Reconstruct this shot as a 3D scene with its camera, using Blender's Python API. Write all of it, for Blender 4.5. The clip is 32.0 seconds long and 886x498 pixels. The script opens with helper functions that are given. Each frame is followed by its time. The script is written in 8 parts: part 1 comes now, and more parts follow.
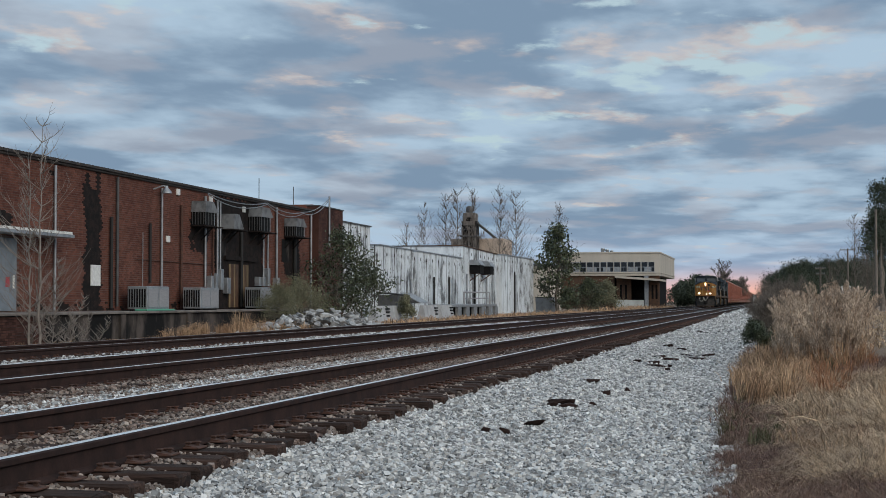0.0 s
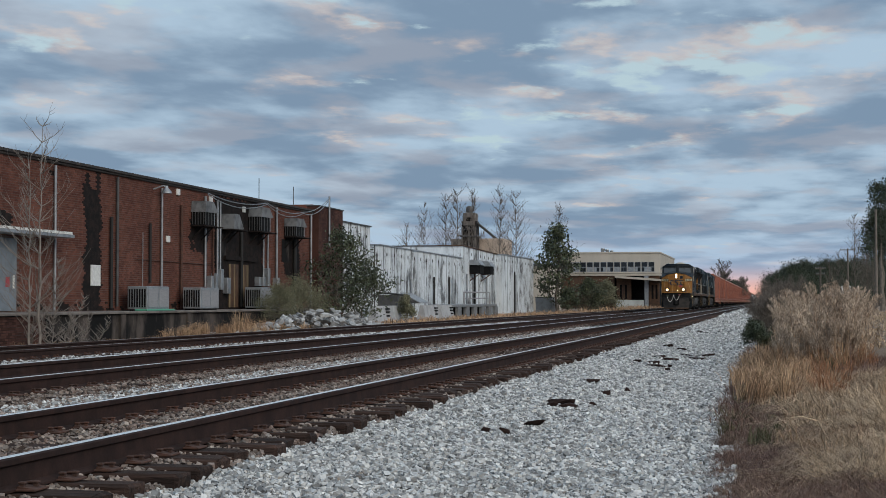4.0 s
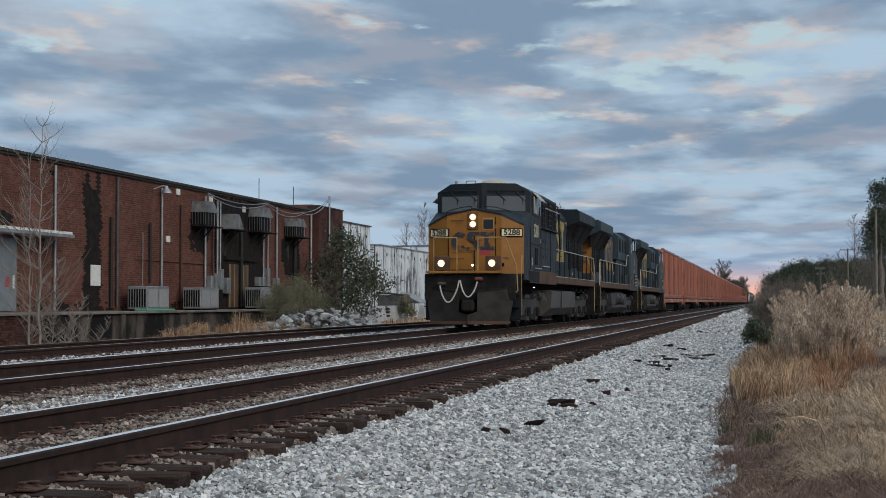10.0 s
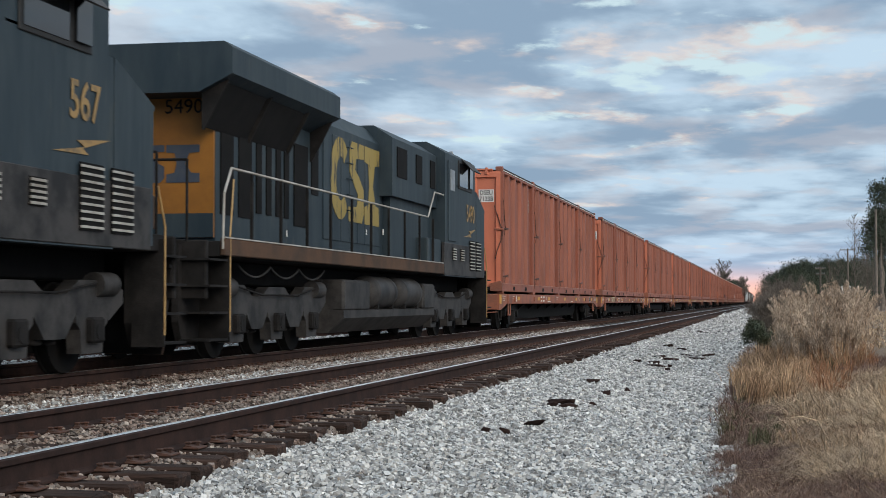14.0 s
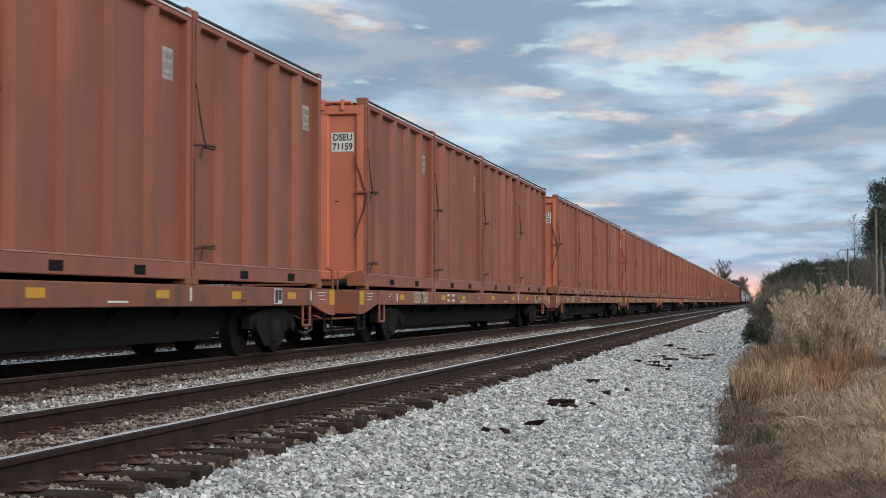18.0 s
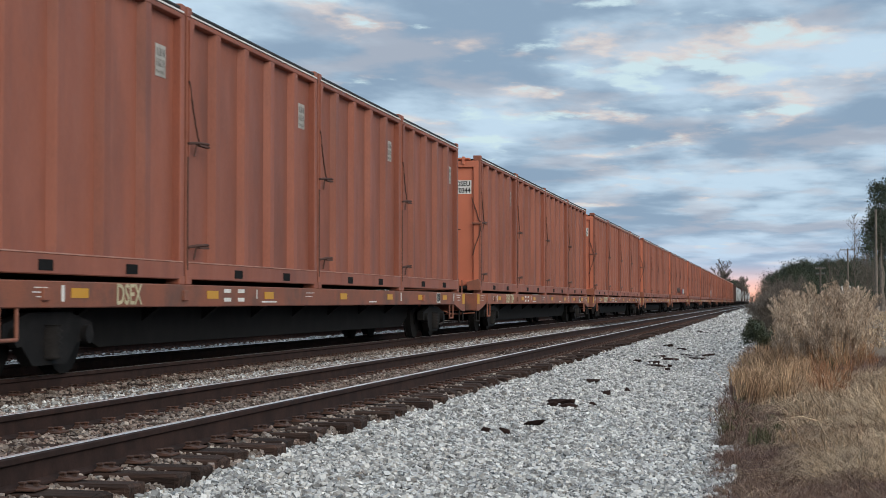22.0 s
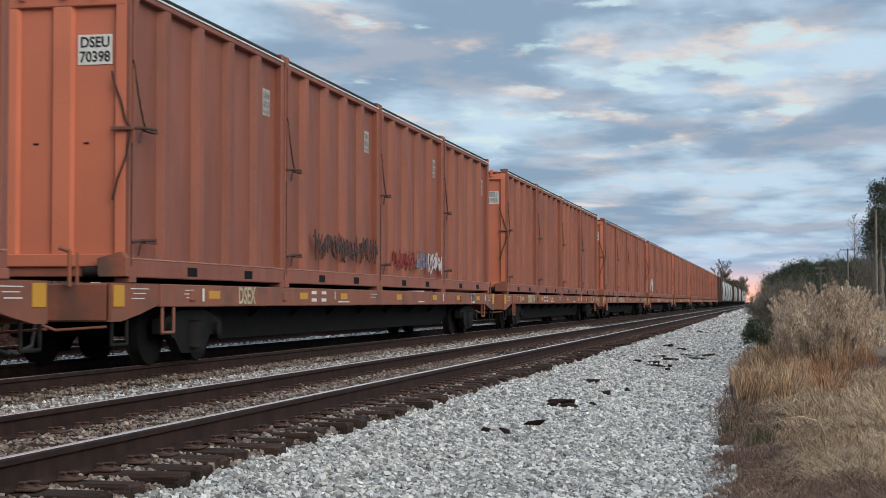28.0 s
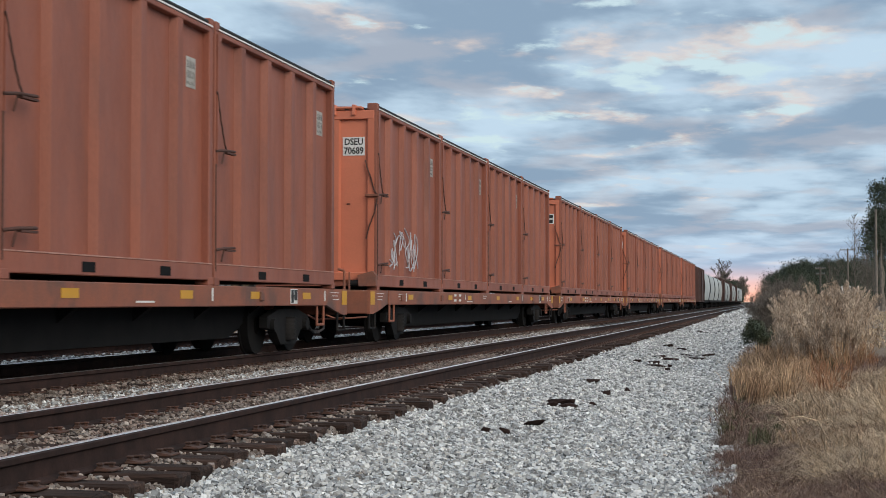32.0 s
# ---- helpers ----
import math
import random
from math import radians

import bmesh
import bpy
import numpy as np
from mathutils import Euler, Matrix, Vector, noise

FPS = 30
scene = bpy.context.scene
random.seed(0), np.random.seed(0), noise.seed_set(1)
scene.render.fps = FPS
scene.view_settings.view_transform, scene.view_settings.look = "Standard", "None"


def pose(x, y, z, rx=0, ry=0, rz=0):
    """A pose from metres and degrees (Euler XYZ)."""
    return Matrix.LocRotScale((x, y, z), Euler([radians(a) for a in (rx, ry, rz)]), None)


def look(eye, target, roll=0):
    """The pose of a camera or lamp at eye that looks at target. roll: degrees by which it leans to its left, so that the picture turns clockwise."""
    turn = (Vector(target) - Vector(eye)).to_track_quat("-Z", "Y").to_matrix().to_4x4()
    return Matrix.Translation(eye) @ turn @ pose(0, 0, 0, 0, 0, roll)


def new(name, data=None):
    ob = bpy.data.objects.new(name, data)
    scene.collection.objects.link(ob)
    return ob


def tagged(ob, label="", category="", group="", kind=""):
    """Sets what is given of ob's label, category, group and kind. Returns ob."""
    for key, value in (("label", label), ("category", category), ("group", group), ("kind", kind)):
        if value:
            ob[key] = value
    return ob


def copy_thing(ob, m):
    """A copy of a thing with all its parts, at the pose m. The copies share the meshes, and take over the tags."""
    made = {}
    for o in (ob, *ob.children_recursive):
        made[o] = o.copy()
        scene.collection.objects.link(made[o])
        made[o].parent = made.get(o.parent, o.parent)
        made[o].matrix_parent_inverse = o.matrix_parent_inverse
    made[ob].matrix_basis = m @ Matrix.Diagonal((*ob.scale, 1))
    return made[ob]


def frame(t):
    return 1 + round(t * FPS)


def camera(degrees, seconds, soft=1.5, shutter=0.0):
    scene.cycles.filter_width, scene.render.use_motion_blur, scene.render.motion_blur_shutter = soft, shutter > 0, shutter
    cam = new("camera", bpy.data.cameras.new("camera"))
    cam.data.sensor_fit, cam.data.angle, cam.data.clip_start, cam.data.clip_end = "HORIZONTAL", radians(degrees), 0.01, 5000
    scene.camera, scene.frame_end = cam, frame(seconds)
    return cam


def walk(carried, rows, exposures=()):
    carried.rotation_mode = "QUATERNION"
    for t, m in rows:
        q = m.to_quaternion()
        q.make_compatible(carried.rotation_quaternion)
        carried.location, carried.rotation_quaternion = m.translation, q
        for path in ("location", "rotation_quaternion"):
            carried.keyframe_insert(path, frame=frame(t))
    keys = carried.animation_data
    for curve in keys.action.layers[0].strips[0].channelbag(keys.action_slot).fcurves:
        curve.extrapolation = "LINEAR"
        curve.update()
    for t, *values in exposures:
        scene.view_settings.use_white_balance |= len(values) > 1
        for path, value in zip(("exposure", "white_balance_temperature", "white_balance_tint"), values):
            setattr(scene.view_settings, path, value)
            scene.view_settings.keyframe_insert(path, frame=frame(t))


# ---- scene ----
# The camera stands on a tripod beside a double main line; x points away from the tracks, y along them.
cam = camera(31.28, 32.0, soft=0.8, shutter=0.1)
EYE = (0.0, 0.0, 1.02)
STAND = look(EYE, (-20.161, 97.890, 4.340))
walk(cam, [(0.0, STAND), (32.0, STAND)],
     exposures=[(0.0, 0.06, 6380, 5), (11.0, 0.08, 6380, 5), (11.6, 0.20, 6400, 5), (12.3, 0.36, 6480, 5), (13.3, 0.44, 6550, 5), (15.0, 0.43, 6600, 5), (17.5, 0.41, 6600, 5), (32.0, 0.41, 6600, 5)])

SUN_TURN, SUN_RISE = radians(132), radians(20)
AFTERGLOW = radians(-0.6)


def make_world():
    """Dusk: a clear sky behind two layers of broken cloud, warm on the undersides."""
    world = bpy.data.worlds.new("dusk_sky")
    scene.world = world
    world.use_nodes = True
    nt = world.node_tree
    nd, ln = nt.nodes, nt.links
    nd.clear()

    def math_node(op, a, b=None, c=None, clamp=False):
        n = nd.new("ShaderNodeMath")
        n.operation, n.use_clamp = op, clamp
        for i, v in enumerate((a, b, c)):
            if v is None:
                continue
            if isinstance(v, (int, float)):
                n.inputs[i].default_value = v
            else:
                ln.new(v, n.inputs[i])
        return n.outputs[0]

    def mix(fac, a, b):
        n = nd.new("ShaderNodeMix")
        n.data_type = "RGBA"
        for sock, v in ((n.inputs[0], fac), (n.inputs[6], a), (n.inputs[7], b)):
            if isinstance(v, (int, float)):
                sock.default_value = v
            elif isinstance(v, tuple):
                sock.default_value = (*v, 1)
            else:
                ln.new(v, sock)
        return n.outputs[2]

    def ramp(v, lo, hi):
        n = nd.new("ShaderNodeMapRange")
        n.interpolation_type = "SMOOTHSTEP"
        ln.new(v, n.inputs[0])
        n.inputs[1].default_value, n.inputs[2].default_value = lo, hi
        return n.outputs[0]

    def clouds(scale, detail, rough, shift, stretch=(1, 1, 1)):
        m = nd.new("ShaderNodeMapping")
        m.inputs["Location"].default_value = shift
        m.inputs["Scale"].default_value = stretch
        ln.new(plane, m.inputs["Vector"])
        n = nd.new("ShaderNodeTexNoise")
        n.inputs["Scale"].default_value, n.inputs["Detail"].default_value = scale, detail
        n.inputs["Roughness"].default_value = rough
        n.inputs["Distortion"].default_value = 0.15
        ln.new(m.outputs[0], n.inputs["Vector"])
        return n.outputs[0]

    tc = nd.new("ShaderNodeTexCoord")
    sep = nd.new("ShaderNodeSeparateXYZ")
    ln.new(tc.outputs["Generated"], sep.inputs[0])
    x, y, z = sep.outputs
    up = math_node("MAXIMUM", z, 0.0)
    den = math_node("ADD", up, 0.085)
    comb = nd.new("ShaderNodeCombineXYZ")
    ln.new(math_node("DIVIDE", x, den), comb.inputs[0])
    ln.new(math_node("DIVIDE", y, den), comb.inputs[1])
    plane = comb.outputs[0]

    sky = nd.new("ShaderNodeTexSky")
    sky.sky_type, sky.sun_disc = "NISHITA", False
    sky.sun_elevation, sky.sun_rotation = SUN_RISE, SUN_TURN
    clear = mix(0.80, sky.outputs[0], (7.6, 9.3, 10.3))
    n = nd.new("ShaderNodeVectorMath")
    n.operation = "SCALE"
    ln.new(clear, n.inputs[0])
    n.inputs[3].default_value = 0.069
    clear = n.outputs[0]

    big = clouds(1.45, 7, 0.50, (3.1, 0.6, 0), (1.0, 0.62, 1))
    fine = clouds(3.8, 7, 0.50, (7.3, 2.2, 4), (1.0, 0.75, 1))
    warm = clouds(3.0, 6, 0.50, (1.4, 8.8, 9), (0.95, 0.75, 1))
    tear = clouds(4.4, 8, 0.55, (5.2, 3.7, 2), (1.0, 0.75, 1))
    dens = math_node("ADD", math_node("MULTIPLY", big, 0.68), math_node("MULTIPLY", fine, 0.32))
    # clouds: slate blue in the thick parts, paler towards their rims, rosy where the low light reaches them
    body = mix(ramp(dens, 0.40, 0.58), (0.420, 0.530, 0.660), (0.205, 0.282, 0.395))
    rosy = mix(math_node("MULTIPLY", ramp(warm, 0.46, 0.62), 0.34), body, (0.45, 0.41, 0.44))
    # the cover is torn open in shreds ahead and above, and more so overhead
    gap = nd.new("ShaderNodeVectorMath")
    gap.operation = "DOT_PRODUCT"
    ln.new(tc.outputs["Generated"], gap.inputs[0])
    gap.inputs[1].default_value = (-0.085, 0.982, 0.170)
    torn = math_node("MULTIPLY", math_node("MAXIMUM", ramp(gap.outputs[1], 0.988, 0.9993), math_node("MULTIPLY", ramp(up, 0.22, 0.45), 1.0)), 0.052)
    thin = math_node("SUBTRACT", math_node("ADD", math_node("MULTIPLY", dens, 0.45), math_node("MULTIPLY", tear, 0.55)), torn)
    thin = math_node("ADD", thin, math_node("MULTIPLY", ramp(up, 0.15, 0.05), 0.07))
    opened = ramp(thin, 0.445, 0.375)
    edge = math_node("MULTIPLY", ramp(thin, 0.49, 0.42), ramp(warm, 0.46, 0.60))
    rosy = mix(math_node("MULTIPLY", edge, 0.42), rosy, (0.74, 0.56, 0.47))
    col = mix(opened, rosy, clear)
    # towards the horizon the bands melt into a pale haze, pink above the place where the sun went down
    col = mix(math_node("MULTIPLY", ramp(up, 0.06, 0.0), 0.6), col, (0.40, 0.48, 0.66))
    dip = nd.new("ShaderNodeVectorMath")
    dip.operation = "DOT_PRODUCT"
    ln.new(tc.outputs["Generated"], dip.inputs[0])
    dip.inputs[1].default_value = (math.sin(AFTERGLOW), math.cos(AFTERGLOW), 0.0)
    glow = math_node("MULTIPLY", ramp(dip.outputs[1], 0.9955, 1.0), ramp(up, 0.026, 0.0))
    col = mix(math_node("MULTIPLY", glow, 0.9), col, (1.0, 0.47, 0.32))
    bg = nd.new("ShaderNodeBackground")
    ln.new(col, bg.inputs[0])
    # the open sky overhead is brighter than the band above the horizon
    ln.new(math_node("ADD", 1.0, math_node("MULTIPLY", ramp(up, 0.22, 0.7), 0.30)), bg.inputs[1])
    out = nd.new("ShaderNodeOutputWorld")
    ln.new(bg.outputs[0], out.inputs[0])


make_world()
sun = new("sun", bpy.data.lights.new("sun", "SUN"))
sun.data.energy, sun.data.angle, sun.data.color = 1.6, radians(40), (1.0, 0.86, 0.74)
sun.matrix_world = look((36, -32, 24), (0, 0, 0))
# ---- materials ----
def material(name, color, rough=0.7, metal=0.0, second=None, scale=3.0, spread=(0.4, 0.65), grain=0.0, grain_scale=60.0,
             bump=0.0, bump_scale=40.0, by_object=0.0, by_island=0.0, stretch=(1, 1, 1), third=None, third_scale=1.0,
             third_spread=(0.55, 0.75), emission=0.0, coat=0.0, rough_vary=0.0, spec=0.5):
    """A node material: a base colour, stains of a second and a third one, fine grain, relief."""
    mat = bpy.data.materials.new(name)
    mat.use_nodes = True
    nt = mat.node_tree
    nd, ln = nt.nodes, nt.links
    bs = nd["Principled BSDF"]
    bs.inputs["Roughness"].default_value, bs.inputs["Metallic"].default_value = rough, metal
    bs.inputs["Coat Weight"].default_value = coat
    bs.inputs["Specular IOR Level"].default_value = spec
    tc = nd.new("ShaderNodeTexCoord")
    mp = nd.new("ShaderNodeMapping")
    mp.inputs["Scale"].default_value = stretch
    ln.new(tc.outputs["Object"], mp.inputs["Vector"])
    if by_object:
        info = nd.new("ShaderNodeObjectInfo")
        sh = nd.new("ShaderNodeVectorMath")
        sh.operation = "SCALE"
        sh.inputs[0].default_value = (13.0, 29.0, 7.0)
        ln.new(info.outputs["Random"], sh.inputs[3])
        ln.new(sh.outputs[0], mp.inputs["Location"])

    def noise_fac(sc, detail, lo, hi):
        n = nd.new("ShaderNodeTexNoise")
        n.inputs["Scale"].default_value, n.inputs["Detail"].default_value = sc, detail
        n.inputs["Roughness"].default_value = 0.6
        ln.new(mp.outputs[0], n.inputs["Vector"])
        r = nd.new("ShaderNodeMapRange")
        ln.new(n.outputs[0], r.inputs[0])
        r.inputs[1].default_value, r.inputs[2].default_value = lo, hi
        return r.outputs[0]

    def mix(fac, a, b, blend="MIX"):
        n = nd.new("ShaderNodeMix")
        n.data_type, n.blend_type = "RGBA", blend
        for sock, v in ((n.inputs[0], fac), (n.inputs[6], a), (n.inputs[7], b)):
            if isinstance(v, (int, float)):
                sock.default_value = v
            elif isinstance(v, tuple):
                sock.default_value = (*v, 1)
            else:
                ln.new(v, sock)
        return n.outputs[2]

    col = None
    if second:
        col = mix(noise_fac(scale, 8, *spread), tuple(color), tuple(second))
    if third:
        col = mix(noise_fac(third_scale, 6, *third_spread), col or tuple(color), tuple(third))

    def vary(sock, amount):
        nonlocal col
        r = nd.new("ShaderNodeMapRange")
        ln.new(sock, r.inputs[0])
        r.inputs[3].default_value, r.inputs[4].default_value = 1 - amount, 1 + amount
        h = nd.new("ShaderNodeHueSaturation")
        if col is None:
            h.inputs["Color"].default_value = (*color, 1)
        else:
            ln.new(col, h.inputs["Color"])
        ln.new(r.outputs[0], h.inputs["Value"])
        col = h.outputs[0]

    if by_object:
        vary(info.outputs["Random"], by_object)
    if by_island:
        geo = nd.new("ShaderNodeNewGeometry")
        vary(geo.outputs["Random Per Island"], by_island)
    if grain:
        vary(noise_fac(grain_scale, 4, 0.25, 0.75), grain)
    if col is None:
        bs.inputs["Base Color"].default_value = (*color, 1)
    else:
        ln.new(col, bs.inputs["Base Color"])
    if rough_vary:
        r = nd.new("ShaderNodeMapRange")
        ln.new(noise_fac(scale * 2.3, 5, 0.3, 0.7), r.inputs[0])
        r.inputs[3].default_value, r.inputs[4].default_value = max(0.02, rough - rough_vary), min(1, rough + rough_vary)
        ln.new(r.outputs[0], bs.inputs["Roughness"])
    if bump:
        n = nd.new("ShaderNodeTexNoise")
        n.inputs["Scale"].default_value, n.inputs["Detail"].default_value = bump_scale, 4
        ln.new(mp.outputs[0], n.inputs["Vector"])
        b = nd.new("ShaderNodeBump")
        b.inputs["Strength"].default_value, b.inputs["Distance"].default_value = bump, 0.02
        ln.new(n.outputs[0], b.inputs["Height"])
        ln.new(b.outputs[0], bs.inputs["Normal"])
    if emission:
        bs.inputs["Emission Color"].default_value = (*color, 1)
        bs.inputs["Emission Strength"].default_value = emission
    return mat


# Bed darkened to near-black: stands in for shade between the loose stones.
BALLAST_SHADE = material("shaded_grey_ballast", (0.036, 0.035, 0.034), 0.9, second=(0.085, 0.083, 0.08), scale=9, bump=1.0, bump_scale=18,
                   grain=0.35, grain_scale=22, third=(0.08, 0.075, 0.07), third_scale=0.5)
STONE = material("crushed_granite", (0.34, 0.35, 0.355), 0.85, second=(0.55, 0.55, 0.535), scale=6, third=(0.42, 0.36, 0.30), third_scale=14, third_spread=(0.60, 0.72), by_island=0.6, grain=0.15,
                 grain_scale=120)
EARTH = material("dry_earth", (0.15, 0.105, 0.078), 0.95, second=(0.22, 0.165, 0.11), scale=1.2, bump=0.8, bump_scale=6, grain=0.3,
                 grain_scale=14, third=(0.06, 0.05, 0.04), third_scale=0.4)
RIPRAP = material("grey_riprap", (0.30, 0.31, 0.32), 0.85, second=(0.44, 0.45, 0.45), scale=2, by_object=0.45, third=(0.16, 0.16, 0.16), third_scale=1.5)
RAIL_WEB = material("rusty_rail_steel", (0.022, 0.0128, 0.0112), 0.85, 0.0, second=(0.042, 0.0225, 0.0185), scale=5, grain=0.2, spec=0.2)
RAIL_HEAD = material("polished_rail_head", (0.96, 0.96, 0.95), 0.38, 1.0, second=(0.80, 0.79, 0.77), scale=14, stretch=(1, 0.1, 1))
RAIL_DULL = material("dull_rail_head", (0.42, 0.39, 0.36), 0.45, 0.8, second=(0.12, 0.08, 0.06), scale=6, stretch=(1, 0.2, 1))
TIE = material("creosoted_timber", (0.030, 0.020, 0.017), 0.92, second=(0.085, 0.052, 0.041), scale=5, stretch=(0.5, 5, 5), bump=0.8,
               bump_scale=14, by_object=0.3, by_island=0.3, spec=0.2)
IRON = material("rusty_iron", (0.060, 0.032, 0.024), 0.85, 0.1, second=(0.105, 0.048, 0.032), scale=12)
BRICK = material("red_brick", (0.122, 0.048, 0.035), 0.88, second=(0.172, 0.073, 0.052), scale=1.4, by_object=0.2, by_island=0.26,
                 bump=0.4, bump_scale=60, grain=0.2, spec=0.2)
DARK_BRICK = material("dark_sooty_brick", (0.050, 0.024, 0.020), 0.9, second=(0.075, 0.036, 0.028), scale=1.4, by_island=0.4, spec=0.2)
MORTAR = material("grey_mortar", (0.150, 0.105, 0.088), 0.95, second=(0.105, 0.075, 0.063), scale=2, grain=0.2)
SOOT = material("blackened_brick", (0.0085, 0.0075, 0.0075), 0.92, second=(0.024, 0.016, 0.014), scale=3.5, grain=0.3, grain_scale=20, spec=0.2)
def mouldy_white(name):
    """White sheet metal gone blue-grey, with runs of black mould that gather in patches and below the eaves' joints."""
    mat = material(name, (0.74, 0.79, 0.83), 0.65, second=(0.56, 0.60, 0.635), scale=0.9, stretch=(1.0, 1.0, 0.4), grain=0.12, grain_scale=25, bump=0.15)
    nt = mat.node_tree
    nd, ln = nt.nodes, nt.links
    bs = nd["Principled BSDF"]
    col = bs.inputs["Base Color"].links[0].from_socket
    tc = nd.new("ShaderNodeTexCoord")

    def spots(scale, stretch, detail):
        mp = nd.new("ShaderNodeMapping")
        mp.inputs["Scale"].default_value = stretch
        ln.new(tc.outputs["Object"], mp.inputs["Vector"])
        n = nd.new("ShaderNodeTexNoise")
        n.inputs["Scale"].default_value, n.inputs["Detail"].default_value, n.inputs["Roughness"].default_value = scale, detail, 0.65
        ln.new(mp.outputs[0], n.inputs["Vector"])
        return n.outputs[0]

    def joined(op, a, b):
        n = nd.new("ShaderNodeMath")
        n.operation = op
        for sock, v in zip(n.inputs, (a, b)):
            if isinstance(v, (int, float)):
                sock.default_value = v
            else:
                ln.new(v, sock)
        return n.outputs[0]

    runs = spots(1.0, (3.2, 3.2, 0.30), 6)
    patches = spots(1.0, (0.38, 0.38, 0.42), 3)
    specks = spots(1.0, (6.0, 6.0, 3.0), 4)
    total = joined("ADD", joined("ADD", joined("MULTIPLY", runs, 0.42), joined("MULTIPLY", patches, 0.40)), joined("MULTIPLY", specks, 0.18))
    for lo, hi, tone, most in ((0.505, 0.56, (0.20, 0.205, 0.21), 0.75), (0.545, 0.585, (0.030, 0.030, 0.032), 0.92)):
        r = nd.new("ShaderNodeMapRange")
        ln.new(total, r.inputs[0])
        r.inputs[1].default_value, r.inputs[2].default_value, r.inputs[4].default_value = lo, hi, most
        m = nd.new("ShaderNodeMix")
        m.data_type = "RGBA"
        ln.new(r.outputs[0], m.inputs[0])
        ln.new(col, m.inputs[6])
        m.inputs[7].default_value = (*tone, 1)
        col = m.outputs[2]
    ln.new(col, bs.inputs["Base Color"])
    return mat


WHITE_WALL = mouldy_white("mouldy_white_metal")
PLANK = material("weathered_tan_planks", (0.20, 0.145, 0.085), 0.85, second=(0.10, 0.07, 0.045), scale=2, stretch=(1, 6, 0.6), by_object=0.3, spec=0.2)
STAIN = material("grey_mould_stain", (0.16, 0.16, 0.155), 0.9, second=(0.26, 0.26, 0.26), scale=3)
EAVES = material("rusty_black_eaves", (0.030, 0.027, 0.026), 0.75, second=(0.060, 0.048, 0.042), scale=3, spec=0.3)
COOLER = material("sooty_grey_sheet", (0.17, 0.175, 0.18), 0.6, second=(0.06, 0.06, 0.062), scale=2.2, spread=(0.42, 0.62))
FIN_GREY = material("pale_louvred_panel", (0.30, 0.30, 0.31), 0.6, second=(0.24, 0.24, 0.25), scale=6, stretch=(1, 1, 6))
TRIM_DARK = material("dark_metal_trim", (0.06, 0.062, 0.065), 0.6, 0.3, second=(0.10, 0.10, 0.10), scale=4)
GALV = material("galvanised_steel", (0.36, 0.38, 0.40), 0.45, 0.6, second=(0.25, 0.26, 0.27), scale=3, rough_vary=0.15)
CONCRETE = material("stained_concrete", (0.095, 0.080, 0.072), 0.92, second=(0.040, 0.035, 0.032), scale=2.2, bump=0.3, bump_scale=12,
                    third=(0.0085, 0.0085, 0.009), third_scale=0.55, third_spread=(0.40, 0.53), stretch=(1, 1, 0.5), spec=0.2)
WARM_PLASTER = material("peach_plaster", (0.52, 0.42, 0.34), 0.9, second=(0.43, 0.35, 0.29), scale=0.4)
BARRIER = material("grey_barrier_concrete", (0.42, 0.43, 0.44), 0.9, second=(0.30, 0.30, 0.31), scale=1.2, grain=0.15)
SLAB = material("worn_slab_concrete", (0.20, 0.18, 0.165), 0.9, second=(0.10, 0.09, 0.082), scale=1.5, grain=0.2)
PALE_CONCRETE = material("pale_concrete", (0.48, 0.44, 0.38), 0.9, second=(0.40, 0.37, 0.32), scale=0.4, stretch=(1, 1, 0.3), grain=0.1)
BARK = material("grey_bark", (0.17, 0.145, 0.125), 0.9, second=(0.10, 0.085, 0.072), scale=5, by_object=0.2)
PALE_BARK = material("pale_twig_bark", (0.27, 0.24, 0.215), 0.9, second=(0.18, 0.155, 0.135), scale=5)
LEAF = material("dark_evergreen_leaf", (0.036, 0.050, 0.030), 0.6, by_island=0.6, second=(0.085, 0.095, 0.045), scale=1.5)
PINE_LEAF = material("pine_needles", (0.030, 0.044, 0.027), 0.7, by_island=0.5, second=(0.050, 0.062, 0.036), scale=0.6)
SAGE = material("olive_shrub_leaf", (0.19, 0.19, 0.115), 0.7, by_island=0.4, second=(0.14, 0.135, 0.085), scale=2)
DRY = material("dry_broom_grass", (0.37, 0.24, 0.145), 0.85, second=(0.50, 0.355, 0.23), scale=1.0, by_island=0.7, third=(0.17, 0.10, 0.068), third_scale=0.55, third_spread=(0.50, 0.68), spec=0.2)
STRAW = material("bleached_straw", (0.50, 0.385, 0.265), 0.85, by_island=0.65, second=(0.28, 0.20, 0.135), scale=1.5)
WEED = material("brown_dead_weeds", (0.135, 0.082, 0.068), 0.9, by_island=0.5, second=(0.20, 0.132, 0.10), scale=2)
FAR_WOOD = material("far_bare_woodland", (0.115, 0.095, 0.085), 0.95, by_island=0.35)
BLACK = material("black_rubber", (0.012, 0.012, 0.012), 0.7)
WHITE_PAINT = material("white_paint", (0.75, 0.75, 0.73), 0.6, second=(0.6, 0.6, 0.58), scale=8)
GLASS_DARK = material("dark_window_glass", (0.012, 0.014, 0.016), 0.08, coat=0.3, spec=0.25)
# Grey base stands in for the pale reflection on hazy glass.
WINDSCREEN = material("hazy_reflection_windscreen_glass", (0.085, 0.092, 0.098), 0.14, coat=0.4)
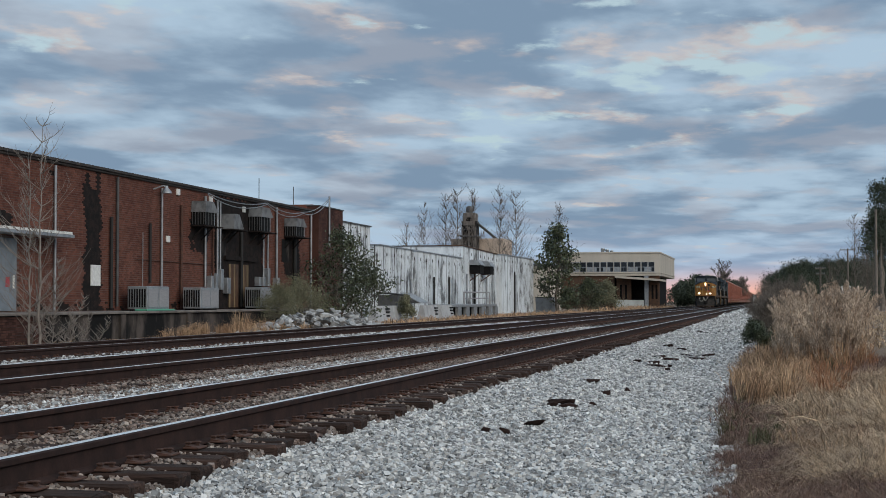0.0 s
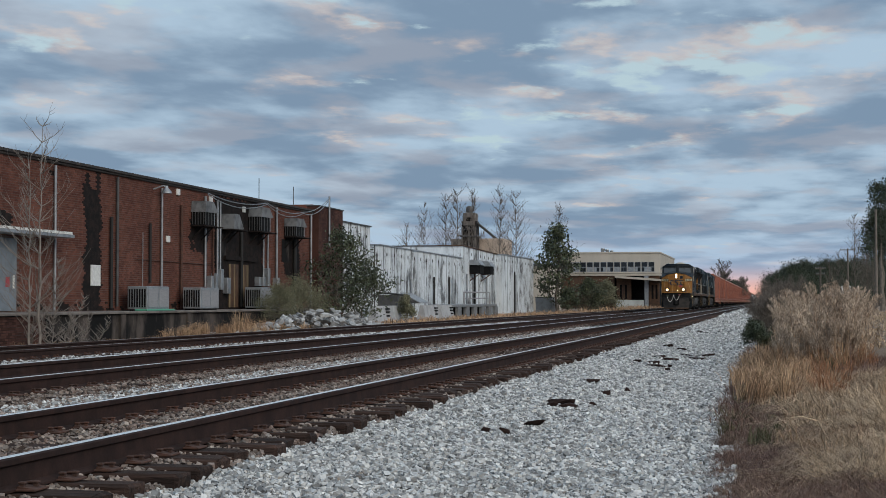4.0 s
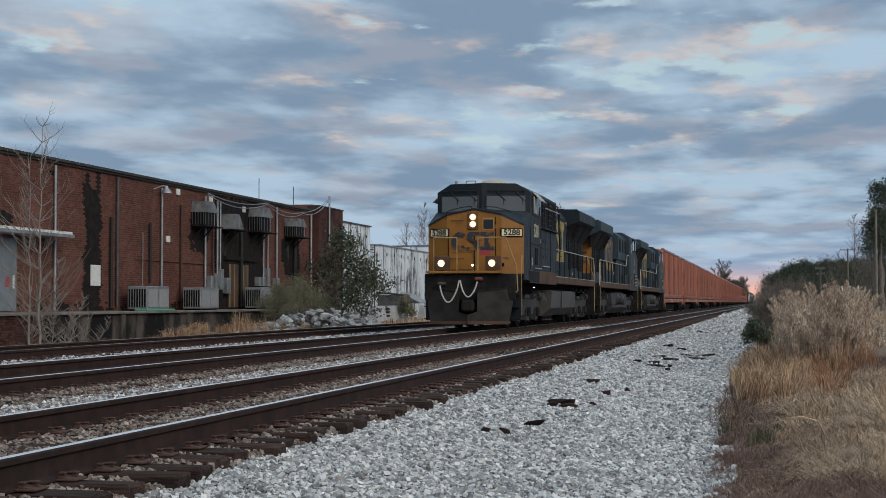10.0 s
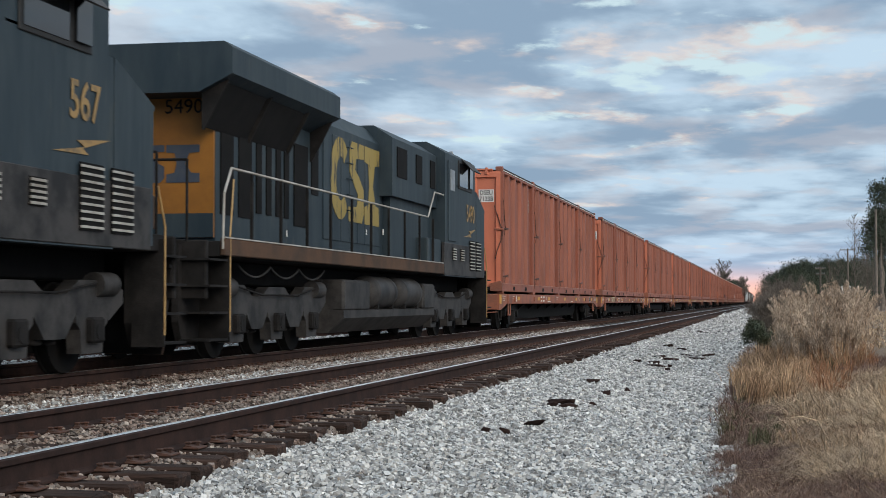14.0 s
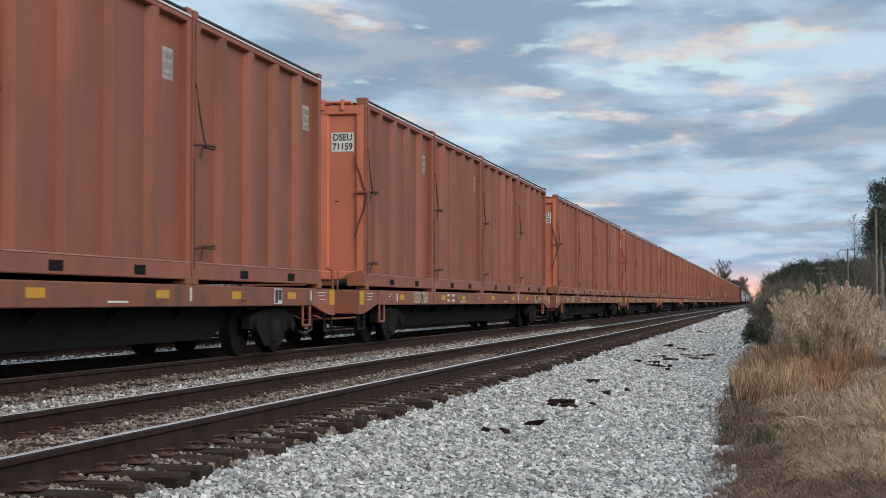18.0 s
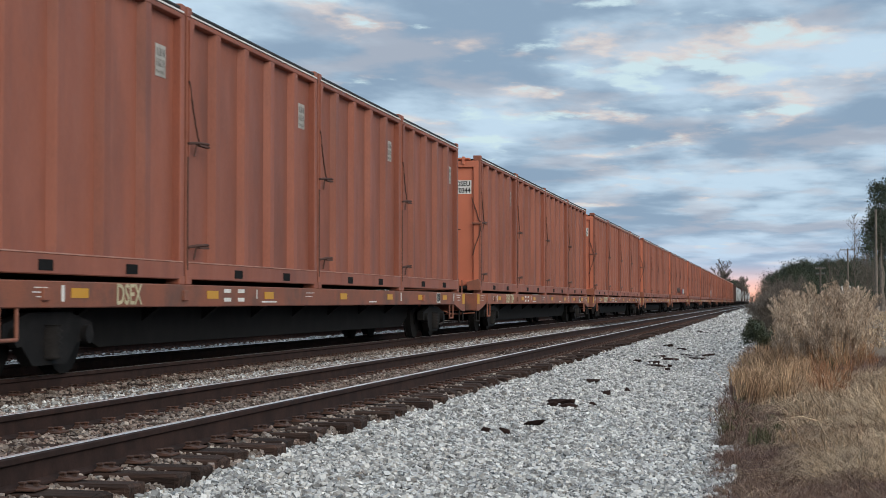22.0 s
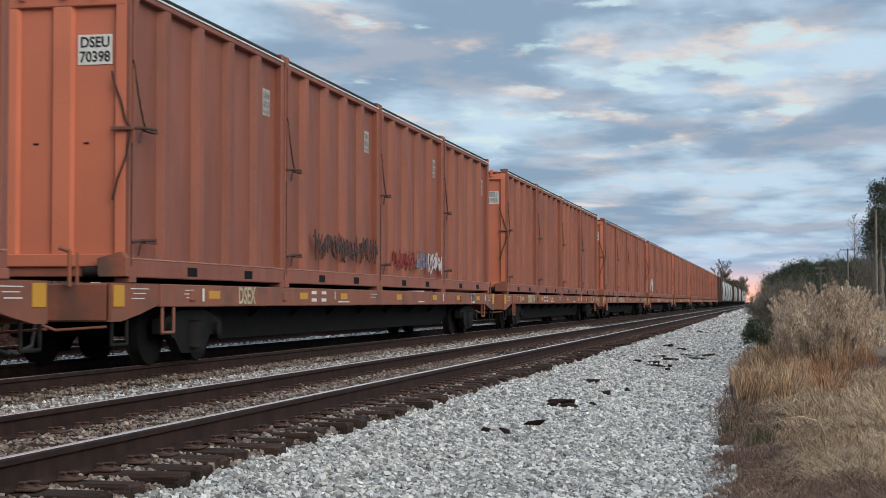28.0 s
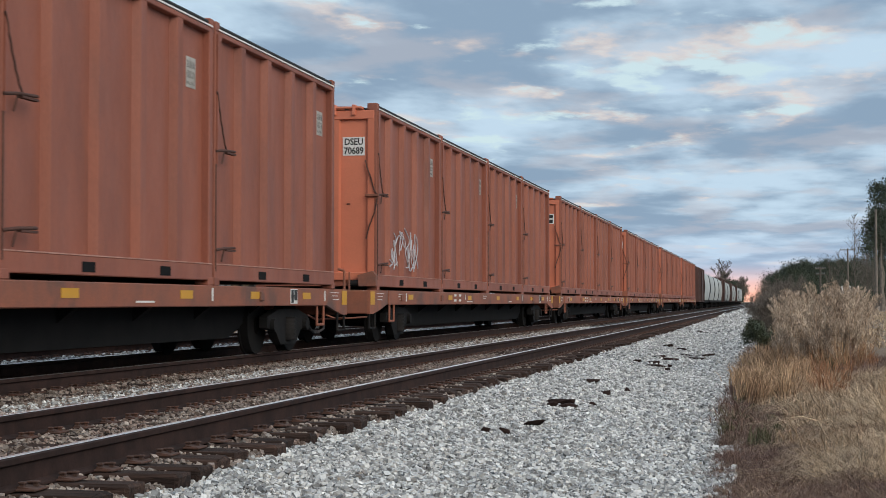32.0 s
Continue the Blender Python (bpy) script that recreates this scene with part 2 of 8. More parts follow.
PLOUGH = material("scuffed_plough_steel", (0.016, 0.015, 0.0145), 0.75, second=(0.036, 0.031, 0.027), scale=1.6, stretch=(1, 1, 1.6), third=(0.05, 0.035, 0.026), third_scale=2.2, third_spread=(0.58, 0.75), spec=0.3)
TANK_PALE = material("dusty_fuel_tank_paint", (0.080, 0.076, 0.073), 0.6, second=(0.056, 0.053, 0.050), scale=1.2, stretch=(1, 0.6, 1), grain=0.12, spec=0.3)
PLUME = material("feathery_seed_heads", (0.52, 0.42, 0.325), 0.9, by_island=0.4, second=(0.31, 0.235, 0.18), scale=0.8, spec=0.2)
TRACK_STONE = material("rust_dusted_gravel", (0.150, 0.108, 0.090), 0.9, second=(0.30, 0.265, 0.235), scale=5, by_island=0.55, grain=0.15)
LIP = material("pale_red_edge", (0.44, 0.25, 0.20), 0.6, second=(0.30, 0.13, 0.09), scale=3)
DOOR_GREY = material("grey_steel_door", (0.20, 0.23, 0.26), 0.55, second=(0.15, 0.17, 0.19), scale=2)
# train
NAVY = material("dark_blue_engine_paint", (0.0052, 0.0108, 0.0170), 0.6, second=(0.0092, 0.0148, 0.0195), scale=1.6, stretch=(1, 1, 0.4),
                third=(0.026, 0.026, 0.025), third_scale=0.8, third_spread=(0.56, 0.8), grain=0.15, rough_vary=0.12, spec=0.3)
GOLD = material("golden_yellow_engine_paint", (0.280, 0.122, 0.022), 0.5, second=(0.220, 0.094, 0.019), scale=2.0, third=(0.16, 0.08, 0.028),
                third_scale=1.1, third_spread=(0.60, 0.85), grain=0.1, spec=0.3)
CREAM = material("cream_lettering", (0.55, 0.50, 0.33), 0.6, second=(0.42, 0.38, 0.25), scale=5)
CAB_FIGURE = material("faded_ochre_figures", (0.30, 0.195, 0.075), 0.65, second=(0.16, 0.115, 0.06), scale=4, spread=(0.5, 0.62))
GOLD_PALE = material("pale_scuffed_yellow_rim", (0.42, 0.24, 0.07), 0.5, second=(0.30, 0.16, 0.045), scale=6)
EMBLEM_WORN = material("worn_dark_blue_emblem", (0.028, 0.034, 0.048), 0.6, second=(0.20, 0.090, 0.018), scale=3.2, spread=(0.54, 0.62), spec=0.3)
GOLD_DIM = material("dull_yellow_paint", (0.13, 0.062, 0.018), 0.7, second=(0.07, 0.04, 0.02), scale=4)
FADED = material("flaking_yellow_lettering", (0.30, 0.225, 0.062), 0.65, second=(0.020, 0.028, 0.034), scale=3.6, stretch=(1, 1.4, 0.35), spread=(0.55, 0.62))
FADED_WORN = material("worn_yellow_lettering", (0.25, 0.145, 0.045), 0.65, second=(0.030, 0.042, 0.048), scale=1.6, stretch=(1, 1.6, 0.5), spread=(0.53, 0.58))
NAVY_WORN = material("dusty_worn_blue_engine_paint", (0.0175, 0.0310, 0.0420), 0.6, second=(0.033, 0.048, 0.058), scale=2.2, stretch=(1, 1.6, 0.3), third=(0.050, 0.060, 0.062), third_scale=2.5, third_spread=(0.60, 0.72), spec=0.3)
# Grime, with the shade below the vehicles darkened into its base colour.
GRIME_SHADE = material("grimy_shaded_underframe", (0.0088, 0.0087, 0.0092), 0.88, second=(0.022, 0.0205, 0.0205), scale=2.5, grain=0.3, spec=0.2)
TANK_GREY = material("dusty_tank_steel", (0.047, 0.045, 0.045), 0.65, second=(0.013, 0.0130, 0.0138), scale=2.4, spread=(0.42, 0.62), grain=0.2, spec=0.3)
SILL_TAN = material("dusty_orange_sill", (0.100, 0.058, 0.037), 0.8, second=(0.055, 0.038, 0.030), scale=1.5, grain=0.25, spec=0.2)
RED_BOX = material("oxide_red_container", (0.282, 0.093, 0.057), 0.62, second=(0.228, 0.077, 0.050), scale=0.9, stretch=(1, 1, 0.35),
                   by_object=0.10, third=(0.185, 0.068, 0.048), third_scale=1.1, third_spread=(0.50, 0.72), grain=0.10, grain_scale=40, rough_vary=0.1)
# Ends: orange paint made brighter than the sides for light they catch.
RED_END_LIT = material("lit_orange_container_end", (0.56, 0.170, 0.095), 0.6, second=(0.49, 0.150, 0.085), scale=0.8, by_object=0.10, grain=0.08)
RED_SILL = material("oxide_red_flatcar", (0.275, 0.092, 0.052), 0.7, second=(0.19, 0.078, 0.053), scale=1.6, by_object=0.15, grain=0.18,
                    third=(0.10, 0.06, 0.05), third_scale=0.8)
PRINT = material("worn_grey_print", (0.10, 0.095, 0.09), 0.7, second=(0.30, 0.29, 0.27), scale=9)
RUST_DARK = material("dark_rusty_iron", (0.085, 0.036, 0.025), 0.8, second=(0.05, 0.024, 0.018), scale=8)
# Soot black deepened further for the shade the bogies stand in.
BOGIE_BLACK = material("sooty_shaded_black_bogie", (0.0068, 0.0069, 0.0076), 0.85, second=(0.013, 0.0125, 0.013), scale=4, spec=0.2)
# Near-black base puts the shade of gaps and undersides into the colour.
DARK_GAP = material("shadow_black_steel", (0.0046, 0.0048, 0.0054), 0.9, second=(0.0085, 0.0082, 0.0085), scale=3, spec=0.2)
HANDRAIL = material("light_handrail", (0.42, 0.41, 0.38), 0.5, second=(0.25, 0.23, 0.2), scale=3)
HAND_GOLD = material("yellow_handrail", (0.38, 0.25, 0.10), 0.5, second=(0.28, 0.17, 0.07), scale=4)
YELLOW_MARK = material("reflective_yellow", (0.55, 0.28, 0.02), 0.5)
LAMP_ON = material("lit_lamp", (1.0, 0.74, 0.42), 0.3, emission=60.0)
LAMP_RING = material("lit_reflector", (1.0, 0.60, 0.28), 0.3, emission=1.6)
LAMP_LOW = material("lit_small_lamp", (1.0, 0.85, 0.6), 0.3, emission=14.0)
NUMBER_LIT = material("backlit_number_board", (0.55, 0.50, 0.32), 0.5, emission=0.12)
HOPPER_GREY = material("pale_grey_hopper_paint", (0.46, 0.49, 0.48), 0.6, second=(0.34, 0.36, 0.36), scale=0.8, stretch=(1, 1, 0.3), by_object=0.2)
BOXCAR_BROWN = material("dark_brown_boxcar_paint", (0.075, 0.035, 0.028), 0.7, second=(0.05, 0.028, 0.025), scale=1)
ROPE = material("grey_air_hose", (0.42, 0.40, 0.37), 0.7)
MARK_RED = material("red_label", (0.36, 0.035, 0.045), 0.5)
MARK_BLUE = material("dark_blue_lettering", (0.03, 0.045, 0.075), 0.55, second=(0.05, 0.06, 0.08), scale=4)
HOSE_RED = material("grimy_red_coupling", (0.13, 0.03, 0.03), 0.6)
GRAFFITI = material("white_spray_paint", (0.50, 0.50, 0.54), 0.6)
GRAFFITI_BLUE = material("blue_grey_spray_paint", (0.17, 0.20, 0.28), 0.6)
GRAFFITI_RED = material("dark_red_spray_paint", (0.20, 0.022, 0.022), 0.6)
GRAFFITI_DARK = material("dark_spray_paint", (0.05, 0.03, 0.03), 0.6)


# ---- mesh tools ----
class Shape:
    """Collects vertices and faces of one mesh."""

    def __init__(self):
        self.v, self.f, self.s = [], [], []

    def add(self, verts, faces, smooth=False):
        n = len(self.v)
        self.v += [tuple(p) for p in verts]
        self.f += [tuple(i + n for i in f) for f in faces]
        self.s += [smooth] * len(faces)
        return self

    def box(self, x0, x1, y0, y1, z0, z1, c=0.0):
        if c <= 0:
            return self.add([(x, y, z) for x in (x0, x1) for y in (y0, y1) for z in (z0, z1)],
                            [(0, 1, 3, 2), (4, 6, 7, 5), (0, 4, 5, 1), (2, 3, 7, 6), (0, 2, 6, 4), (1, 5, 7, 3)])
        lo, hi = (x0, y0, z0), (x1, y1, z1)
        c = min(c, (x1 - x0) * 0.45, (y1 - y0) * 0.45, (z1 - z0) * 0.45)
        verts, idx = [], {}
        for corner in range(8):
            b = [(corner >> k) & 1 for k in range(3)]
            for a in range(3):
                p = [(hi[k] if b[k] else lo[k]) if k == a else (hi[k] - c if b[k] else lo[k] + c) for k in range(3)]
                idx[(corner, a)] = len(verts)
                verts.append(p)
        faces = []
        for a in range(3):
            u, w = (a + 1) % 3, (a + 2) % 3
            for side in (0, 1):
                q = [side << a, (side << a) | (1 << u), (side << a) | (1 << u) | (1 << w), (side << a) | (1 << w)]
                face = [idx[(k, a)] for k in q]
                faces.append(face if side else face[::-1])
            for bu in (0, 1):
                for bw in (0, 1):
                    k0 = (bu << u) | (bw << w)
                    k1 = k0 | (1 << a)
                    face = [idx[(k0, u)], idx[(k1, u)], idx[(k1, w)], idx[(k0, w)]]
                    faces.append(face if bu != bw else face[::-1])
        for k in range(8):
            t = [idx[(k, 0)], idx[(k, 1)], idx[(k, 2)]]
            faces.append(t if bin(k).count("1") % 2 else t[::-1])
        return self.add(verts, faces)

    def prism(self, poly, axis, lo, hi):
        """A polygon in the plane across axis ('x': (y, z), 'y': (x, z), 'z': (x, y)), drawn out from lo to hi."""
        def at(p, h):
            return {"x": (h, p[0], p[1]), "y": (p[0], h, p[1]), "z": (p[0], p[1], h)}[axis]
        n = len(poly)
        verts = [at(p, lo) for p in poly] + [at(p, hi) for p in poly]
        faces = [tuple(range(n))[::-1], tuple(range(n, 2 * n))] + [(i, (i + 1) % n, n + (i + 1) % n, n + i) for i in range(n)]
        return self.add(verts, faces)

    def cyl(self, a, b, r, n=10, r2=None, caps=True):
        a, b = Vector(a), Vector(b)
        d = (b - a).normalized()
        u = d.orthogonal().normalized()
        w = d.cross(u)
        r2 = r if r2 is None else r2
        ring = [u * math.cos(2 * math.pi * i / n) + w * math.sin(2 * math.pi * i / n) for i in range(n)]
        A, B = [a + k * r for k in ring], [b + k * r2 for k in ring]
        self.add(A + B, [(i, (i + 1) % n, n + (i + 1) % n, n + i) for i in range(n)], True)
        if caps:
            self.add(A, [tuple(range(n))[::-1]])
            self.add(B, [tuple(range(n))])
        return self

    def tube(self, pts, r, n=6):
        for p, q in zip(pts, pts[1:]):
            self.cyl(p, q, r, n)
        return self

    def lathe(self, base, axis, profile, n=12):
        """One turned body: profile of (radius, height along axis) from base; ends closed."""
        base, d = Vector(base), Vector(axis).normalized()
        u = d.orthogonal().normalized()
        w = d.cross(u)
        verts = [base + d * h + (u * math.cos(2 * math.pi * i / n) + w * math.sin(2 * math.pi * i / n)) * r for r, h in profile for i in range(n)]
        faces = [(j * n + i, j * n + (i + 1) % n, (j + 1) * n + (i + 1) % n, (j + 1) * n + i) for j in range(len(profile) - 1) for i in range(n)]
        self.add(verts, faces, True)
        return self.add(verts[:n] + verts[-n:], [tuple(range(n))[::-1], tuple(range(n, 2 * n))])

    def quad(self, a, b, c, d):
        return self.add([a, b, c, d], [(0, 1, 2, 3)])

    def mesh(self, name):
        me = bpy.data.meshes.new(name)
        me.from_pydata(self.v, [], self.f)
        me.polygons.foreach_set("use_smooth", self.s)
        me.update()
        return me


def mended(me):
    bm = bmesh.new()
    bm.from_mesh(me)
    bmesh.ops.recalc_face_normals(bm, faces=bm.faces)
    bm.to_mesh(me)
    bm.free()
    return me


def part(name, shape, mat, parent=None, label="", at=None, kind=""):
    """Links a shape (or a mesh) as one object under a thing or a part."""
    me = shape if isinstance(shape, bpy.types.Mesh) else mended(shape.mesh(name))
    if mat and not me.materials:
        me.materials.append(mat)
    ob = new(name, me)
    if parent:
        ob.parent = parent
    if at:
        ob.matrix_basis = at if isinstance(at, Matrix) else Matrix.Translation(at)
    return tagged(ob, label=label, kind=kind)


def thing(name, label, category, at=None, group="", kind=""):
    ob = new(name)
    if at:
        ob.matrix_basis = at if isinstance(at, Matrix) else Matrix.Translation(at)
    return tagged(ob, label, category, group, kind)


def mesh_from_arrays(name, verts, faces, mat, smooth=False):
    """verts (n, 3) and faces (m, 3 or 4) as arrays: for stones, grass and leaves."""
    me = bpy.data.meshes.new(name)
    m, k = faces.shape
    me.vertices.add(len(verts))
    me.vertices.foreach_set("co", np.ascontiguousarray(verts, dtype=np.float32).ravel())
    me.loops.add(m * k)
    me.loops.foreach_set("vertex_index", np.ascontiguousarray(faces, dtype=np.int32).ravel())
    me.polygons.add(m)
    me.polygons.foreach_set("loop_start", np.arange(0, m * k, k, dtype=np.int32))
    me.polygons.foreach_set("loop_total", np.full(m, k, dtype=np.int32))
    me.update(calc_edges=True)
    me.polygons.foreach_set("use_smooth", np.full(m, smooth))
    me.materials.append(mat)
    return me


def letters(text, size, mat, name="lettering", squeeze=1.0, bold=0.0):
    """Flat lettering as a thin mesh in the xy plane, centred on its origin."""
    cu = bpy.data.curves.new(name, "FONT")
    cu.body, cu.size, cu.align_x, cu.align_y, cu.extrude = text, size, "CENTER", "CENTER", 0.002
    cu.resolution_u, cu.offset = 3, bold
    ob = bpy.data.objects.new(name, cu)
    scene.collection.objects.link(ob)
    me = bpy.data.meshes.new_from_object(ob.evaluated_get(bpy.context.evaluated_depsgraph_get()))
    bpy.data.objects.remove(ob)
    bpy.data.curves.remove(cu)
    me.name = name
    me.transform(Matrix.Diagonal((squeeze, 1, 1, 1)))
    me.materials.clear()
    me.materials.append(mat)
    return me


# a mesh in the xy plane turned to stand on a side that faces +x, or on an end that faces -y
FACE_X = Matrix(((0, 0, 1, 0), (1, 0, 0, 0), (0, 1, 0, 0), (0, 0, 0, 1)))
FACE_FRONT = Matrix(((1, 0, 0, 0), (0, 0, -1, 0), (0, 1, 0, 0), (0, 0, 0, 1)))
# ---- ground and tracks ----
TRACK_1, TRACK_2, TRACK_3 = -4.79, -8.88, -15.0


GROUND_LINE = [(-4000, -0.3), (-60, -0.3), (-24, -0.25), (-17.2, -0.22), (-16.6, -0.14), (-13.4, -0.14), (-12.2, -0.12), (-10.9, -0.09),
               (-10.4, -0.05), (-7.6, -0.05), (-6.1, -0.05), (-4.3, -0.05), (-3.8, -0.07), (-3.45, -0.115), (-2.6, -0.17), (-1.6, -0.27), (-0.4, -0.30), (1.0, -0.22), (6.0, 0.05), (60, 0.1), (4000, 0.1)]


def ground_height(x, y=0.0):
    """Height of the ground across the line: embankment, ballast shoulder, verge."""
    for (a, za), (b, zb) in zip(GROUND_LINE, GROUND_LINE[1:]):
        if x <= b:
            return za + (zb - za) * (x - a) / (b - a)
    return GROUND_LINE[-1][1]


def build_ground():
    xs = [-4000, -1500, -600, -250, -120, -60, -40, -30, -24, -20, -17.2, -16.6, -15, -13.4, -12.6, -11.6, -10.9, -10.4]
    xs += [-10.4 + 0.35 * k for k in range(1, 19)] + [-3.8, -3.6, -3.45, -3.2, -3.0, -2.6, -2.3, -2.0, -1.6, -1.2, -0.8, -0.4, 0, 0.5, 1, 1.7, 2.5, 4, 6, 10, 20, 60, 150, 400, 1200, 4000]
    ys = [-60, -20, 0, 4] + [6 + 0.8 * k for k in range(60)] + [56, 62, 70, 80, 95, 115, 140, 180, 240, 320, 450, 700, 1200, 2200, 4500]
    verts, faces = [], []
    for y in ys:
        for x in xs:
            z = ground_height(x, y)
            if -17 < x < 12 and 5 < y < 60:
                z += 0.035 * noise.noise((x * 1.1, y * 0.6, 3)) * (1 if x > -3.2 else 0.35)
            verts.append((x, y, z))
    n = len(xs)
    for j in range(len(ys) - 1):
        for i in range(n - 1):
            faces.append((j * n + i, j * n + i + 1, (j + 1) * n + i + 1, (j + 1) * n + i))
    me = bpy.data.meshes.new("ground")
    me.from_pydata(verts, [], faces)
    me.materials.append(EARTH)
    me.materials.append(BALLAST_SHADE)
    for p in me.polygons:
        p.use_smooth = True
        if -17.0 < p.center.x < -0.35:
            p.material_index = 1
    ob = new("ground", me)
    tagged(ob, "grey crushed-stone ballast, darkened for shade between stones, beside brown dry earth", "ground", kind="structure")
    return ob


GROUND = build_ground()


def rail_profile(cx, base):
    h, half = 0.18, 0.0365
    return [(cx + dx, base + dz) for dx, dz in ((-0.07, 0), (0.07, 0), (0.07, 0.012), (0.014, 0.032), (0.010, 0.125), (half, 0.140), (half, h - 0.010),
                                              (half - 0.010, h), (-half + 0.010, h), (-half, h - 0.010), (-half, 0.140), (-0.010, 0.125), (-0.014, 0.032), (-0.07, 0.012))]


def build_track(cx, tops, mat_top, label, start, end):
    """One track: two rails with polished heads, each sleeper with plates and spikes."""
    track = thing("railway_track", label, "railway track", (cx, 0, 0), "railway tracks", "structure")
    for side, base in zip((-1, 1), tops):
        x = side * 0.7525
        rail = part("rail", Shape().prism(rail_profile(x, base), "y", start, 1500), RAIL_WEB, track)
        head = [(x - 0.027, base + 0.1795), (x + 0.027, base + 0.1795), (x + 0.024, base + 0.1820), (x + 0.012, base + 0.1835), (x - 0.012, base + 0.1835), (x - 0.024, base + 0.1820)]
        part("rail_head", Shape().prism(head, "y", start, 1500), mat_top, rail)
    return track


tracks = [build_track(TRACK_1, (0.0, 0.0), RAIL_HEAD, "double-rail main line with polished rail heads on wooden sleepers", -30, 1500),
          build_track(TRACK_2, (0.03, 0.0), RAIL_HEAD, "second main line that carries the train, on wooden sleepers", -30, 1500),
          build_track(TRACK_3, (-0.10, -0.10), RAIL_DULL, "rusty siding along the loading platform", -30, 1500)]


def sleeper_shapes(count, rng):
    out = []
    for _ in range(count):
        s = Shape()
        half = 1.30 + rng.uniform(-0.06, 0.05)
        s.box(-half, half, -0.125, 0.125, -0.18, 0.0, 0.016)
        me = mended(s.mesh("sleeper"))
        for v in me.vertices:
            v.co.z += rng.uniform(-0.008, 0.008)
            v.co.x += rng.uniform(-0.02, 0.02)
            v.co.y += rng.uniform(-0.008, 0.008)
        me.materials.append(TIE)
        out.append(me)
    return out


def plate_mesh():
    s = Shape()
    for x in (-0.7525, 0.7525):
        s.box(x - 0.18, x + 0.18, -0.09, 0.09, 0.0, 0.014, 0.004)
        s.prism([(x - 0.17, 0.014), (x - 0.075, 0.014), (x - 0.075, 0.028)], "y", -0.08, 0.08)
        s.prism([(x + 0.17, 0.014), (x + 0.075, 0.014), (x + 0.075, 0.028)], "y", -0.08, 0.08)
        for dx, dy, top in ((-0.088, 0.045, 0.046), (0.088, -0.045, 0.050), (0.088, 0.055, 0.044), (0.135, 0.02, 0.050), (-0.135, -0.05, 0.046)):
            s.box(x + dx - 0.012, x + dx + 0.012, dy - 0.012, dy + 0.012, 0.012, top - 0.014)
            s.box(x + dx - 0.021, x + dx + 0.021, dy - 0.019, dy + 0.019, top - 0.014, top, 0.005)
    me = mended(s.mesh("tie_plate"))
    me.materials.append(IRON)
    return me


def joined_meshes(name, bits, mat):
    """bits: (mesh, matrix) pairs, joined into one mesh."""
    V, F, n = [], [], 0
    for me, m in bits:
        co = np.empty(len(me.vertices) * 3)
        me.vertices.foreach_get("co", co)
        mm = np.array(m)
        V.append(co.reshape(-1, 3) @ mm[:3, :3].T + mm[:3, 3])
        F += [tuple(i + n for i in p.vertices) for p in me.polygons]
        n += len(me.vertices)
    out = bpy.data.meshes.new(name)
    out.from_pydata(np.concatenate(V).tolist(), [], F)
    out.materials.append(mat)
    return out


def build_sleepers():
    rng = random.Random(5)
    kinds = sleeper_shapes(8, rng)
    plate = plate_mesh()
    for track, cx, near, far, dz in ((tracks[0], TRACK_1, 130, 330, 0.0), (tracks[1], TRACK_2, 70, 330, 0.0), (tracks[2], TRACK_3, 0, 330, -0.10)):
        rest, plates = [], []
        for k in range(far):
            y = 5.5 + 0.497 * k + rng.uniform(-0.03, 0.03)
            m = pose(rng.uniform(-0.05, 0.05), y, dz - 0.004 + rng.uniform(-0.012, 0.004), 0, 0, rng.uniform(-1.2, 1.2))
            if k < near:
                part("sleeper", kinds[rng.randrange(8)], None, track, at=m)
                if y < 45:
                    part("tie_plate", plate, None, track, at=pose(0, y, dz + 0.0))
                    continue
            else:
                rest.append((kinds[rng.randrange(8)], m))
            if y < 90:
                plates.append((plate, pose(0, y, dz)))
        part("far_sleepers", joined_meshes("far_sleepers", rest, TIE), None, track, kind="stuff")
        if plates:
            part("far_tie_plates", joined_meshes("far_tie_plates", plates, IRON), None, track, kind="stuff")


build_sleepers()
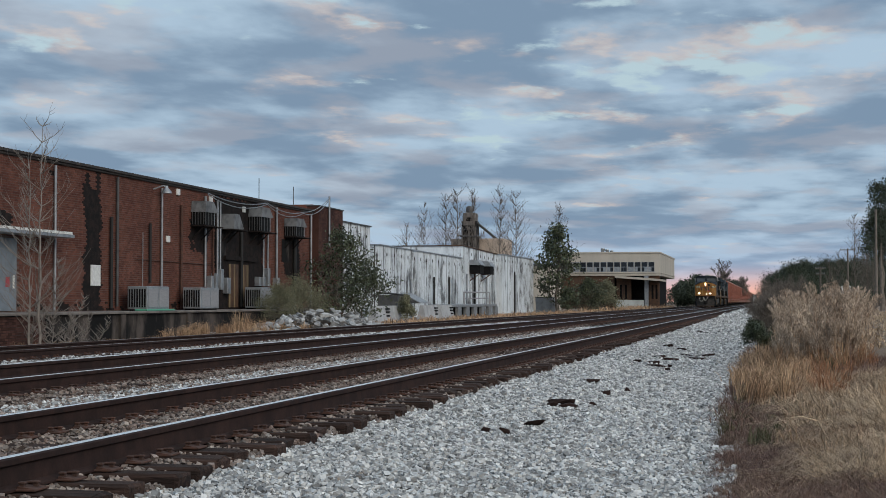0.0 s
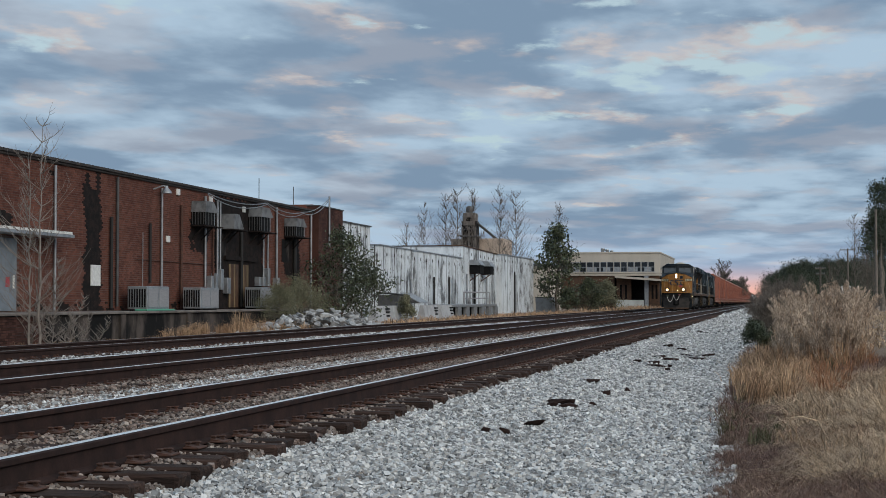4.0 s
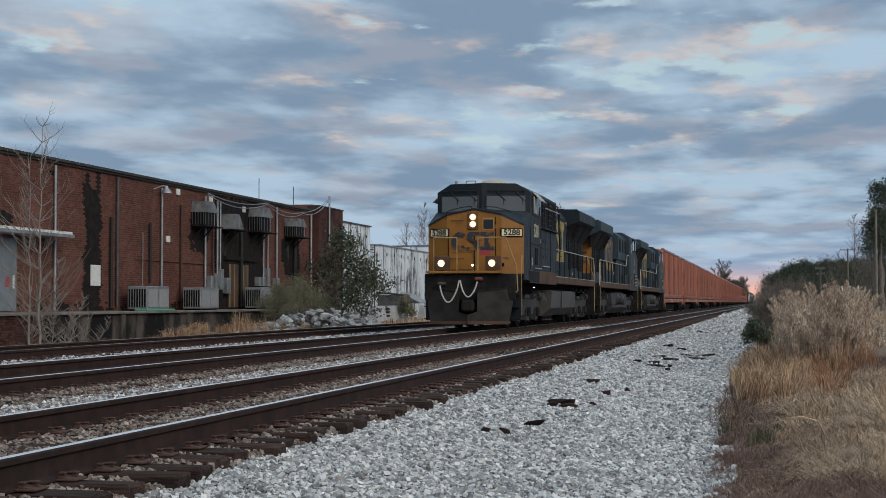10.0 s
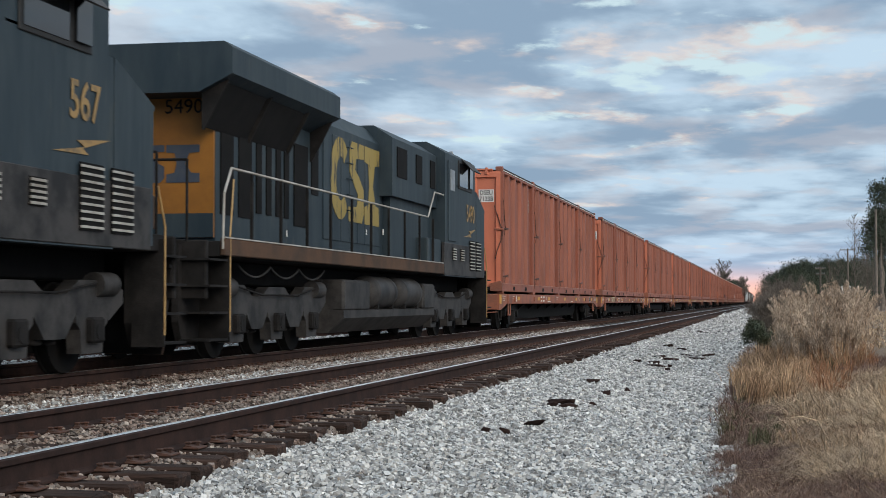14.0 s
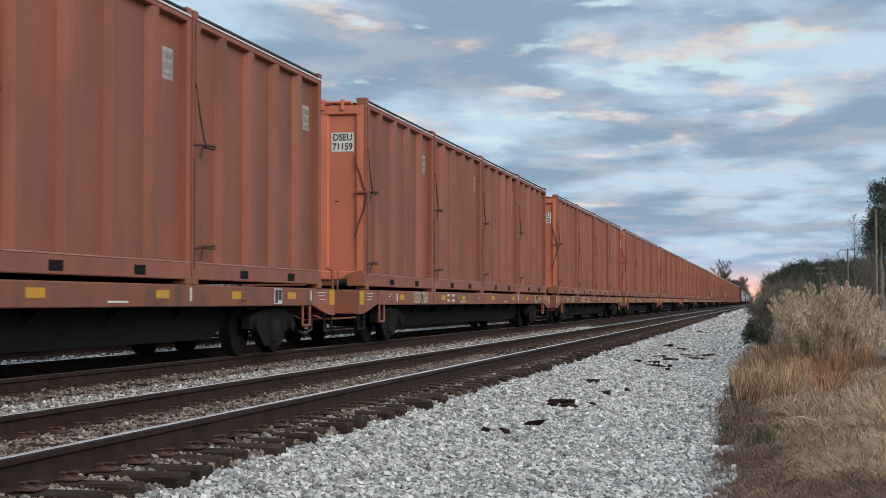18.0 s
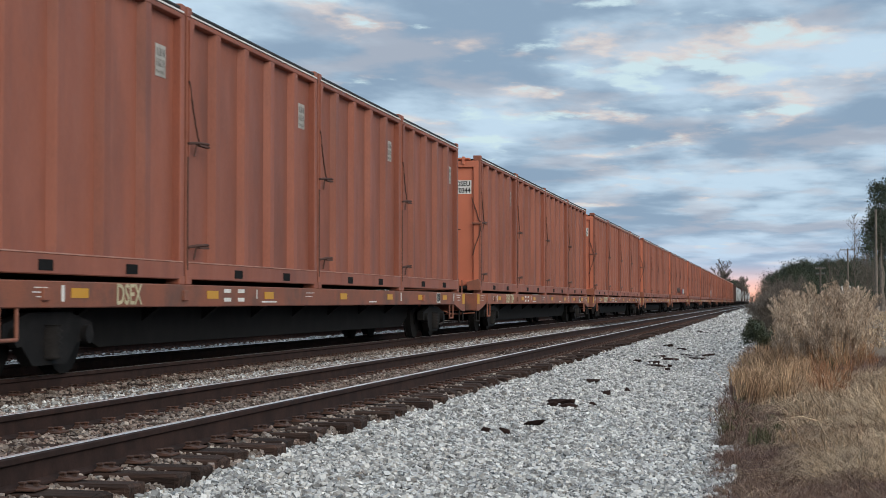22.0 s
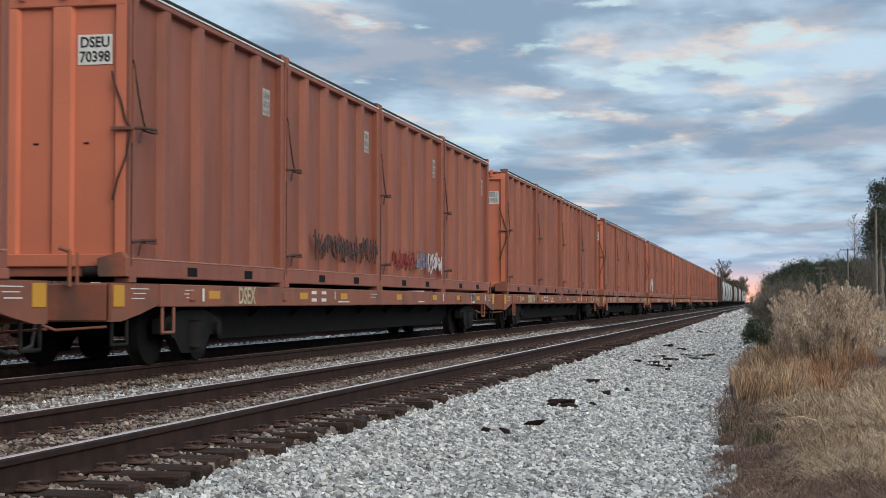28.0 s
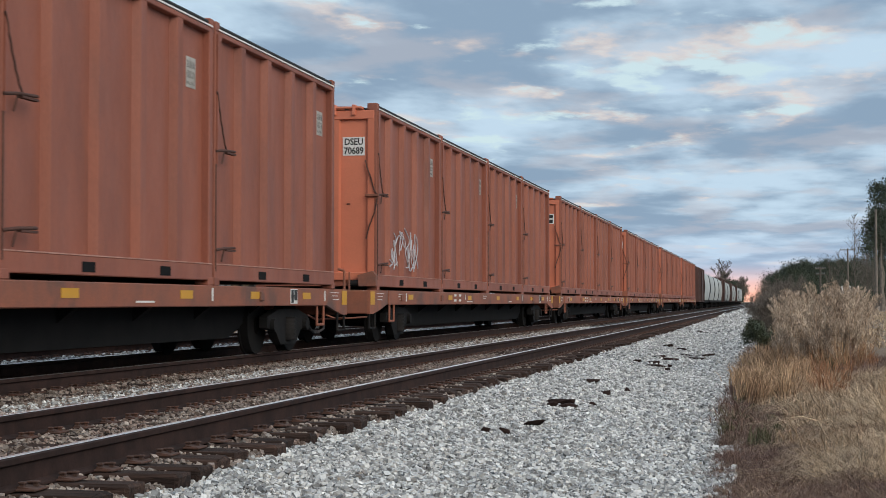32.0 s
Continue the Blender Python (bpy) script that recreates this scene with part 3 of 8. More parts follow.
# ---- loose ballast ----
def scatter(regions, seed, mat, name, label, fine, parent=None, lift=0.0, cribs=False):
    """Crushed stones as one mesh: angular lumps, each turned and stretched at random. regions: x0, x1, y0, y1, per m2, size."""
    rng = np.random.default_rng(seed)
    if fine:
        phi = (1 + 5 ** 0.5) / 2
        ico = np.array([(-1, phi, 0), (1, phi, 0), (-1, -phi, 0), (1, -phi, 0), (0, -1, phi), (0, 1, phi), (0, -1, -phi), (0, 1, -phi), (phi, 0, -1), (phi, 0, 1), (-phi, 0, -1), (-phi, 0, 1)]) / 1.9
        tri = np.array([(0, 11, 5), (0, 5, 1), (0, 1, 7), (0, 7, 10), (0, 10, 11), (1, 5, 9), (5, 11, 4), (11, 10, 2), (10, 7, 6), (7, 1, 8), (3, 9, 4), (3, 4, 2), (3, 2, 6), (3, 6, 8), (3, 8, 9), (4, 9, 5), (2, 4, 11), (6, 2, 10), (8, 6, 7), (9, 8, 1)])
    else:
        ico = np.array([(a, b, c) for a in (-1, 1) for b in (-1, 1) for c in (-1, 1)], dtype=float) * 0.62
        tri = np.array([(0, 1, 3), (0, 3, 2), (4, 6, 7), (4, 7, 5), (0, 4, 5), (0, 5, 1), (2, 3, 7), (2, 7, 6), (0, 2, 6), (0, 6, 4), (1, 5, 7), (1, 7, 3)])
    corners = len(ico)
    pts, sizes = [], []
    for x0, x1, y0, y1, dens, size in regions:
        n = int((x1 - x0) * (y1 - y0) * dens)
        p = np.stack([rng.uniform(x0, x1, n), rng.uniform(y0, y1, n)], 1)
        if cribs:
            # mostly between the sleepers, a few strewn over them
            off = np.abs(((p[:, 1] - 5.5) / 0.497 + 0.5) % 1.0 - 0.5) * 0.497
            p = p[(off > 0.13) | (rng.random(n) < 0.07)]
            n = len(p)
        pts.append(p)
        sizes.append(size * np.clip(rng.lognormal(0, 0.30, n), 0.5, 1.7))
    P, S = np.concatenate(pts), np.concatenate(sizes)
    table = np.array(GROUND_LINE)
    Z = np.interp(P[:, 0], table[:, 0], table[:, 1])
    n = len(P)
    q = rng.normal(size=(n, 4))
    q /= np.linalg.norm(q, axis=1, keepdims=True)
    w, x, y, z = q.T
    R = np.stack([1 - 2 * (y * y + z * z), 2 * (x * y - z * w), 2 * (x * z + y * w), 2 * (x * y + z * w), 1 - 2 * (x * x + z * z), 2 * (y * z - x * w),
                  2 * (x * z - y * w), 2 * (y * z + x * w), 1 - 2 * (x * x + y * y)], 1).reshape(n, 3, 3)
    V = ico[None] * rng.uniform(0.55, 1.22, (n, corners, 1)) * (S[:, None, None] * 0.5) * rng.uniform(0.65, 1.3, (n, 1, 3))
    V = np.einsum("nij,nkj->nki", R, V)
    V[:, :, 2] *= 0.8
    V += np.concatenate([P, (Z + lift + S * rng.uniform(-0.15, 0.55, n))[:, None]], 1)[:, None, :]
    F = (tri[None] + (np.arange(n) * corners)[:, None, None]).reshape(-1, 3)
    ob = part(name, mesh_from_arrays(name, V.reshape(-1, 3), F, mat), None, parent)
    return tagged(ob, label, "ballast", kind="stuff")


scatter([(-3.58, -0.25, 7.2, 16, 2300, 0.036)], 11, STONE, "ballast_stones", "pale grey crushed granite beside the track", False)
scatter([(-3.58, -0.30, 16, 30, 1450, 0.042), (-3.50, -0.35, 30, 60, 560, 0.055), (-3.5, -0.5, 60, 110, 130, 0.085), (-3.5, -0.5, 110, 240, 22, 0.2)], 13, STONE, "far_ballast_stones", "pale grey crushed granite beside the track", False)
scatter([(-7.45, -6.15, 10, 30, 700, 0.038), (-7.45, -6.15, 30, 65, 260, 0.05), (-5.40, -4.2, 7, 40, 40, 0.034), (-9.5, -8.3, 12, 40, 40, 0.036), (-12.6, -9.85, 15, 40, 420, 0.044), (-12.9, -9.9, 40, 90, 170, 0.06), (-14.1, -12.5, 20, 45, 420, 0.044), (-14.1, -12.5, 45, 90, 160, 0.06), (-16.6, -13.7, 30, 80, 40, 0.05)], 12, STONE,
        "track_stones", "pale grey crushed granite between the rails", False)
scatter([(-7.5, -6.2, 10, 30, 200, 0.034), (-6.5, -6.05, 8, 40, 420, 0.034), (-7.9, -7.4, 10, 40, 420, 0.034), (-7.6, -6.1, 30, 60, 120, 0.045), (-6.1, -3.5, 30, 60, 150, 0.045), (-9.95, -7.6, 34, 70, 110, 0.05)], 14, TRACK_STONE,
        "track_gravel", "brown rust-dusted gravel beside the sleepers", False, lift=0.012)
scatter([(-6.1, -3.52, 6.5, 30, 1100, 0.036), (-10.1, -7.6, 12, 34, 600, 0.040)], 15, TRACK_STONE, "crib_gravel", "brown rust-dusted gravel between the sleepers", False, lift=0.030, cribs=True)


# pieces of broken sleeper lying on the ballast
def debris():
    rng = random.Random(3)
    for x, y, size in ((-1.48, 36.9, 0.30), (-2.29, 34.1, 0.22), (-2.05, 33.0, 0.24), (-2.08, 29.7, 0.22), (-2.39, 18.3, 0.22), (-2.22, 17.9, 0.16), (-2.23, 15.2, 0.15), (-2.33, 14.1, 0.07), (-2.5, 14.0, 0.05), (-1.91, 21.8, 0.07), (-1.7, 36.2, 0.34), (-2.6, 41.0, 0.25), (-1.55, 34.8, 0.2), (-2.4, 60.0, 0.4)) + tuple((rng.uniform(-2.75, -1.7), rng.uniform(17.0, 42.0), rng.choice((0.06, 0.08, 0.11, 0.16))) for _ in range(9)):
        bm = bmesh.new()
        for k in range(16):
            a = rng.uniform(0, 6.28)
            bm.verts.new((size * math.cos(a) * rng.uniform(0.5, 1.1), size * 0.2 * math.sin(a) * rng.uniform(0.5, 1.2), rng.uniform(0.0, 0.08)))
        bmesh.ops.convex_hull(bm, input=bm.verts)
        bmesh.ops.delete(bm, geom=[v for v in bm.verts if not v.link_faces], context="VERTS")
        me = bpy.data.meshes.new("timber_scrap")
        bm.to_mesh(me)
        bm.free()
        ob = part("timber_scrap", me, RAIL_WEB, at=pose(x, y, ground_height(x) + 0.01, rng.uniform(-14, 14), rng.uniform(-8, 8), rng.uniform(-35, 35)))
        tagged(ob, "black splintered scrap of old sleeper on the ballast", "scrap", "timber scraps on the ballast")


debris()
# ---- brick warehouse and its loading platform ----
WALL_X = -22.0


def boxes_array(name, boxes, mat):
    """Many plain boxes (x0, x1, y0, y1, z0, z1) as one mesh."""
    B = np.array(boxes)
    n = len(B)
    idx = np.array([(a, 2 + b, 4 + c) for a in (0, 1) for b in (0, 1) for c in (0, 1)])
    V = B[:, idx].reshape(n, 8, 3)
    quads = np.array([(0, 1, 3, 2), (4, 6, 7, 5), (0, 4, 5, 1), (2, 3, 7, 6), (0, 2, 6, 4), (1, 5, 7, 3)])
    F = (quads[None] + (np.arange(n) * 8)[:, None, None]).reshape(-1, 4)
    return mesh_from_arrays(name, V.reshape(-1, 3), F, mat)


def sooty(y, z):
    """Where smoke and leaking pipes have blackened the wall."""
    w = 0.55 * noise.noise((y * 1.3, z * 1.1, 2.0)) + 0.35 * noise.noise((y * 4, z * 3, 5.0))
    for y0, y1, z0, z1, soft in ((48.35, 49.65, 0.6, 4.75, 0.7), (48.45, 48.75, 4.6, 5.25, 0.1), (49.25, 49.55, 4.6, 5.3, 0.1), (58.0, 60.2, 3.2, 4.2, 0.5), (60.8, 67.0, 0.6, 5.3, 0.5), (57.9, 60.0, 2.9, 3.5, 0.6), (70.2, 72.6, 2.2, 4.3, 0.5), (71.4, 72.1, 0.6, 3.0, 0.2), (75.2, 79.6, 0.0, 6, 0.3)):
        d = min(y - y0, y1 - y, z - z0, z1 - z)
        if d > soft * w * 0.9:
            return True
    return noise.noise((y * 0.5, z * 0.7, 9.0)) > 0.62 or (z < 1.0 and w > 0.1)


def brick_warehouse():
    b = thing("brick_warehouse", "long red-brick warehouse with sooty stains and rusty metal eaves", "warehouse")
    part("wall", Shape().box(WALL_X - 0.3, WALL_X - 0.008, 20, 75.0, 0.3, 5.42), MORTAR, b)
    part("end_wall", Shape().box(WALL_X - 0.3, WALL_X + 0.30, 75.0, 79.5, 0.2, 5.72), DARK_BRICK, b, "dark sooty brick end bay")
    part("back_wall", Shape().box(-46.0, -45.7, 20, 79.5, -0.3, 5.4), MORTAR, b)
    part("near_gable", Shape().box(-46.0, WALL_X - 0.3, 20, 20.3, -0.3, 5.4), MORTAR, b)
    part("far_gable", Shape().box(-46.0, WALL_X - 0.3, 79.2, 79.5, -0.3, 5.4), MORTAR, b)
    # corrugated metal roof with its edge trim
    n = 230
    s = Shape()
    for k in range(n):
        y = 20 + 55.0 * k / n
        s.prism([(y, 5.45), (y + 0.06, 5.53), (y + 0.18, 5.53), (y + 0.24, 5.45), (y + 0.24, 5.44), (y, 5.44)], "x", -34.0, WALL_X + 0.14)
    part("roof_sheet", s, EAVES, b, "dark corrugated roof edge")
    part("fascia", Shape().box(WALL_X, WALL_X + 0.08, 20, 75.0, 5.36, 5.44, 0.01), EAVES, b)
    part("roof_ridge", Shape().prism([(WALL_X - 0.3, 5.44), (-34.0, 6.1), (-46, 5.44)], "y", 20.1, 79.2), TRIM_DARK, b)
    part("raised_parapet", Shape().box(-30, -24.5, 83.5, 84.0, 5.2, 6.35), BRICK, b)
    part("coping", Shape().box(WALL_X - 0.35, WALL_X + 0.35, 74.98, 79.55, 5.72, 5.78, 0.01), TRIM_DARK, b)
    # every brick of the visible wall
    rng = random.Random(9)
    clean, dark, near = [], [], []
    course, row = 0.0747, 0
    z = 0.72
    while z < 5.30:
        y = 40.6 + (0.105 if row % 2 else 0.0)
        while y < 75.0:
            if not (y < 43.75 and z < 2.95) and not (62.35 < y < 65.05 and z < 2.72):
                out = 0.004 * rng.random()
                bx = (WALL_X - 0.02, WALL_X + out, y + 0.005, y + 0.200, z + 0.005, z + 0.066)
                if sooty(y, z):
                    dark.append((WALL_X - 0.02, WALL_X + out, y, y + 0.2095, z, z + 0.0745))
                elif 43.8 < y < 45.3 and 1.2 < z < 4.2 and len(near) < 280:
                    near.append(bx)
                else:
                    clean.append(bx)
            y += 0.21
        z += course
        row += 1
    part("brickwork", boxes_array("brickwork", clean, BRICK), None, b, kind="stuff")
    part("sooty_brickwork", boxes_array("sooty_brickwork", dark, SOOT), None, b, "soot-blackened bricks", kind="stuff")
    one = Shape().box(-0.02, 0.003, 0, 0.195, 0, 0.061).mesh("brick")
    one.materials.append(BRICK)
    for x0, x1, y0, y1, z0, z1 in near:
        part("brick", one, None, b, at=(WALL_X, y0, z0))
    bricks = []
    z = 0.3
    row = 0
    while z < 5.68:
        y = 75.02 + (0.1 if row % 2 else 0)
        while y < 79.3:
            bricks.append((WALL_X + 0.28, WALL_X + 0.304 + 0.003 * rng.random(), y + 0.005, y + 0.2, z + 0.005, z + 0.066))
            y += 0.21
        z += course
        row += 1
    part("end_brickwork", boxes_array("end_brickwork", bricks, DARK_BRICK), None, b, kind="stuff")
    # doors
    d = part("door", Shape().box(WALL_X - 0.02, WALL_X + 0.03, 41.6, 43.65, 0.74, 2.90, 0.01), DOOR_GREY, b, "grey steel door")
    part("notice", Shape().box(WALL_X + 0.03, WALL_X + 0.036, 42.95, 43.2, 1.45, 1.75), MARK_RED, d)
    part("handle", Shape().box(WALL_X + 0.03, WALL_X + 0.08, 43.38, 43.44, 1.40, 1.80, 0.01), WHITE_PAINT, d)
    can = part("canopy", Shape().box(WALL_X, WALL_X + 0.75, 41.2, 46.1, 3.0, 3.10, 0.01), GALV, b, "flat canopy with peeling white top")
    for k in range(7):
        part("peeling_patch", Shape().box(WALL_X + 0.1, WALL_X + 0.76, 41.4 + 0.66 * k, 41.4 + 0.66 * k + rng.uniform(0.3, 0.6), 3.10, 3.18), WHITE_PAINT, can)
    bay = part("door_bay", Shape().box(WALL_X - 0.05, WALL_X + 0.02, 62.3, 65.1, 0.72, 2.75), SOOT, b)
    for y0, y1 in ((62.5, 63.7), (64.1, 65.0)):
        leaf = part("door_leaf", Shape().box(WALL_X + 0.02, WALL_X + 0.05, y0, y1, 0.76, 2.62, 0.01), SOOT, bay)
        n = round((y1 - y0) / 0.2)
        for k in range(n):
            a = y0 + (y1 - y0) * k / n
            part("plank", Shape().box(WALL_X + 0.05, WALL_X + 0.065 + 0.006 * rng.random(), a + 0.008, a + (y1 - y0) / n - 0.008, 0.78, 2.58), rng.choice((PLANK, PLANK, SILL_TAN)), leaf)
    part("lintel", Shape().box(WALL_X, WALL_X + 0.12, 62.0, 66.0, 2.74, 2.92, 0.01), SOOT, bay)
    # downpipes, conduits
    for y, z0, z1, r, m in ((46.1, 0.74, 5.3, 0.045, GALV), (50.95, 0.85, 5.3, 0.05, TRIM_DARK), (55.0, 1.55, 5.2, 0.045, GALV), (59.6, 1.6, 5.2, 0.05, GALV), (61.0, 1.9, 5.1, 0.05, GALV), (61.35, 1.9, 5.1, 0.04, GALV),
                           (67.0, 1.7, 4.4, 0.04, GALV), (67.6, 1.7, 4.4, 0.04, GALV), (68.9, 1.7, 5.3, 0.055, GALV), (74.4, 0.9, 5.3, 0.055, GALV), (50.45, 0.8, 3.9, 0.06, BLACK), (53.9, 1.7, 3.85, 0.05, BLACK),
                           (57.0, 0.76, 4.7, 0.05, IRON), (71.7, 1.0, 4.0, 0.09, BLACK), (53.2, 1.5, 3.5, 0.015, GALV), (64.0, 0.8, 4.4, 0.07, BLACK), (60.5, 1.0, 4.0, 0.04, IRON)):
        part("downpipe", Shape().cyl((WALL_X + 0.09, y, z0), (WALL_X + 0.09, y, z1), r, 10), m, b)
    part("conduit", Shape().tube([(WALL_X + 0.04, 52.8, 2.52), (WALL_X + 0.04, 60.5, 2.50)], 0.02, 5), IRON, b)
    part("notice_board", Shape().box(WALL_X + 0.004, WALL_X + 0.03, 48.95, 49.7, 1.55, 2.24), WHITE_PAINT, b, "blank weathered white board")
    part("pale_patch", Shape().box(WALL_X + 0.004, WALL_X + 0.02, 61.6, 62.25, 2.85, 3.8), CONCRETE, b)
    part("pale_patch", Shape().box(WALL_X + 0.004, WALL_X + 0.02, 69.9, 71.0, 2.85, 3.9), CONCRETE, b)
    lamp = part("wall_lamp", Shape().tube([(WALL_X, 54.35, 5.12), (WALL_X + 0.35, 54.5, 5.26), (WALL_X + 0.42, 54.6, 5.2)], 0.025, 6), GALV, b)
    part("lamp_shade", Shape().lathe((WALL_X + 0.42, 54.6, 4.98), (0, 0, 1), [(0.20, 0), (0.18, 0.07), (0.08, 0.18), (0.05, 0.28)], 14), GALV, lamp)
    for y, z in ((56.6, 5.18), (60.2, 5.15), (64.3, 4.95), (72.6, 4.75), (55.6, 3.35)):
        part("junction_box", Shape().box(WALL_X, WALL_X + 0.08, y, y + 0.28, z - 0.12, z + 0.12, 0.01), WHITE_PAINT, b)
    for y, z0, z1, w in ((60.0, 1.45, 2.05, 0.3), (60.5, 1.5, 2.15, 0.28), (61.1, 1.5, 2.35, 0.35), (61.9, 1.35, 2.0, 0.4), (66.0, 1.7, 2.1, 0.3), (66.6, 1.7, 2.1, 0.3), (67.3, 1.7, 2.5, 0.3), (68.6, 1.7, 2.1, 0.4)):
        part("switch_box", Shape().box(WALL_X, WALL_X + 0.22, y, y + w, z0, z1, 0.015), GALV, b, "pale blue-grey switch box")
    m = part("cable_mast", Shape().cyl((WALL_X + 0.4, 76.6, 3.7), (WALL_X + 0.4, 76.6, 6.3), 0.05, 8), GALV, b)
    for y, z in ((61.2, 5.7), (66.4, 5.9)):
        part("roof_rod", Shape().cyl((WALL_X - 0.2, y + 6, 5.4), (WALL_X - 0.2, y + 6, 6.5), 0.02, 6), TRIM_DARK, b)
    for dz, sag in ((0.0, 0.35), (-0.06, 0.55)):
        for a, c in (((59.0, 5.28), (66.5, 5.35)), ((66.5, 5.35), (72.0, 5.25)), ((72.0, 5.25), (76.6, 6.25))):
            pts = [(WALL_X + 0.42, a[0] + (c[0] - a[0]) * k / 8, a[1] + dz + (c[1] - a[1]) * k / 8 - sag * 4 * (k / 8) * (1 - k / 8) * 0.6) for k in range(9)]
            part("cable", Shape().tube(pts, 0.02, 5), GALV, b)
    return b


brick_warehouse()


def wall_cooler(y0, y1, z0, zm, z1, label):
    """A box cooler on brackets with a pale hood over a grille."""
    x0, x1 = WALL_X + 0.02, -21.4
    h = thing("wall_cooler", label, "air cooler", (0, 0, 0), "coolers on the brick wall")
    part("hood", Shape().prism([(y0 - 0.02, zm), (y1 + 0.05, zm), (y1 + 0.25, zm + 0.04), (y1 - 0.3, z1), (y0 + 0.05, z1)], "x", x0, x1 + 0.02), COOLER, h, "sooty sheet-metal hood")
    part("cabinet", Shape().box(x0, x1 - 0.03, y0 + 0.02, y1 - 0.03, z0 + 0.06, zm), DARK_GAP, h)
    for k in range(5):
        x = x0 + 0.05 + (x1 - x0 - 0.12) * k / 4
        part("slat", Shape().box(x - 0.012, x + 0.012, y0 - 0.01, y0 + 0.02, z0 + 0.08, zm), TRIM_DARK, h)
    for k in range(4):
        y = y0 + 0.1 + (y1 - y0 - 0.2) * k / 3
        part("slat", Shape().box(x1 - 0.04, x1 - 0.015, y - 0.03, y + 0.03, z0 + 0.08, zm), GALV if k == 3 else TRIM_DARK, h)
    part("tray", Shape().box(x0, x1 + 0.05, y0 - 0.05, y1 + 0.75, z0, z0 + 0.05, 0.01), SOOT, h)
    for y in (y0 + 0.1, y1 - 0.1):
        part("bracket", Shape().tube([(x0, y, z0 - 0.5), (x1 - 0.1, y, z0)], 0.03, 5), SOOT, h)
    return h


for box in ((58.2, 59.4, 3.94, 4.50, 4.93), (61.55, 62.5, 3.95, 3.99, 4.61), (65.1, 66.5, 4.00, 4.68, 5.10), (70.25, 71.7, 3.99, 4.50, 4.88)):
    wall_cooler(*box, "sooty sheet-metal air cooler on brackets on the brick wall")


def condenser(y0, y1, z0, z1, label):
    """A condensing unit: vertical fins on its end, mesh panels along its side."""
    x0, x1 = -21.62, -20.9
    c = thing("condenser_unit", label, "condenser", group="condensers on the loading platform")
    part("casing", Shape().box(x0, x1, y0, y1, z0 + 0.05, z1, 0.02), GALV, c)
    for k in range(7):
        x = x0 + 0.08 + (x1 - x0 - 0.16) * k / 6
        part("fin", Shape().box(x - 0.028, x + 0.028, y0 - 0.012, y0 + 0.004, z0 + 0.12, z1 - 0.1), DARK_GAP, c)
    mid = (y0 + y1) / 2
    for a, bb in ((y0 + 0.12, mid - 0.06), (mid + 0.06, y1 - 0.1)):
        part("mesh_panel", Shape().box(x1 - 0.004, x1 + 0.012, a, bb, z0 + 0.12, z1 - 0.1), FIN_GREY, c)
    part("skid", Shape().box(x0 + 0.05, x1 - 0.05, y0 + 0.1, y1 - 0.1, z0, z0 + 0.05), DARK_GAP, c)
    return c


for y0, y1, top in ((51.15, 53.2, 1.55), (56.4, 58.4, 1.55), (63.6, 66.3, 1.62)):
    condenser(y0, y1, 0.704, top, "pale grey metal condenser unit standing on the platform")
p = part("pallet_sheet", Shape().box(-21.2, -20.75, 50.8, 53.4, 0.704, 0.76, 0.01), material("green_plastic", (0.10, 0.35, 0.24), 0.5))
tagged(p, "faded green plastic sheet lying on the platform", "sheet")

dock = thing("loading_platform", "stained concrete loading platform with dark blotched face", "platform", kind="structure")
part("platform_body", Shape().box(WALL_X - 0.008, -20.58, 20, 70.5, -0.4, 0.60), CONCRETE, dock)
part("platform_slab", Shape().box(WALL_X - 0.008, -20.45, 20, 70.5, 0.62, 0.70, 0.015), SLAB, dock, "stained concrete slab edge")
rows = []
for r in range(11):
    y = 36.0 + (0.105 if r % 2 else 0)
    while y < 42.6:
        rows.append((-20.6, -20.566, y, y + 0.2, -0.22 + 0.0747 * r, -0.155 + 0.0747 * r))
        y += 0.21
part("platform_brickwork", boxes_array("platform_brickwork", rows, DARK_BRICK), None, dock, "red brick facing", kind="stuff")
for y in (24.0, 30.0, 48.0, 54.0, 60.0, 66.0):
    part("buttress", Shape().box(-20.58, -20.50, y, y + 0.4, -0.3, 0.60), CONCRETE, dock)


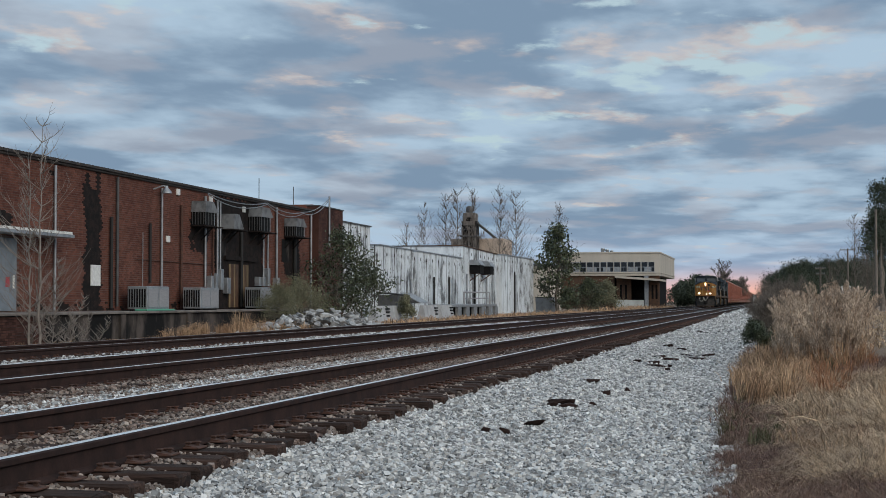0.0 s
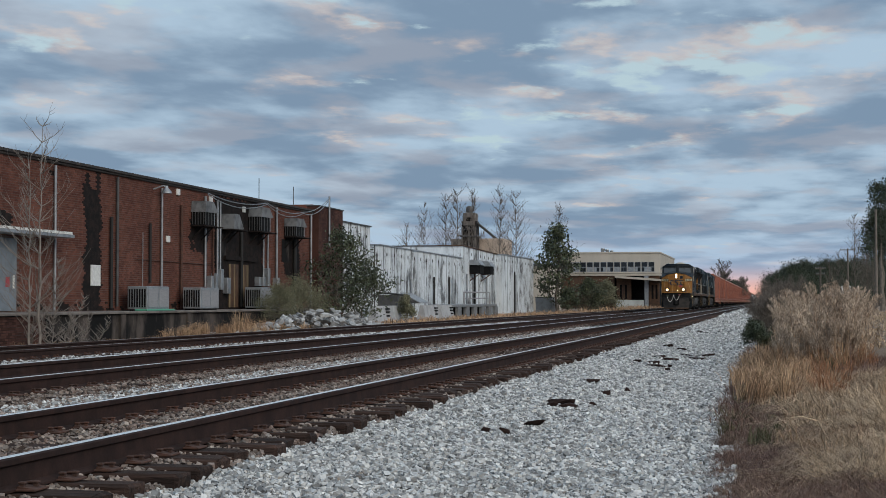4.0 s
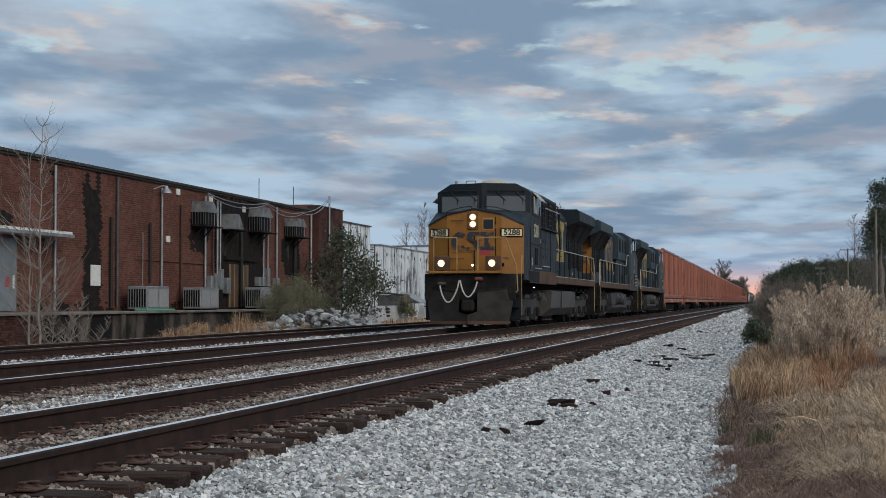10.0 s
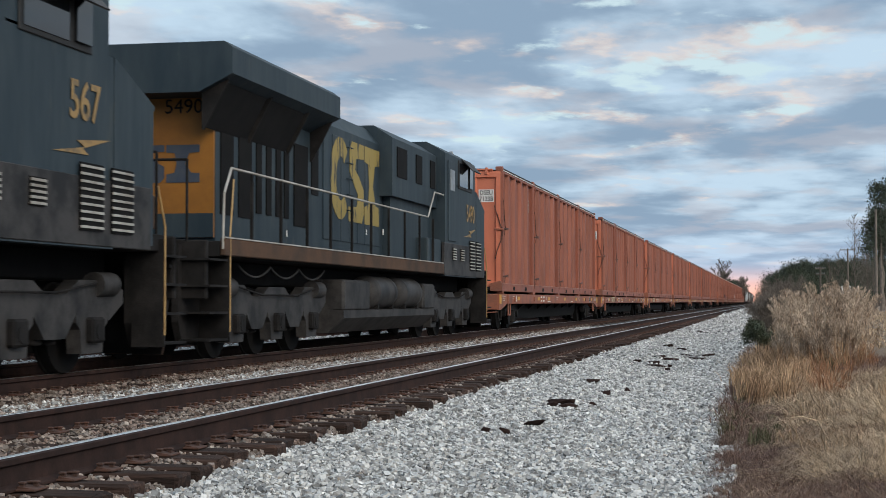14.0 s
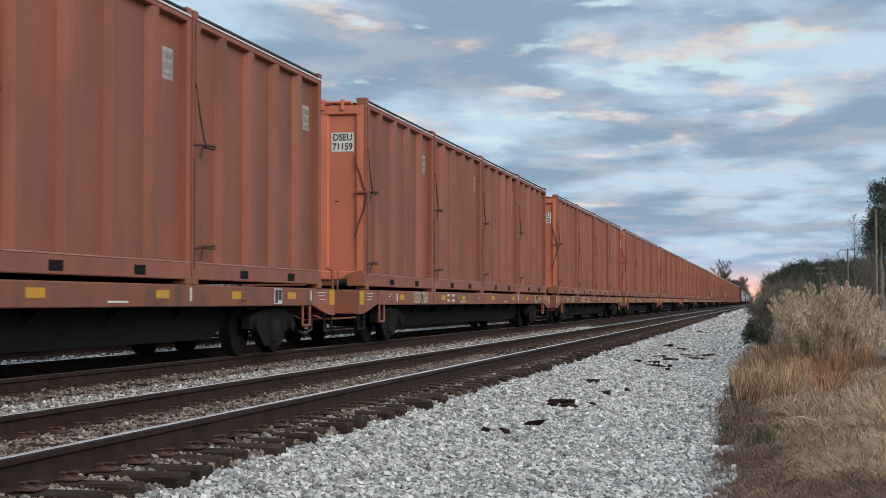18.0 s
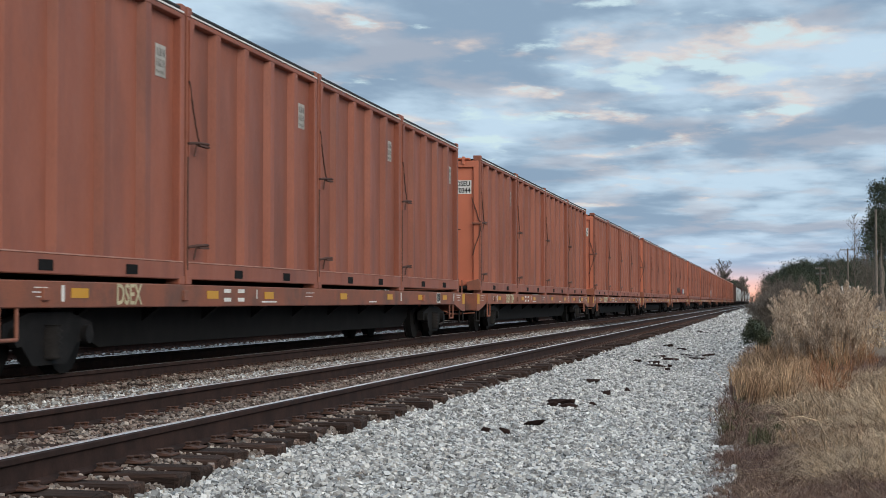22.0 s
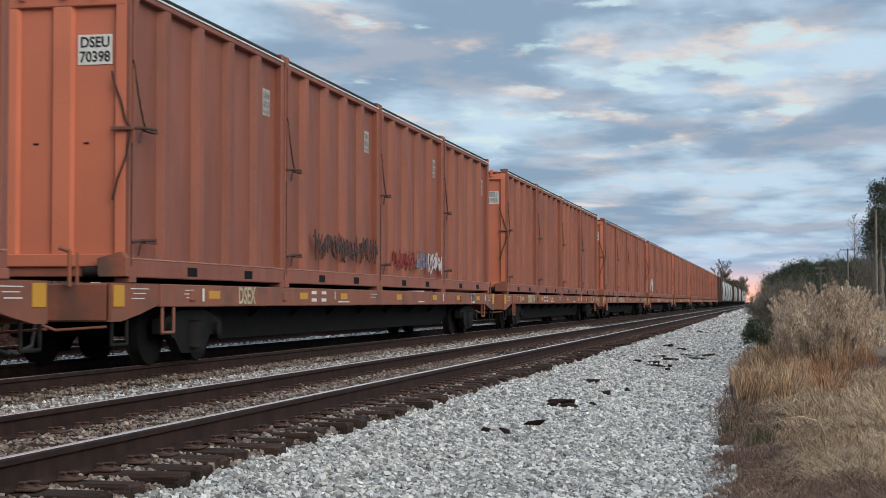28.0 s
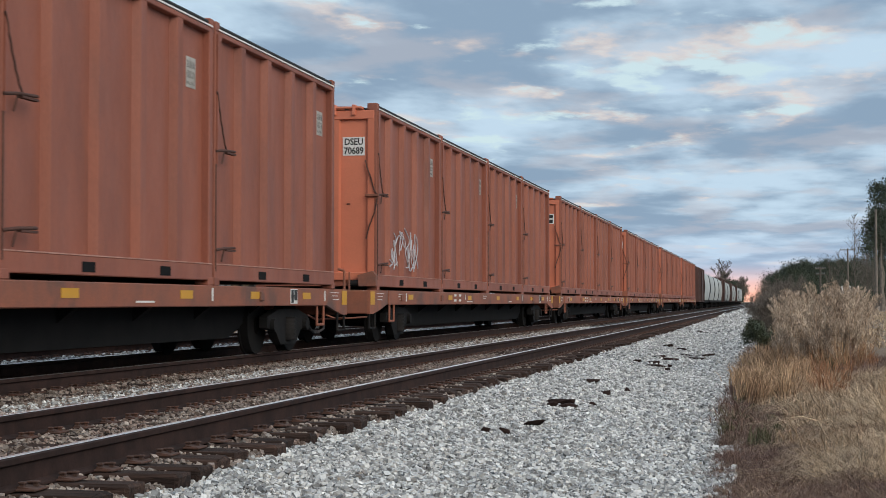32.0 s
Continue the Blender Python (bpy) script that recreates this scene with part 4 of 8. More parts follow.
# ---- white sheds ----
def streaky_shed(name_label, x_front, y0, y1, z_near, z_far, depth, roof_mat, holes=True, seed=1):
    """A white-painted shed: sheet wall in panels, dark seams, a row of vent holes under the eaves, roof edge."""
    rng = random.Random(seed)
    b = thing("white_shed", name_label, "shed", group="white sheds along the siding")
    part("wall", Shape().prism([(y0, -0.3), (y1, -0.3), (y1, z_far), (y0, z_near)], "x", x_front - 0.25, x_front), WHITE_WALL, b)
    part("near_wall", Shape().box(x_front - depth, x_front - 0.25, y0, y0 + 0.25, -0.3, z_near), WHITE_WALL, b)
    part("far_wall", Shape().box(x_front - depth, x_front - 0.25, y1 - 0.25, y1, -0.3, z_far), WHITE_WALL, b)
    part("back_wall", Shape().box(x_front - depth, x_front - depth + 0.25, y0 + 0.25, y1 - 0.25, -0.3, min(z_near, z_far)), WHITE_WALL, b)
    part("roof", Shape().prism([(y0 - 0.1, z_near), (y1 + 0.1, z_far), (y1 + 0.1, z_far + 0.09), (y0 - 0.1, z_near + 0.09)], "x", x_front - depth - 0.1, x_front + 0.10), roof_mat, b, "weathered roof edge")
    y = y0 + 1.0
    while y < y1 - 0.6:
        f = (y - y0) / (y1 - y0)
        zt = z_near + (z_far - z_near) * f
        part("seam", Shape().box(x_front, x_front + 0.03, y, y + 0.05, 0.0, zt), GALV, b)
        if holes:
            part("vent_hole", Shape().box(x_front - 0.05, x_front + 0.006, y + 1.0, y + 1.28, zt - 0.75, zt - 0.48), DARK_GAP, b)
        y += 2.35
    # rust runs and soot: ragged vertical streaks in clusters
    for _ in range(int((y1 - y0) * 0.16)):
        yc = rng.uniform(y0 + 0.5, y1 - 0.8)
        for _ in range(rng.randint(2, 6)):
            y = min(y1 - 0.3, max(y0 + 0.3, yc + rng.gauss(0, 0.35)))
            f = (y - y0) / (y1 - y0)
            zt = (z_near + (z_far - z_near) * f) * rng.uniform(0.3, 1.0) - 0.05
            ln = rng.uniform(0.3, 2.2)
            w = rng.uniform(0.03, 0.20)
            zb = max(-0.2, zt - ln)
            pts_l = [(y - w * rng.uniform(0.2, 0.6), zt + (zb - zt) * q / 6) for q in range(7)]
            pts_r = [(y + w * rng.uniform(0.1, 0.6), zt + (zb - zt) * q / 6) for q in range(6, -1, -1)]
            part("stain", Shape().prism(pts_l + pts_r, "x", x_front + 0.002, x_front + 0.006), SOOT if rng.random() < 0.6 else STAIN, b)
    return b


FRONT = -28.0
w1 = streaky_shed("tall white-painted shed with heavy dark mould streaks", FRONT, 96.0, 110.0, 6.35, 6.35, 16, TRIM_DARK, False, 1)
w2 = streaky_shed("low white metal shed with row of vent holes", FRONT, 113.0, 144.6, 5.15, 5.02, 10, GALV, True, 2)
w3 = streaky_shed("white metal shed with brown roof edge, behind low one", FRONT + 0.02, 145.0, 163.6, 6.20, 5.95, 16, SILL_TAN, True, 3)
w4 = streaky_shed("narrow white metal shed streaked with rust at siding end", FRONT + 0.5, 164.4, 187.0, 5.95, 6.0, 12, GALV, True, 4)
lad = part("ladder_tower", Shape().tube([(FRONT - 0.3, 110.4, 0), (FRONT - 0.3, 110.4, 5.6)], 0.05, 6).tube([(FRONT - 0.3, 112.6, 0), (FRONT - 0.3, 112.6, 5.2)], 0.05, 6), TRIM_DARK, w1)
for k in range(14):
    part("rung", Shape().tube([(FRONT - 0.3, 110.4, 0.3 + 0.36 * k), (FRONT - 0.3, 112.6, 0.3 + 0.36 * k)], 0.03, 5), TRIM_DARK, lad)
part("link_wall", Shape().box(FRONT - 1.6, FRONT - 1.3, 110.0, 113.0, -0.3, 5.0), WHITE_WALL, w1)
part("end_opening", Shape().box(-32.2, -31.2, 144.96, 145.0, 5.35, 5.65), DARK_GAP, w3)
for y0, y1 in ((148.2, 150.4), (154.0, 156.2)):
    c = thing("wall_cooler", "sooty air cooler hung on the white shed", "air cooler", group="coolers on the white shed")
    part("hood", Shape().prism([(FRONT + 0.03, 5.0), (FRONT + 0.8, 5.0), (FRONT + 1.2, 4.5), (FRONT + 0.03, 4.5)], "y", y0, y1), GALV, c)
    part("cabinet", Shape().box(FRONT + 0.03, FRONT + 1.05, y0 + 0.1, y1 - 0.1, 3.7, 4.5), DARK_GAP, c)
    part("bracket", Shape().tube([(FRONT, y0 + 0.4, 3.0), (FRONT + 1.0, y0 + 0.4, 3.7), (FRONT, y0 + 0.4, 3.7)], 0.05, 5), IRON, c)
for y, z1 in ((138.0, 3.2), (139.5, 3.1), (146.5, 3.6), (150.5, 3.8), (157.0, 3.4), (160.6, 3.8), (118.0, 3.0), (122.8, 2.8), (131.5, 3.1), (171.5, 4.3), (172.3, 3.9)):
    part("wall_pipe", Shape().cyl((FRONT + (0.7 if y > 164 else 0.15), y, -0.2), (FRONT + (0.7 if y > 164 else 0.15), y, z1), 0.09, 8), BLACK if y in (138.0, 150.5, 131.5, 171.5) else GALV, w2 if y < 145 else w3 if y < 164 else w4)
rack = thing("pipe_rack", "white painted pipe frame beside the loading dock", "pipe rack")
part("frame", Shape().tube([(-26.6, 138.4, -0.3), (-26.6, 138.4, 1.85), (-26.6, 151.5, 1.9), (-26.6, 151.5, 0.7)], 0.075, 8), FIN_GREY, rack)
part("crossbar", Shape().tube([(-26.6, 138.4, 1.3), (-26.6, 151.5, 1.35)], 0.055, 6), FIN_GREY, rack)
sd = thing("steel_dock", "grey steel loading dock with dark openings", "dock")
part("deck", Shape().box(-27.4, -25.6, 127.0, 150.0, 0.55, 0.78, 0.02), GALV, sd)
for k in range(7):
    y = 127.2 + 3.7 * k
    part("leg", Shape().box(-25.9, -25.65, y, y + 1.5, -0.3, 0.55), GALV, sd)
# Near-black sheet stands in for the shade in the dock's openings.
part("back_panel", Shape().box(-27.4, -27.2, 127.2, 149.8, -0.3, 0.55), DARK_GAP, sd)
bin_ = thing("dumpster", "dark grey steel dumpster in front of the white shed", "dumpster")
part("body", Shape().prism([(105.9, -0.28), (108.6, -0.28), (108.6, 1.45), (105.9, 1.5)], "x", -26.4, -25.0), TRIM_DARK, bin_)
part("lid", Shape().prism([(-26.5, 1.60), (-24.9, 1.46), (-24.9, 1.52), (-26.5, 1.68)], "y", 105.8, 108.7), BLACK, bin_)
for y0, y1 in ((96.4, 100.4), (101.4, 105.2), (110.8, 115.6), (116.8, 121.4)):
    j = thing("concrete_barrier", "pale concrete barrier block with drain slots", "barrier", group="concrete barriers before the sheds")
    x = -24.4
    part("block", Shape().prism([(x - 0.35, -0.28), (x + 0.35, -0.28), (x + 0.25, 0.1), (x + 0.12, 0.75), (x - 0.12, 0.75), (x - 0.25, 0.1)], "y", y0, y1), BARRIER, j)
    for z in (0.05, 0.3, 0.5):
        part("slot", Shape().box(x + 0.1, x + 0.31, y1 - 1.2, y1 - 0.4, z, z + 0.09), DARK_GAP, j)
aw = thing("metal_awning", "small grey sheet-metal awning on the shed wall", "awning")
part("sheet", Shape().prism([(FRONT, 1.75), (FRONT + 1.6, 0.95), (FRONT + 1.6, 0.88), (FRONT, 1.66)], "y", 119.6, 123.0), GALV, aw)
part("cheek", Shape().prism([(FRONT, 1.66), (FRONT + 1.58, 0.88), (FRONT, 0.88)], "y", 119.6, 119.68), TRIM_DARK, aw)

# ---- tower and pale office block behind ----
tower = thing("concrete_tower", "weathered concrete plant tower with round tank on top", "tower")
part("shaft", Shape().box(-50.7, -48.3, 262, 265, -0.3, 14.6), CONCRETE, tower)
part("head", Shape().box(-50.5, -48.5, 261.9, 265.1, 13.8, 16.0, 0.1), SLAB, tower)
part("gallery", Shape().box(-51.0, -48.0, 261.5, 265.5, 11.9, 12.2, 0.05), TRIM_DARK, tower)
for x in (-50.6, -49.5, -48.4):
    part("frame_post", Shape().box(x - 0.12, x + 0.12, 261.7, 261.98, 0, 13.6), SLAB, tower)
part("tank", Shape().lathe((-49.7, 263.5, 16.1), (0, 0, 1), [(0.55, 0), (0.6, 0.2), (0.6, 0.8), (0.3, 1.1)], 14), TRIM_DARK, tower)
for z in (10.6, 12.6, 14.6):
    part("window", Shape().box(-49.9, -49.0, 261.82, 262.0, z, z + 0.6), DARK_GAP, tower)
part("rail", Shape().tube([(-51.0, 261.5, 13.1), (-48.0, 261.5, 13.1)], 0.06, 5), TRIM_DARK, tower)
part("block", Shape().box(-53.4, -44.4, 266.3, 276, -0.3, 11.8), WARM_PLASTER, tower, "pale peach block behind the shaft")
part("chute", Shape().tube([(-48.4, 263, 14.4), (-45.6, 268, 11.6)], 0.22, 8), TRIM_DARK, tower)


def office_block():
    o = thing("office_block", "pale concrete two-storey office block with overhanging upper floor", "office block")
    x0, x1, y0, y1 = -37.0, -18.9, 282.0, 326.0
    part("upper_floor", Shape().box(x0, x1, y0, y1, 5.6, 9.75, 0.05), PALE_CONCRETE, o)
    part("parapet", Shape().box(x0 - 0.1, x1 + 0.1, y0 - 0.12, y1, 9.55, 9.85, 0.03), PALE_CONCRETE, o)
    part("ledge", Shape().box(x0 - 0.1, x1 + 0.1, y0 - 0.18, y1, 6.05, 6.25, 0.02), PALE_CONCRETE, o)
    n = 14
    for k in range(n):
        a = x0 + 0.3 + 17.0 * k / n
        w = part("window", Shape().box(a, a + 1.08, y0 - 0.06, y0 + 0.02, 6.3, 8.05), GALV, o)
        part("pane", Shape().box(a + 0.06, a + 1.02, y0 - 0.075, y0 - 0.06, 7.2, 8.0), GLASS_DARK, w)
        part("pane", Shape().box(a + 0.06, a + 0.5, y0 - 0.075, y0 - 0.06, 6.36, 7.1), GALV if k % 3 else GLASS_DARK, w)
        part("pane", Shape().box(a + 0.55, a + 1.02, y0 - 0.075, y0 - 0.06, 6.36, 7.1), GLASS_DARK if k % 2 else GALV, w)
    part("canopy", Shape().prism([(x0 + 10.4, 5.2), (x1 + 0.5, 4.6), (x1 + 0.5, 4.95), (x0 + 10.4, 5.6)], "y", y0 - 3.0, y0 + 8), PALE_CONCRETE, o)
    # Set-back storey coloured near-black for the shade under the overhang.
    part("ground_floor", Shape().box(x0, x1 - 1.5, y0 + 5.0, y1 - 2, -0.1, 5.6), DARK_GAP, o)
    for a, b in ((x0, x0 + 10.0), (x0 + 10.4, x0 + 13.0), (x0 + 16.2, x0 + 18.0)):
        part("brick_panel", Shape().box(a, b, y0 + 0.4, y0 + 0.8, -0.1, 5.6), SILL_TAN, o, "brown brick infill panel")
    for a in (x0 + 11.0, x0 + 11.9, x0 + 16.6, x0 + 17.3):
        part("slit_window", Shape().box(a, a + 0.35, y0 + 0.36, y0 + 0.41, 1.5, 4.0), DARK_GAP, o)
    part("column", Shape().box(x0 + 15.4, x0 + 16.1, y0 - 0.2, y0 + 0.3, -0.1, 5.6), GALV, o)
    part("low_fence", Shape().box(x0 + 10.4, x0 + 15.3, y0 - 0.6, y0 - 0.5, -0.1, 1.3), HOPPER_GREY, o)
    for k in range(3):
        part("roof_fan", Shape().lathe((-29.6 + 0.8 * k, 288, 9.75), (0, 0, 1), [(0.3, 0), (0.3, 0.5), (0.4, 0.55), (0.35, 0.95 - 0.2 * k)], 10), GALV, o)
    return o


office_block()
far = thing("far_shed", "pale flat-roofed building far behind the white sheds", "building")
part("wall", Shape().box(-40, -31, 228, 240, -0.3, 6.2, 0.05), PALE_CONCRETE, far)
part("roof", Shape().box(-40.2, -30.8, 227.8, 240.2, 6.2, 6.5), TRIM_DARK, far)
gd = thing("dumpster", "green steel dumpster beyond the white sheds", "dumpster")
part("body", Shape().prism([(-27.4, -0.25), (-25.6, -0.25), (-25.5, 1.5), (-27.5, 1.5)], "y", 186.5 + 2, 193.0), DOOR_GREY, gd)
part("lid", Shape().box(-27.5, -25.5, 188.4, 193.1, 1.5, 1.58), BLACK, gd)
# ---- vegetation ----
def tube_arrays(segs, sides):
    """Tapered tubes from rows of (start, end, r0, r1) as arrays."""
    A = np.array([s[0] for s in segs], dtype=float)
    B = np.array([s[1] for s in segs], dtype=float)
    r0 = np.array([s[2] for s in segs])[:, None, None]
    r1 = np.array([s[3] for s in segs])[:, None, None]
    d = B - A
    d /= np.linalg.norm(d, axis=1, keepdims=True) + 1e-9
    ref = np.where(np.abs(d[:, 2:3]) > 0.9, np.array([[1.0, 0, 0]]), np.array([[0, 0, 1.0]]))
    u = np.cross(d, ref)
    u /= np.linalg.norm(u, axis=1, keepdims=True)
    w = np.cross(d, u)
    a = np.arange(sides) * 2 * math.pi / sides
    ring = u[:, None] * np.cos(a)[None, :, None] + w[:, None] * np.sin(a)[None, :, None]
    V = np.concatenate([A[:, None] + ring * r0, B[:, None] + ring * r1], 1)
    i = np.arange(sides)
    F = np.stack([i, (i + 1) % sides, sides + (i + 1) % sides, sides + i], 1)
    F = (F[None] + (np.arange(len(segs)) * 2 * sides)[:, None, None]).reshape(-1, 4)
    return V.reshape(-1, 3), F


def swept_arrays(rows, sides):
    """One tube through rows of (start, end, r0, r1) that follow each other."""
    pts = [Vector(rows[0][0])] + [Vector(r[1]) for r in rows]
    radii = [rows[0][2]] + [r[3] for r in rows]
    V = []
    for k, (p, r) in enumerate(zip(pts, radii)):
        d = (pts[min(k + 1, len(pts) - 1)] - pts[max(k - 1, 0)]).normalized()
        u = d.cross(Vector((0, 1, 0))).normalized()
        w = d.cross(u)
        V += [tuple(p + (u * math.cos(2 * math.pi * i / sides) + w * math.sin(2 * math.pi * i / sides)) * r) for i in range(sides)]
    F = [(k * sides + i, k * sides + (i + 1) % sides, (k + 1) * sides + (i + 1) % sides, (k + 1) * sides + i) for k in range(len(pts) - 1) for i in range(sides)]
    return np.array(V), np.array(F)


def grow(rng, start, direction, length, r, depth, segs, tips, bend=0.25, up=0.12, split=(2, 4), taper=0.6):
    """Branches: each limb bends a little at every joint and sends out thinner ones."""
    p, d = Vector(start), Vector(direction).normalized()
    n = 5 if depth > 1 else 3
    step = length / n
    for k in range(n):
        d = (d + Vector((rng.uniform(-bend, bend), rng.uniform(-bend, bend), rng.uniform(-bend, bend) + up))).normalized()
        q = p + d * step
        ra, rb = r * (1 - 0.75 * k / n), r * (1 - 0.75 * (k + 1) / n)
        segs.setdefault(min(depth, 3), []).append((tuple(p), tuple(q), ra, rb))
        if depth > 0 and (k >= 1 or depth < 3):
            for _ in range(rng.randint(*split) if k < n - 1 else split[1]):
                side = Vector((rng.uniform(-1, 1), rng.uniform(-1, 1), rng.uniform(-0.2, 0.9))).normalized()
                grow(rng, q, d * 0.55 + side * 0.8, length * rng.uniform(0.34, 0.6) * (1 - 0.4 * k / n), rb * taper, depth - 1, segs, tips, bend, up, split, taper)
        p = q
    tips.append((p, d))


def bare_tree(at, height, seed, label, mat=None, depth=3, r=None, split=(1, 2), lean=0.0, trunks=1, group="", thin=0.0, up=0.10):
    rng = random.Random(seed)
    t = thing("bare_tree", label, "tree", (at[0], at[1], at[2]), group)
    for k in range(trunks):
        segs, tips = {}, []
        grow(rng, (rng.uniform(-0.3, 0.3) * (trunks > 1), rng.uniform(-0.3, 0.3) * (trunks > 1), -0.1), (rng.uniform(-0.1, 0.1) + lean, rng.uniform(-0.1, 0.1), 1), height * rng.uniform(0.85, 1.0), r or height * 0.014, depth, segs, tips, 0.16, up, split)
        for level, rows in sorted(segs.items(), reverse=True):
            rows = [(a, b, max(thin, ra), max(thin * 0.8, rb)) for a, b, ra, rb in rows]
            V, F = tube_arrays(rows, 6 if level == depth else 4 if level == depth - 1 else 3)
            part("trunk" if level == depth else "limb_growth" if level == depth - 1 else "twig_growth", mesh_from_arrays("twigs", V, F, mat or BARK, level == depth), None, t, kind="" if level == depth else "stuff")
    return t


def leaf_cloud(points, rng, per, radius, size, mat, name="crown", upright=0.0):
    """Small bent leaves scattered round points."""
    P = np.repeat(np.array(points, dtype=float), per, axis=0)
    n = len(P)
    P += rng.normal(size=(n, 3)) * radius
    a = rng.normal(size=(n, 3)) + np.array([0.0, 0.0, upright])
    a /= np.linalg.norm(a, axis=1, keepdims=True)
    b = np.cross(a, rng.normal(size=(n, 3)))
    b /= np.linalg.norm(b, axis=1, keepdims=True)
    s = size * rng.uniform(0.6, 1.4, (n, 1))
    nrm = np.cross(a, b)
    wide = 0.42 if upright == 0 else 0.16
    V = np.stack([P - a * s, P + b * s * wide + nrm * s * 0.12, P + a * s, P - b * s * wide + nrm * s * 0.12], 1).reshape(-1, 3)
    F = (np.arange(n) * 4)[:, None] + np.array([[0, 1, 2, 3]])
    return mesh_from_arrays(name, V, F, mat)


def leafy_tree(at, height, width, seed, label, mat, leaf=0.11, per=16, name="evergreen_tree", low=0.12, depth=2, category="tree", group="", spread=0.33, split=(2, 3)):
    rng = random.Random(seed)
    t = thing(name, label, category, at, group)
    segs, tips = {}, []
    n = 9 if height > 3 else 6
    p = Vector((0, 0, -0.1))
    for k in range(n):
        q = Vector((rng.uniform(-0.05, 0.05) * width, rng.uniform(-0.05, 0.05) * width, height * (k + 1) / n))
        segs.setdefault(3, []).append((tuple(p), tuple(q), height * 0.018 * (1 - 0.8 * k / n), height * 0.018 * (1 - 0.8 * (k + 1) / n)))
        f = (k + 1) / n
        if f > low:
            reach = width * 0.5 * (1.0 - 0.75 * max(0.0, f - 0.35) / 0.65) * rng.uniform(0.7, 1.1)
            for _ in range(rng.randint(4, 6)):
                a = rng.uniform(0, 2 * math.pi)
                grow(rng, q, (math.cos(a), math.sin(a), rng.uniform(0.0, 0.6)), reach, height * 0.006, depth - 1, segs, tips, 0.25, 0.05, split)
        p = q
    for level, rows in sorted(segs.items(), reverse=True):
        V, F = tube_arrays(rows, 6 if level == 3 else 3)
        part("trunk" if level == 3 else "branch_growth", mesh_from_arrays("branches", V, F, BARK), None, t, kind="" if level == 3 else "stuff")
    pts = [tuple(tp[0]) for tp in tips]
    part("crown", leaf_cloud(pts, np.random.default_rng(seed), per, width * spread * 0.22, leaf, mat), None, t)
    return t


# beside the platform
def sapling(at, stems, seed, label, mat=None, spread=0.26, name="bare_sapling", category="sapling", group="", dense=1, rise=(0.35, 0.9)):
    """Thin pale stems with sparse side branches that bend upwards. stems: x, y, height, lean."""
    rng = random.Random(seed)
    t = thing(name, label, category, at, group)
    for sx, sy, height, lean in stems:
        trunk, side, twigs = [], [], []
        n = 14
        p = Vector((sx, sy, -0.05))
        for k in range(n):
            f = (k + 1) / n
            q = Vector((sx + lean * f * height + rng.uniform(-0.03, 0.03), sy + rng.uniform(-0.03, 0.03), height * f))
            thick = 0.0115 if height < 6 else 0.0021 * height
            r = 0.034 * (height / 5.0) * (1 - 0.88 * k / n)
            trunk.append((tuple(p), tuple(q), r, r * 0.93))
            for _ in range(dense + rng.choice((0, 0, 1)) if f > 0.2 or height < 6 else 0):
                a = rng.uniform(0, 2 * math.pi)
                d = Vector((math.cos(a), math.sin(a), rng.uniform(*rise))).normalized()
                reach = rng.uniform(0.35, 1.0) * (1.15 - 0.90 * f) * height * spread
                u, steps = q.copy(), 6
                for j in range(steps):
                    d = (d + Vector((rng.uniform(-0.16, 0.16), rng.uniform(-0.16, 0.16), 0.08 + rng.uniform(-0.1, 0.1)))).normalized()
                    w = u + d * reach / steps
                    side.append((tuple(u), tuple(w), thick * (1 - 0.13 * j), thick * (1 - 0.13 * (j + 1))))
                    for _ in range(rng.choice((1, 1, 2)) if height > 6 else rng.choice((0, 1, 1))):
                        e = (d * 0.8 + Vector((rng.uniform(-1, 1), rng.uniform(-1, 1), rng.uniform(-0.1, 0.8)))).normalized()
                        m = w + e * reach * rng.uniform(0.10, 0.26)
                        m2 = m + (e + Vector((rng.uniform(-0.3, 0.3), rng.uniform(-0.3, 0.3), 0.35))).normalized() * reach * rng.uniform(0.08, 0.2)
                        twigs.append((tuple(w), tuple(m), thick * 0.42, thick * 0.34))
                        twigs.append((tuple(m), tuple(m2), thick * 0.34, thick * 0.25))
                        if height > 6:
                            m3 = m + (e + Vector((rng.uniform(-0.8, 0.8), rng.uniform(-0.8, 0.8), 0.2))).normalized() * reach * rng.uniform(0.07, 0.16)
                            twigs.append((tuple(m), tuple(m3), thick * 0.32, thick * 0.25))
                    u = w
            p = q
        for level, rows, sides in (("trunk", trunk, 7), ("branch_growth", side, 5), ("twig_growth", twigs, 3)):
            V, F = (swept_arrays if level == "trunk" else tube_arrays)(rows, sides)
            part(level, mesh_from_arrays(level, V, F, mat or PALE_BARK, True), None, t, kind="" if level == "trunk" else "stuff")
    return t


sapling((-17.8, 36.6, -0.2), ((-0.32, 0.1, 4.9, 0.0), (0.0, 0.0, 5.6, 0.004), (0.16, 0.3, 2.2, 0.10)), 21, "leafless pale sapling with thin upright stems and sparse twigs", spread=0.46, dense=3)
sapling((-17.3, 36.9, -0.2), ((0.0, 0.0, 1.0, 0.25), (0.35, 0.2, 0.9, 0.35), (-0.5, 0.3, 1.1, -0.3), (0.7, 0.3, 0.8, 0.5), (-1.0, 0.2, 0.9, 0.2), (0.2, -0.3, 1.3, 0.4)), 24, "low leafless bush of pale tangled twigs", spread=0.5, dense=2)
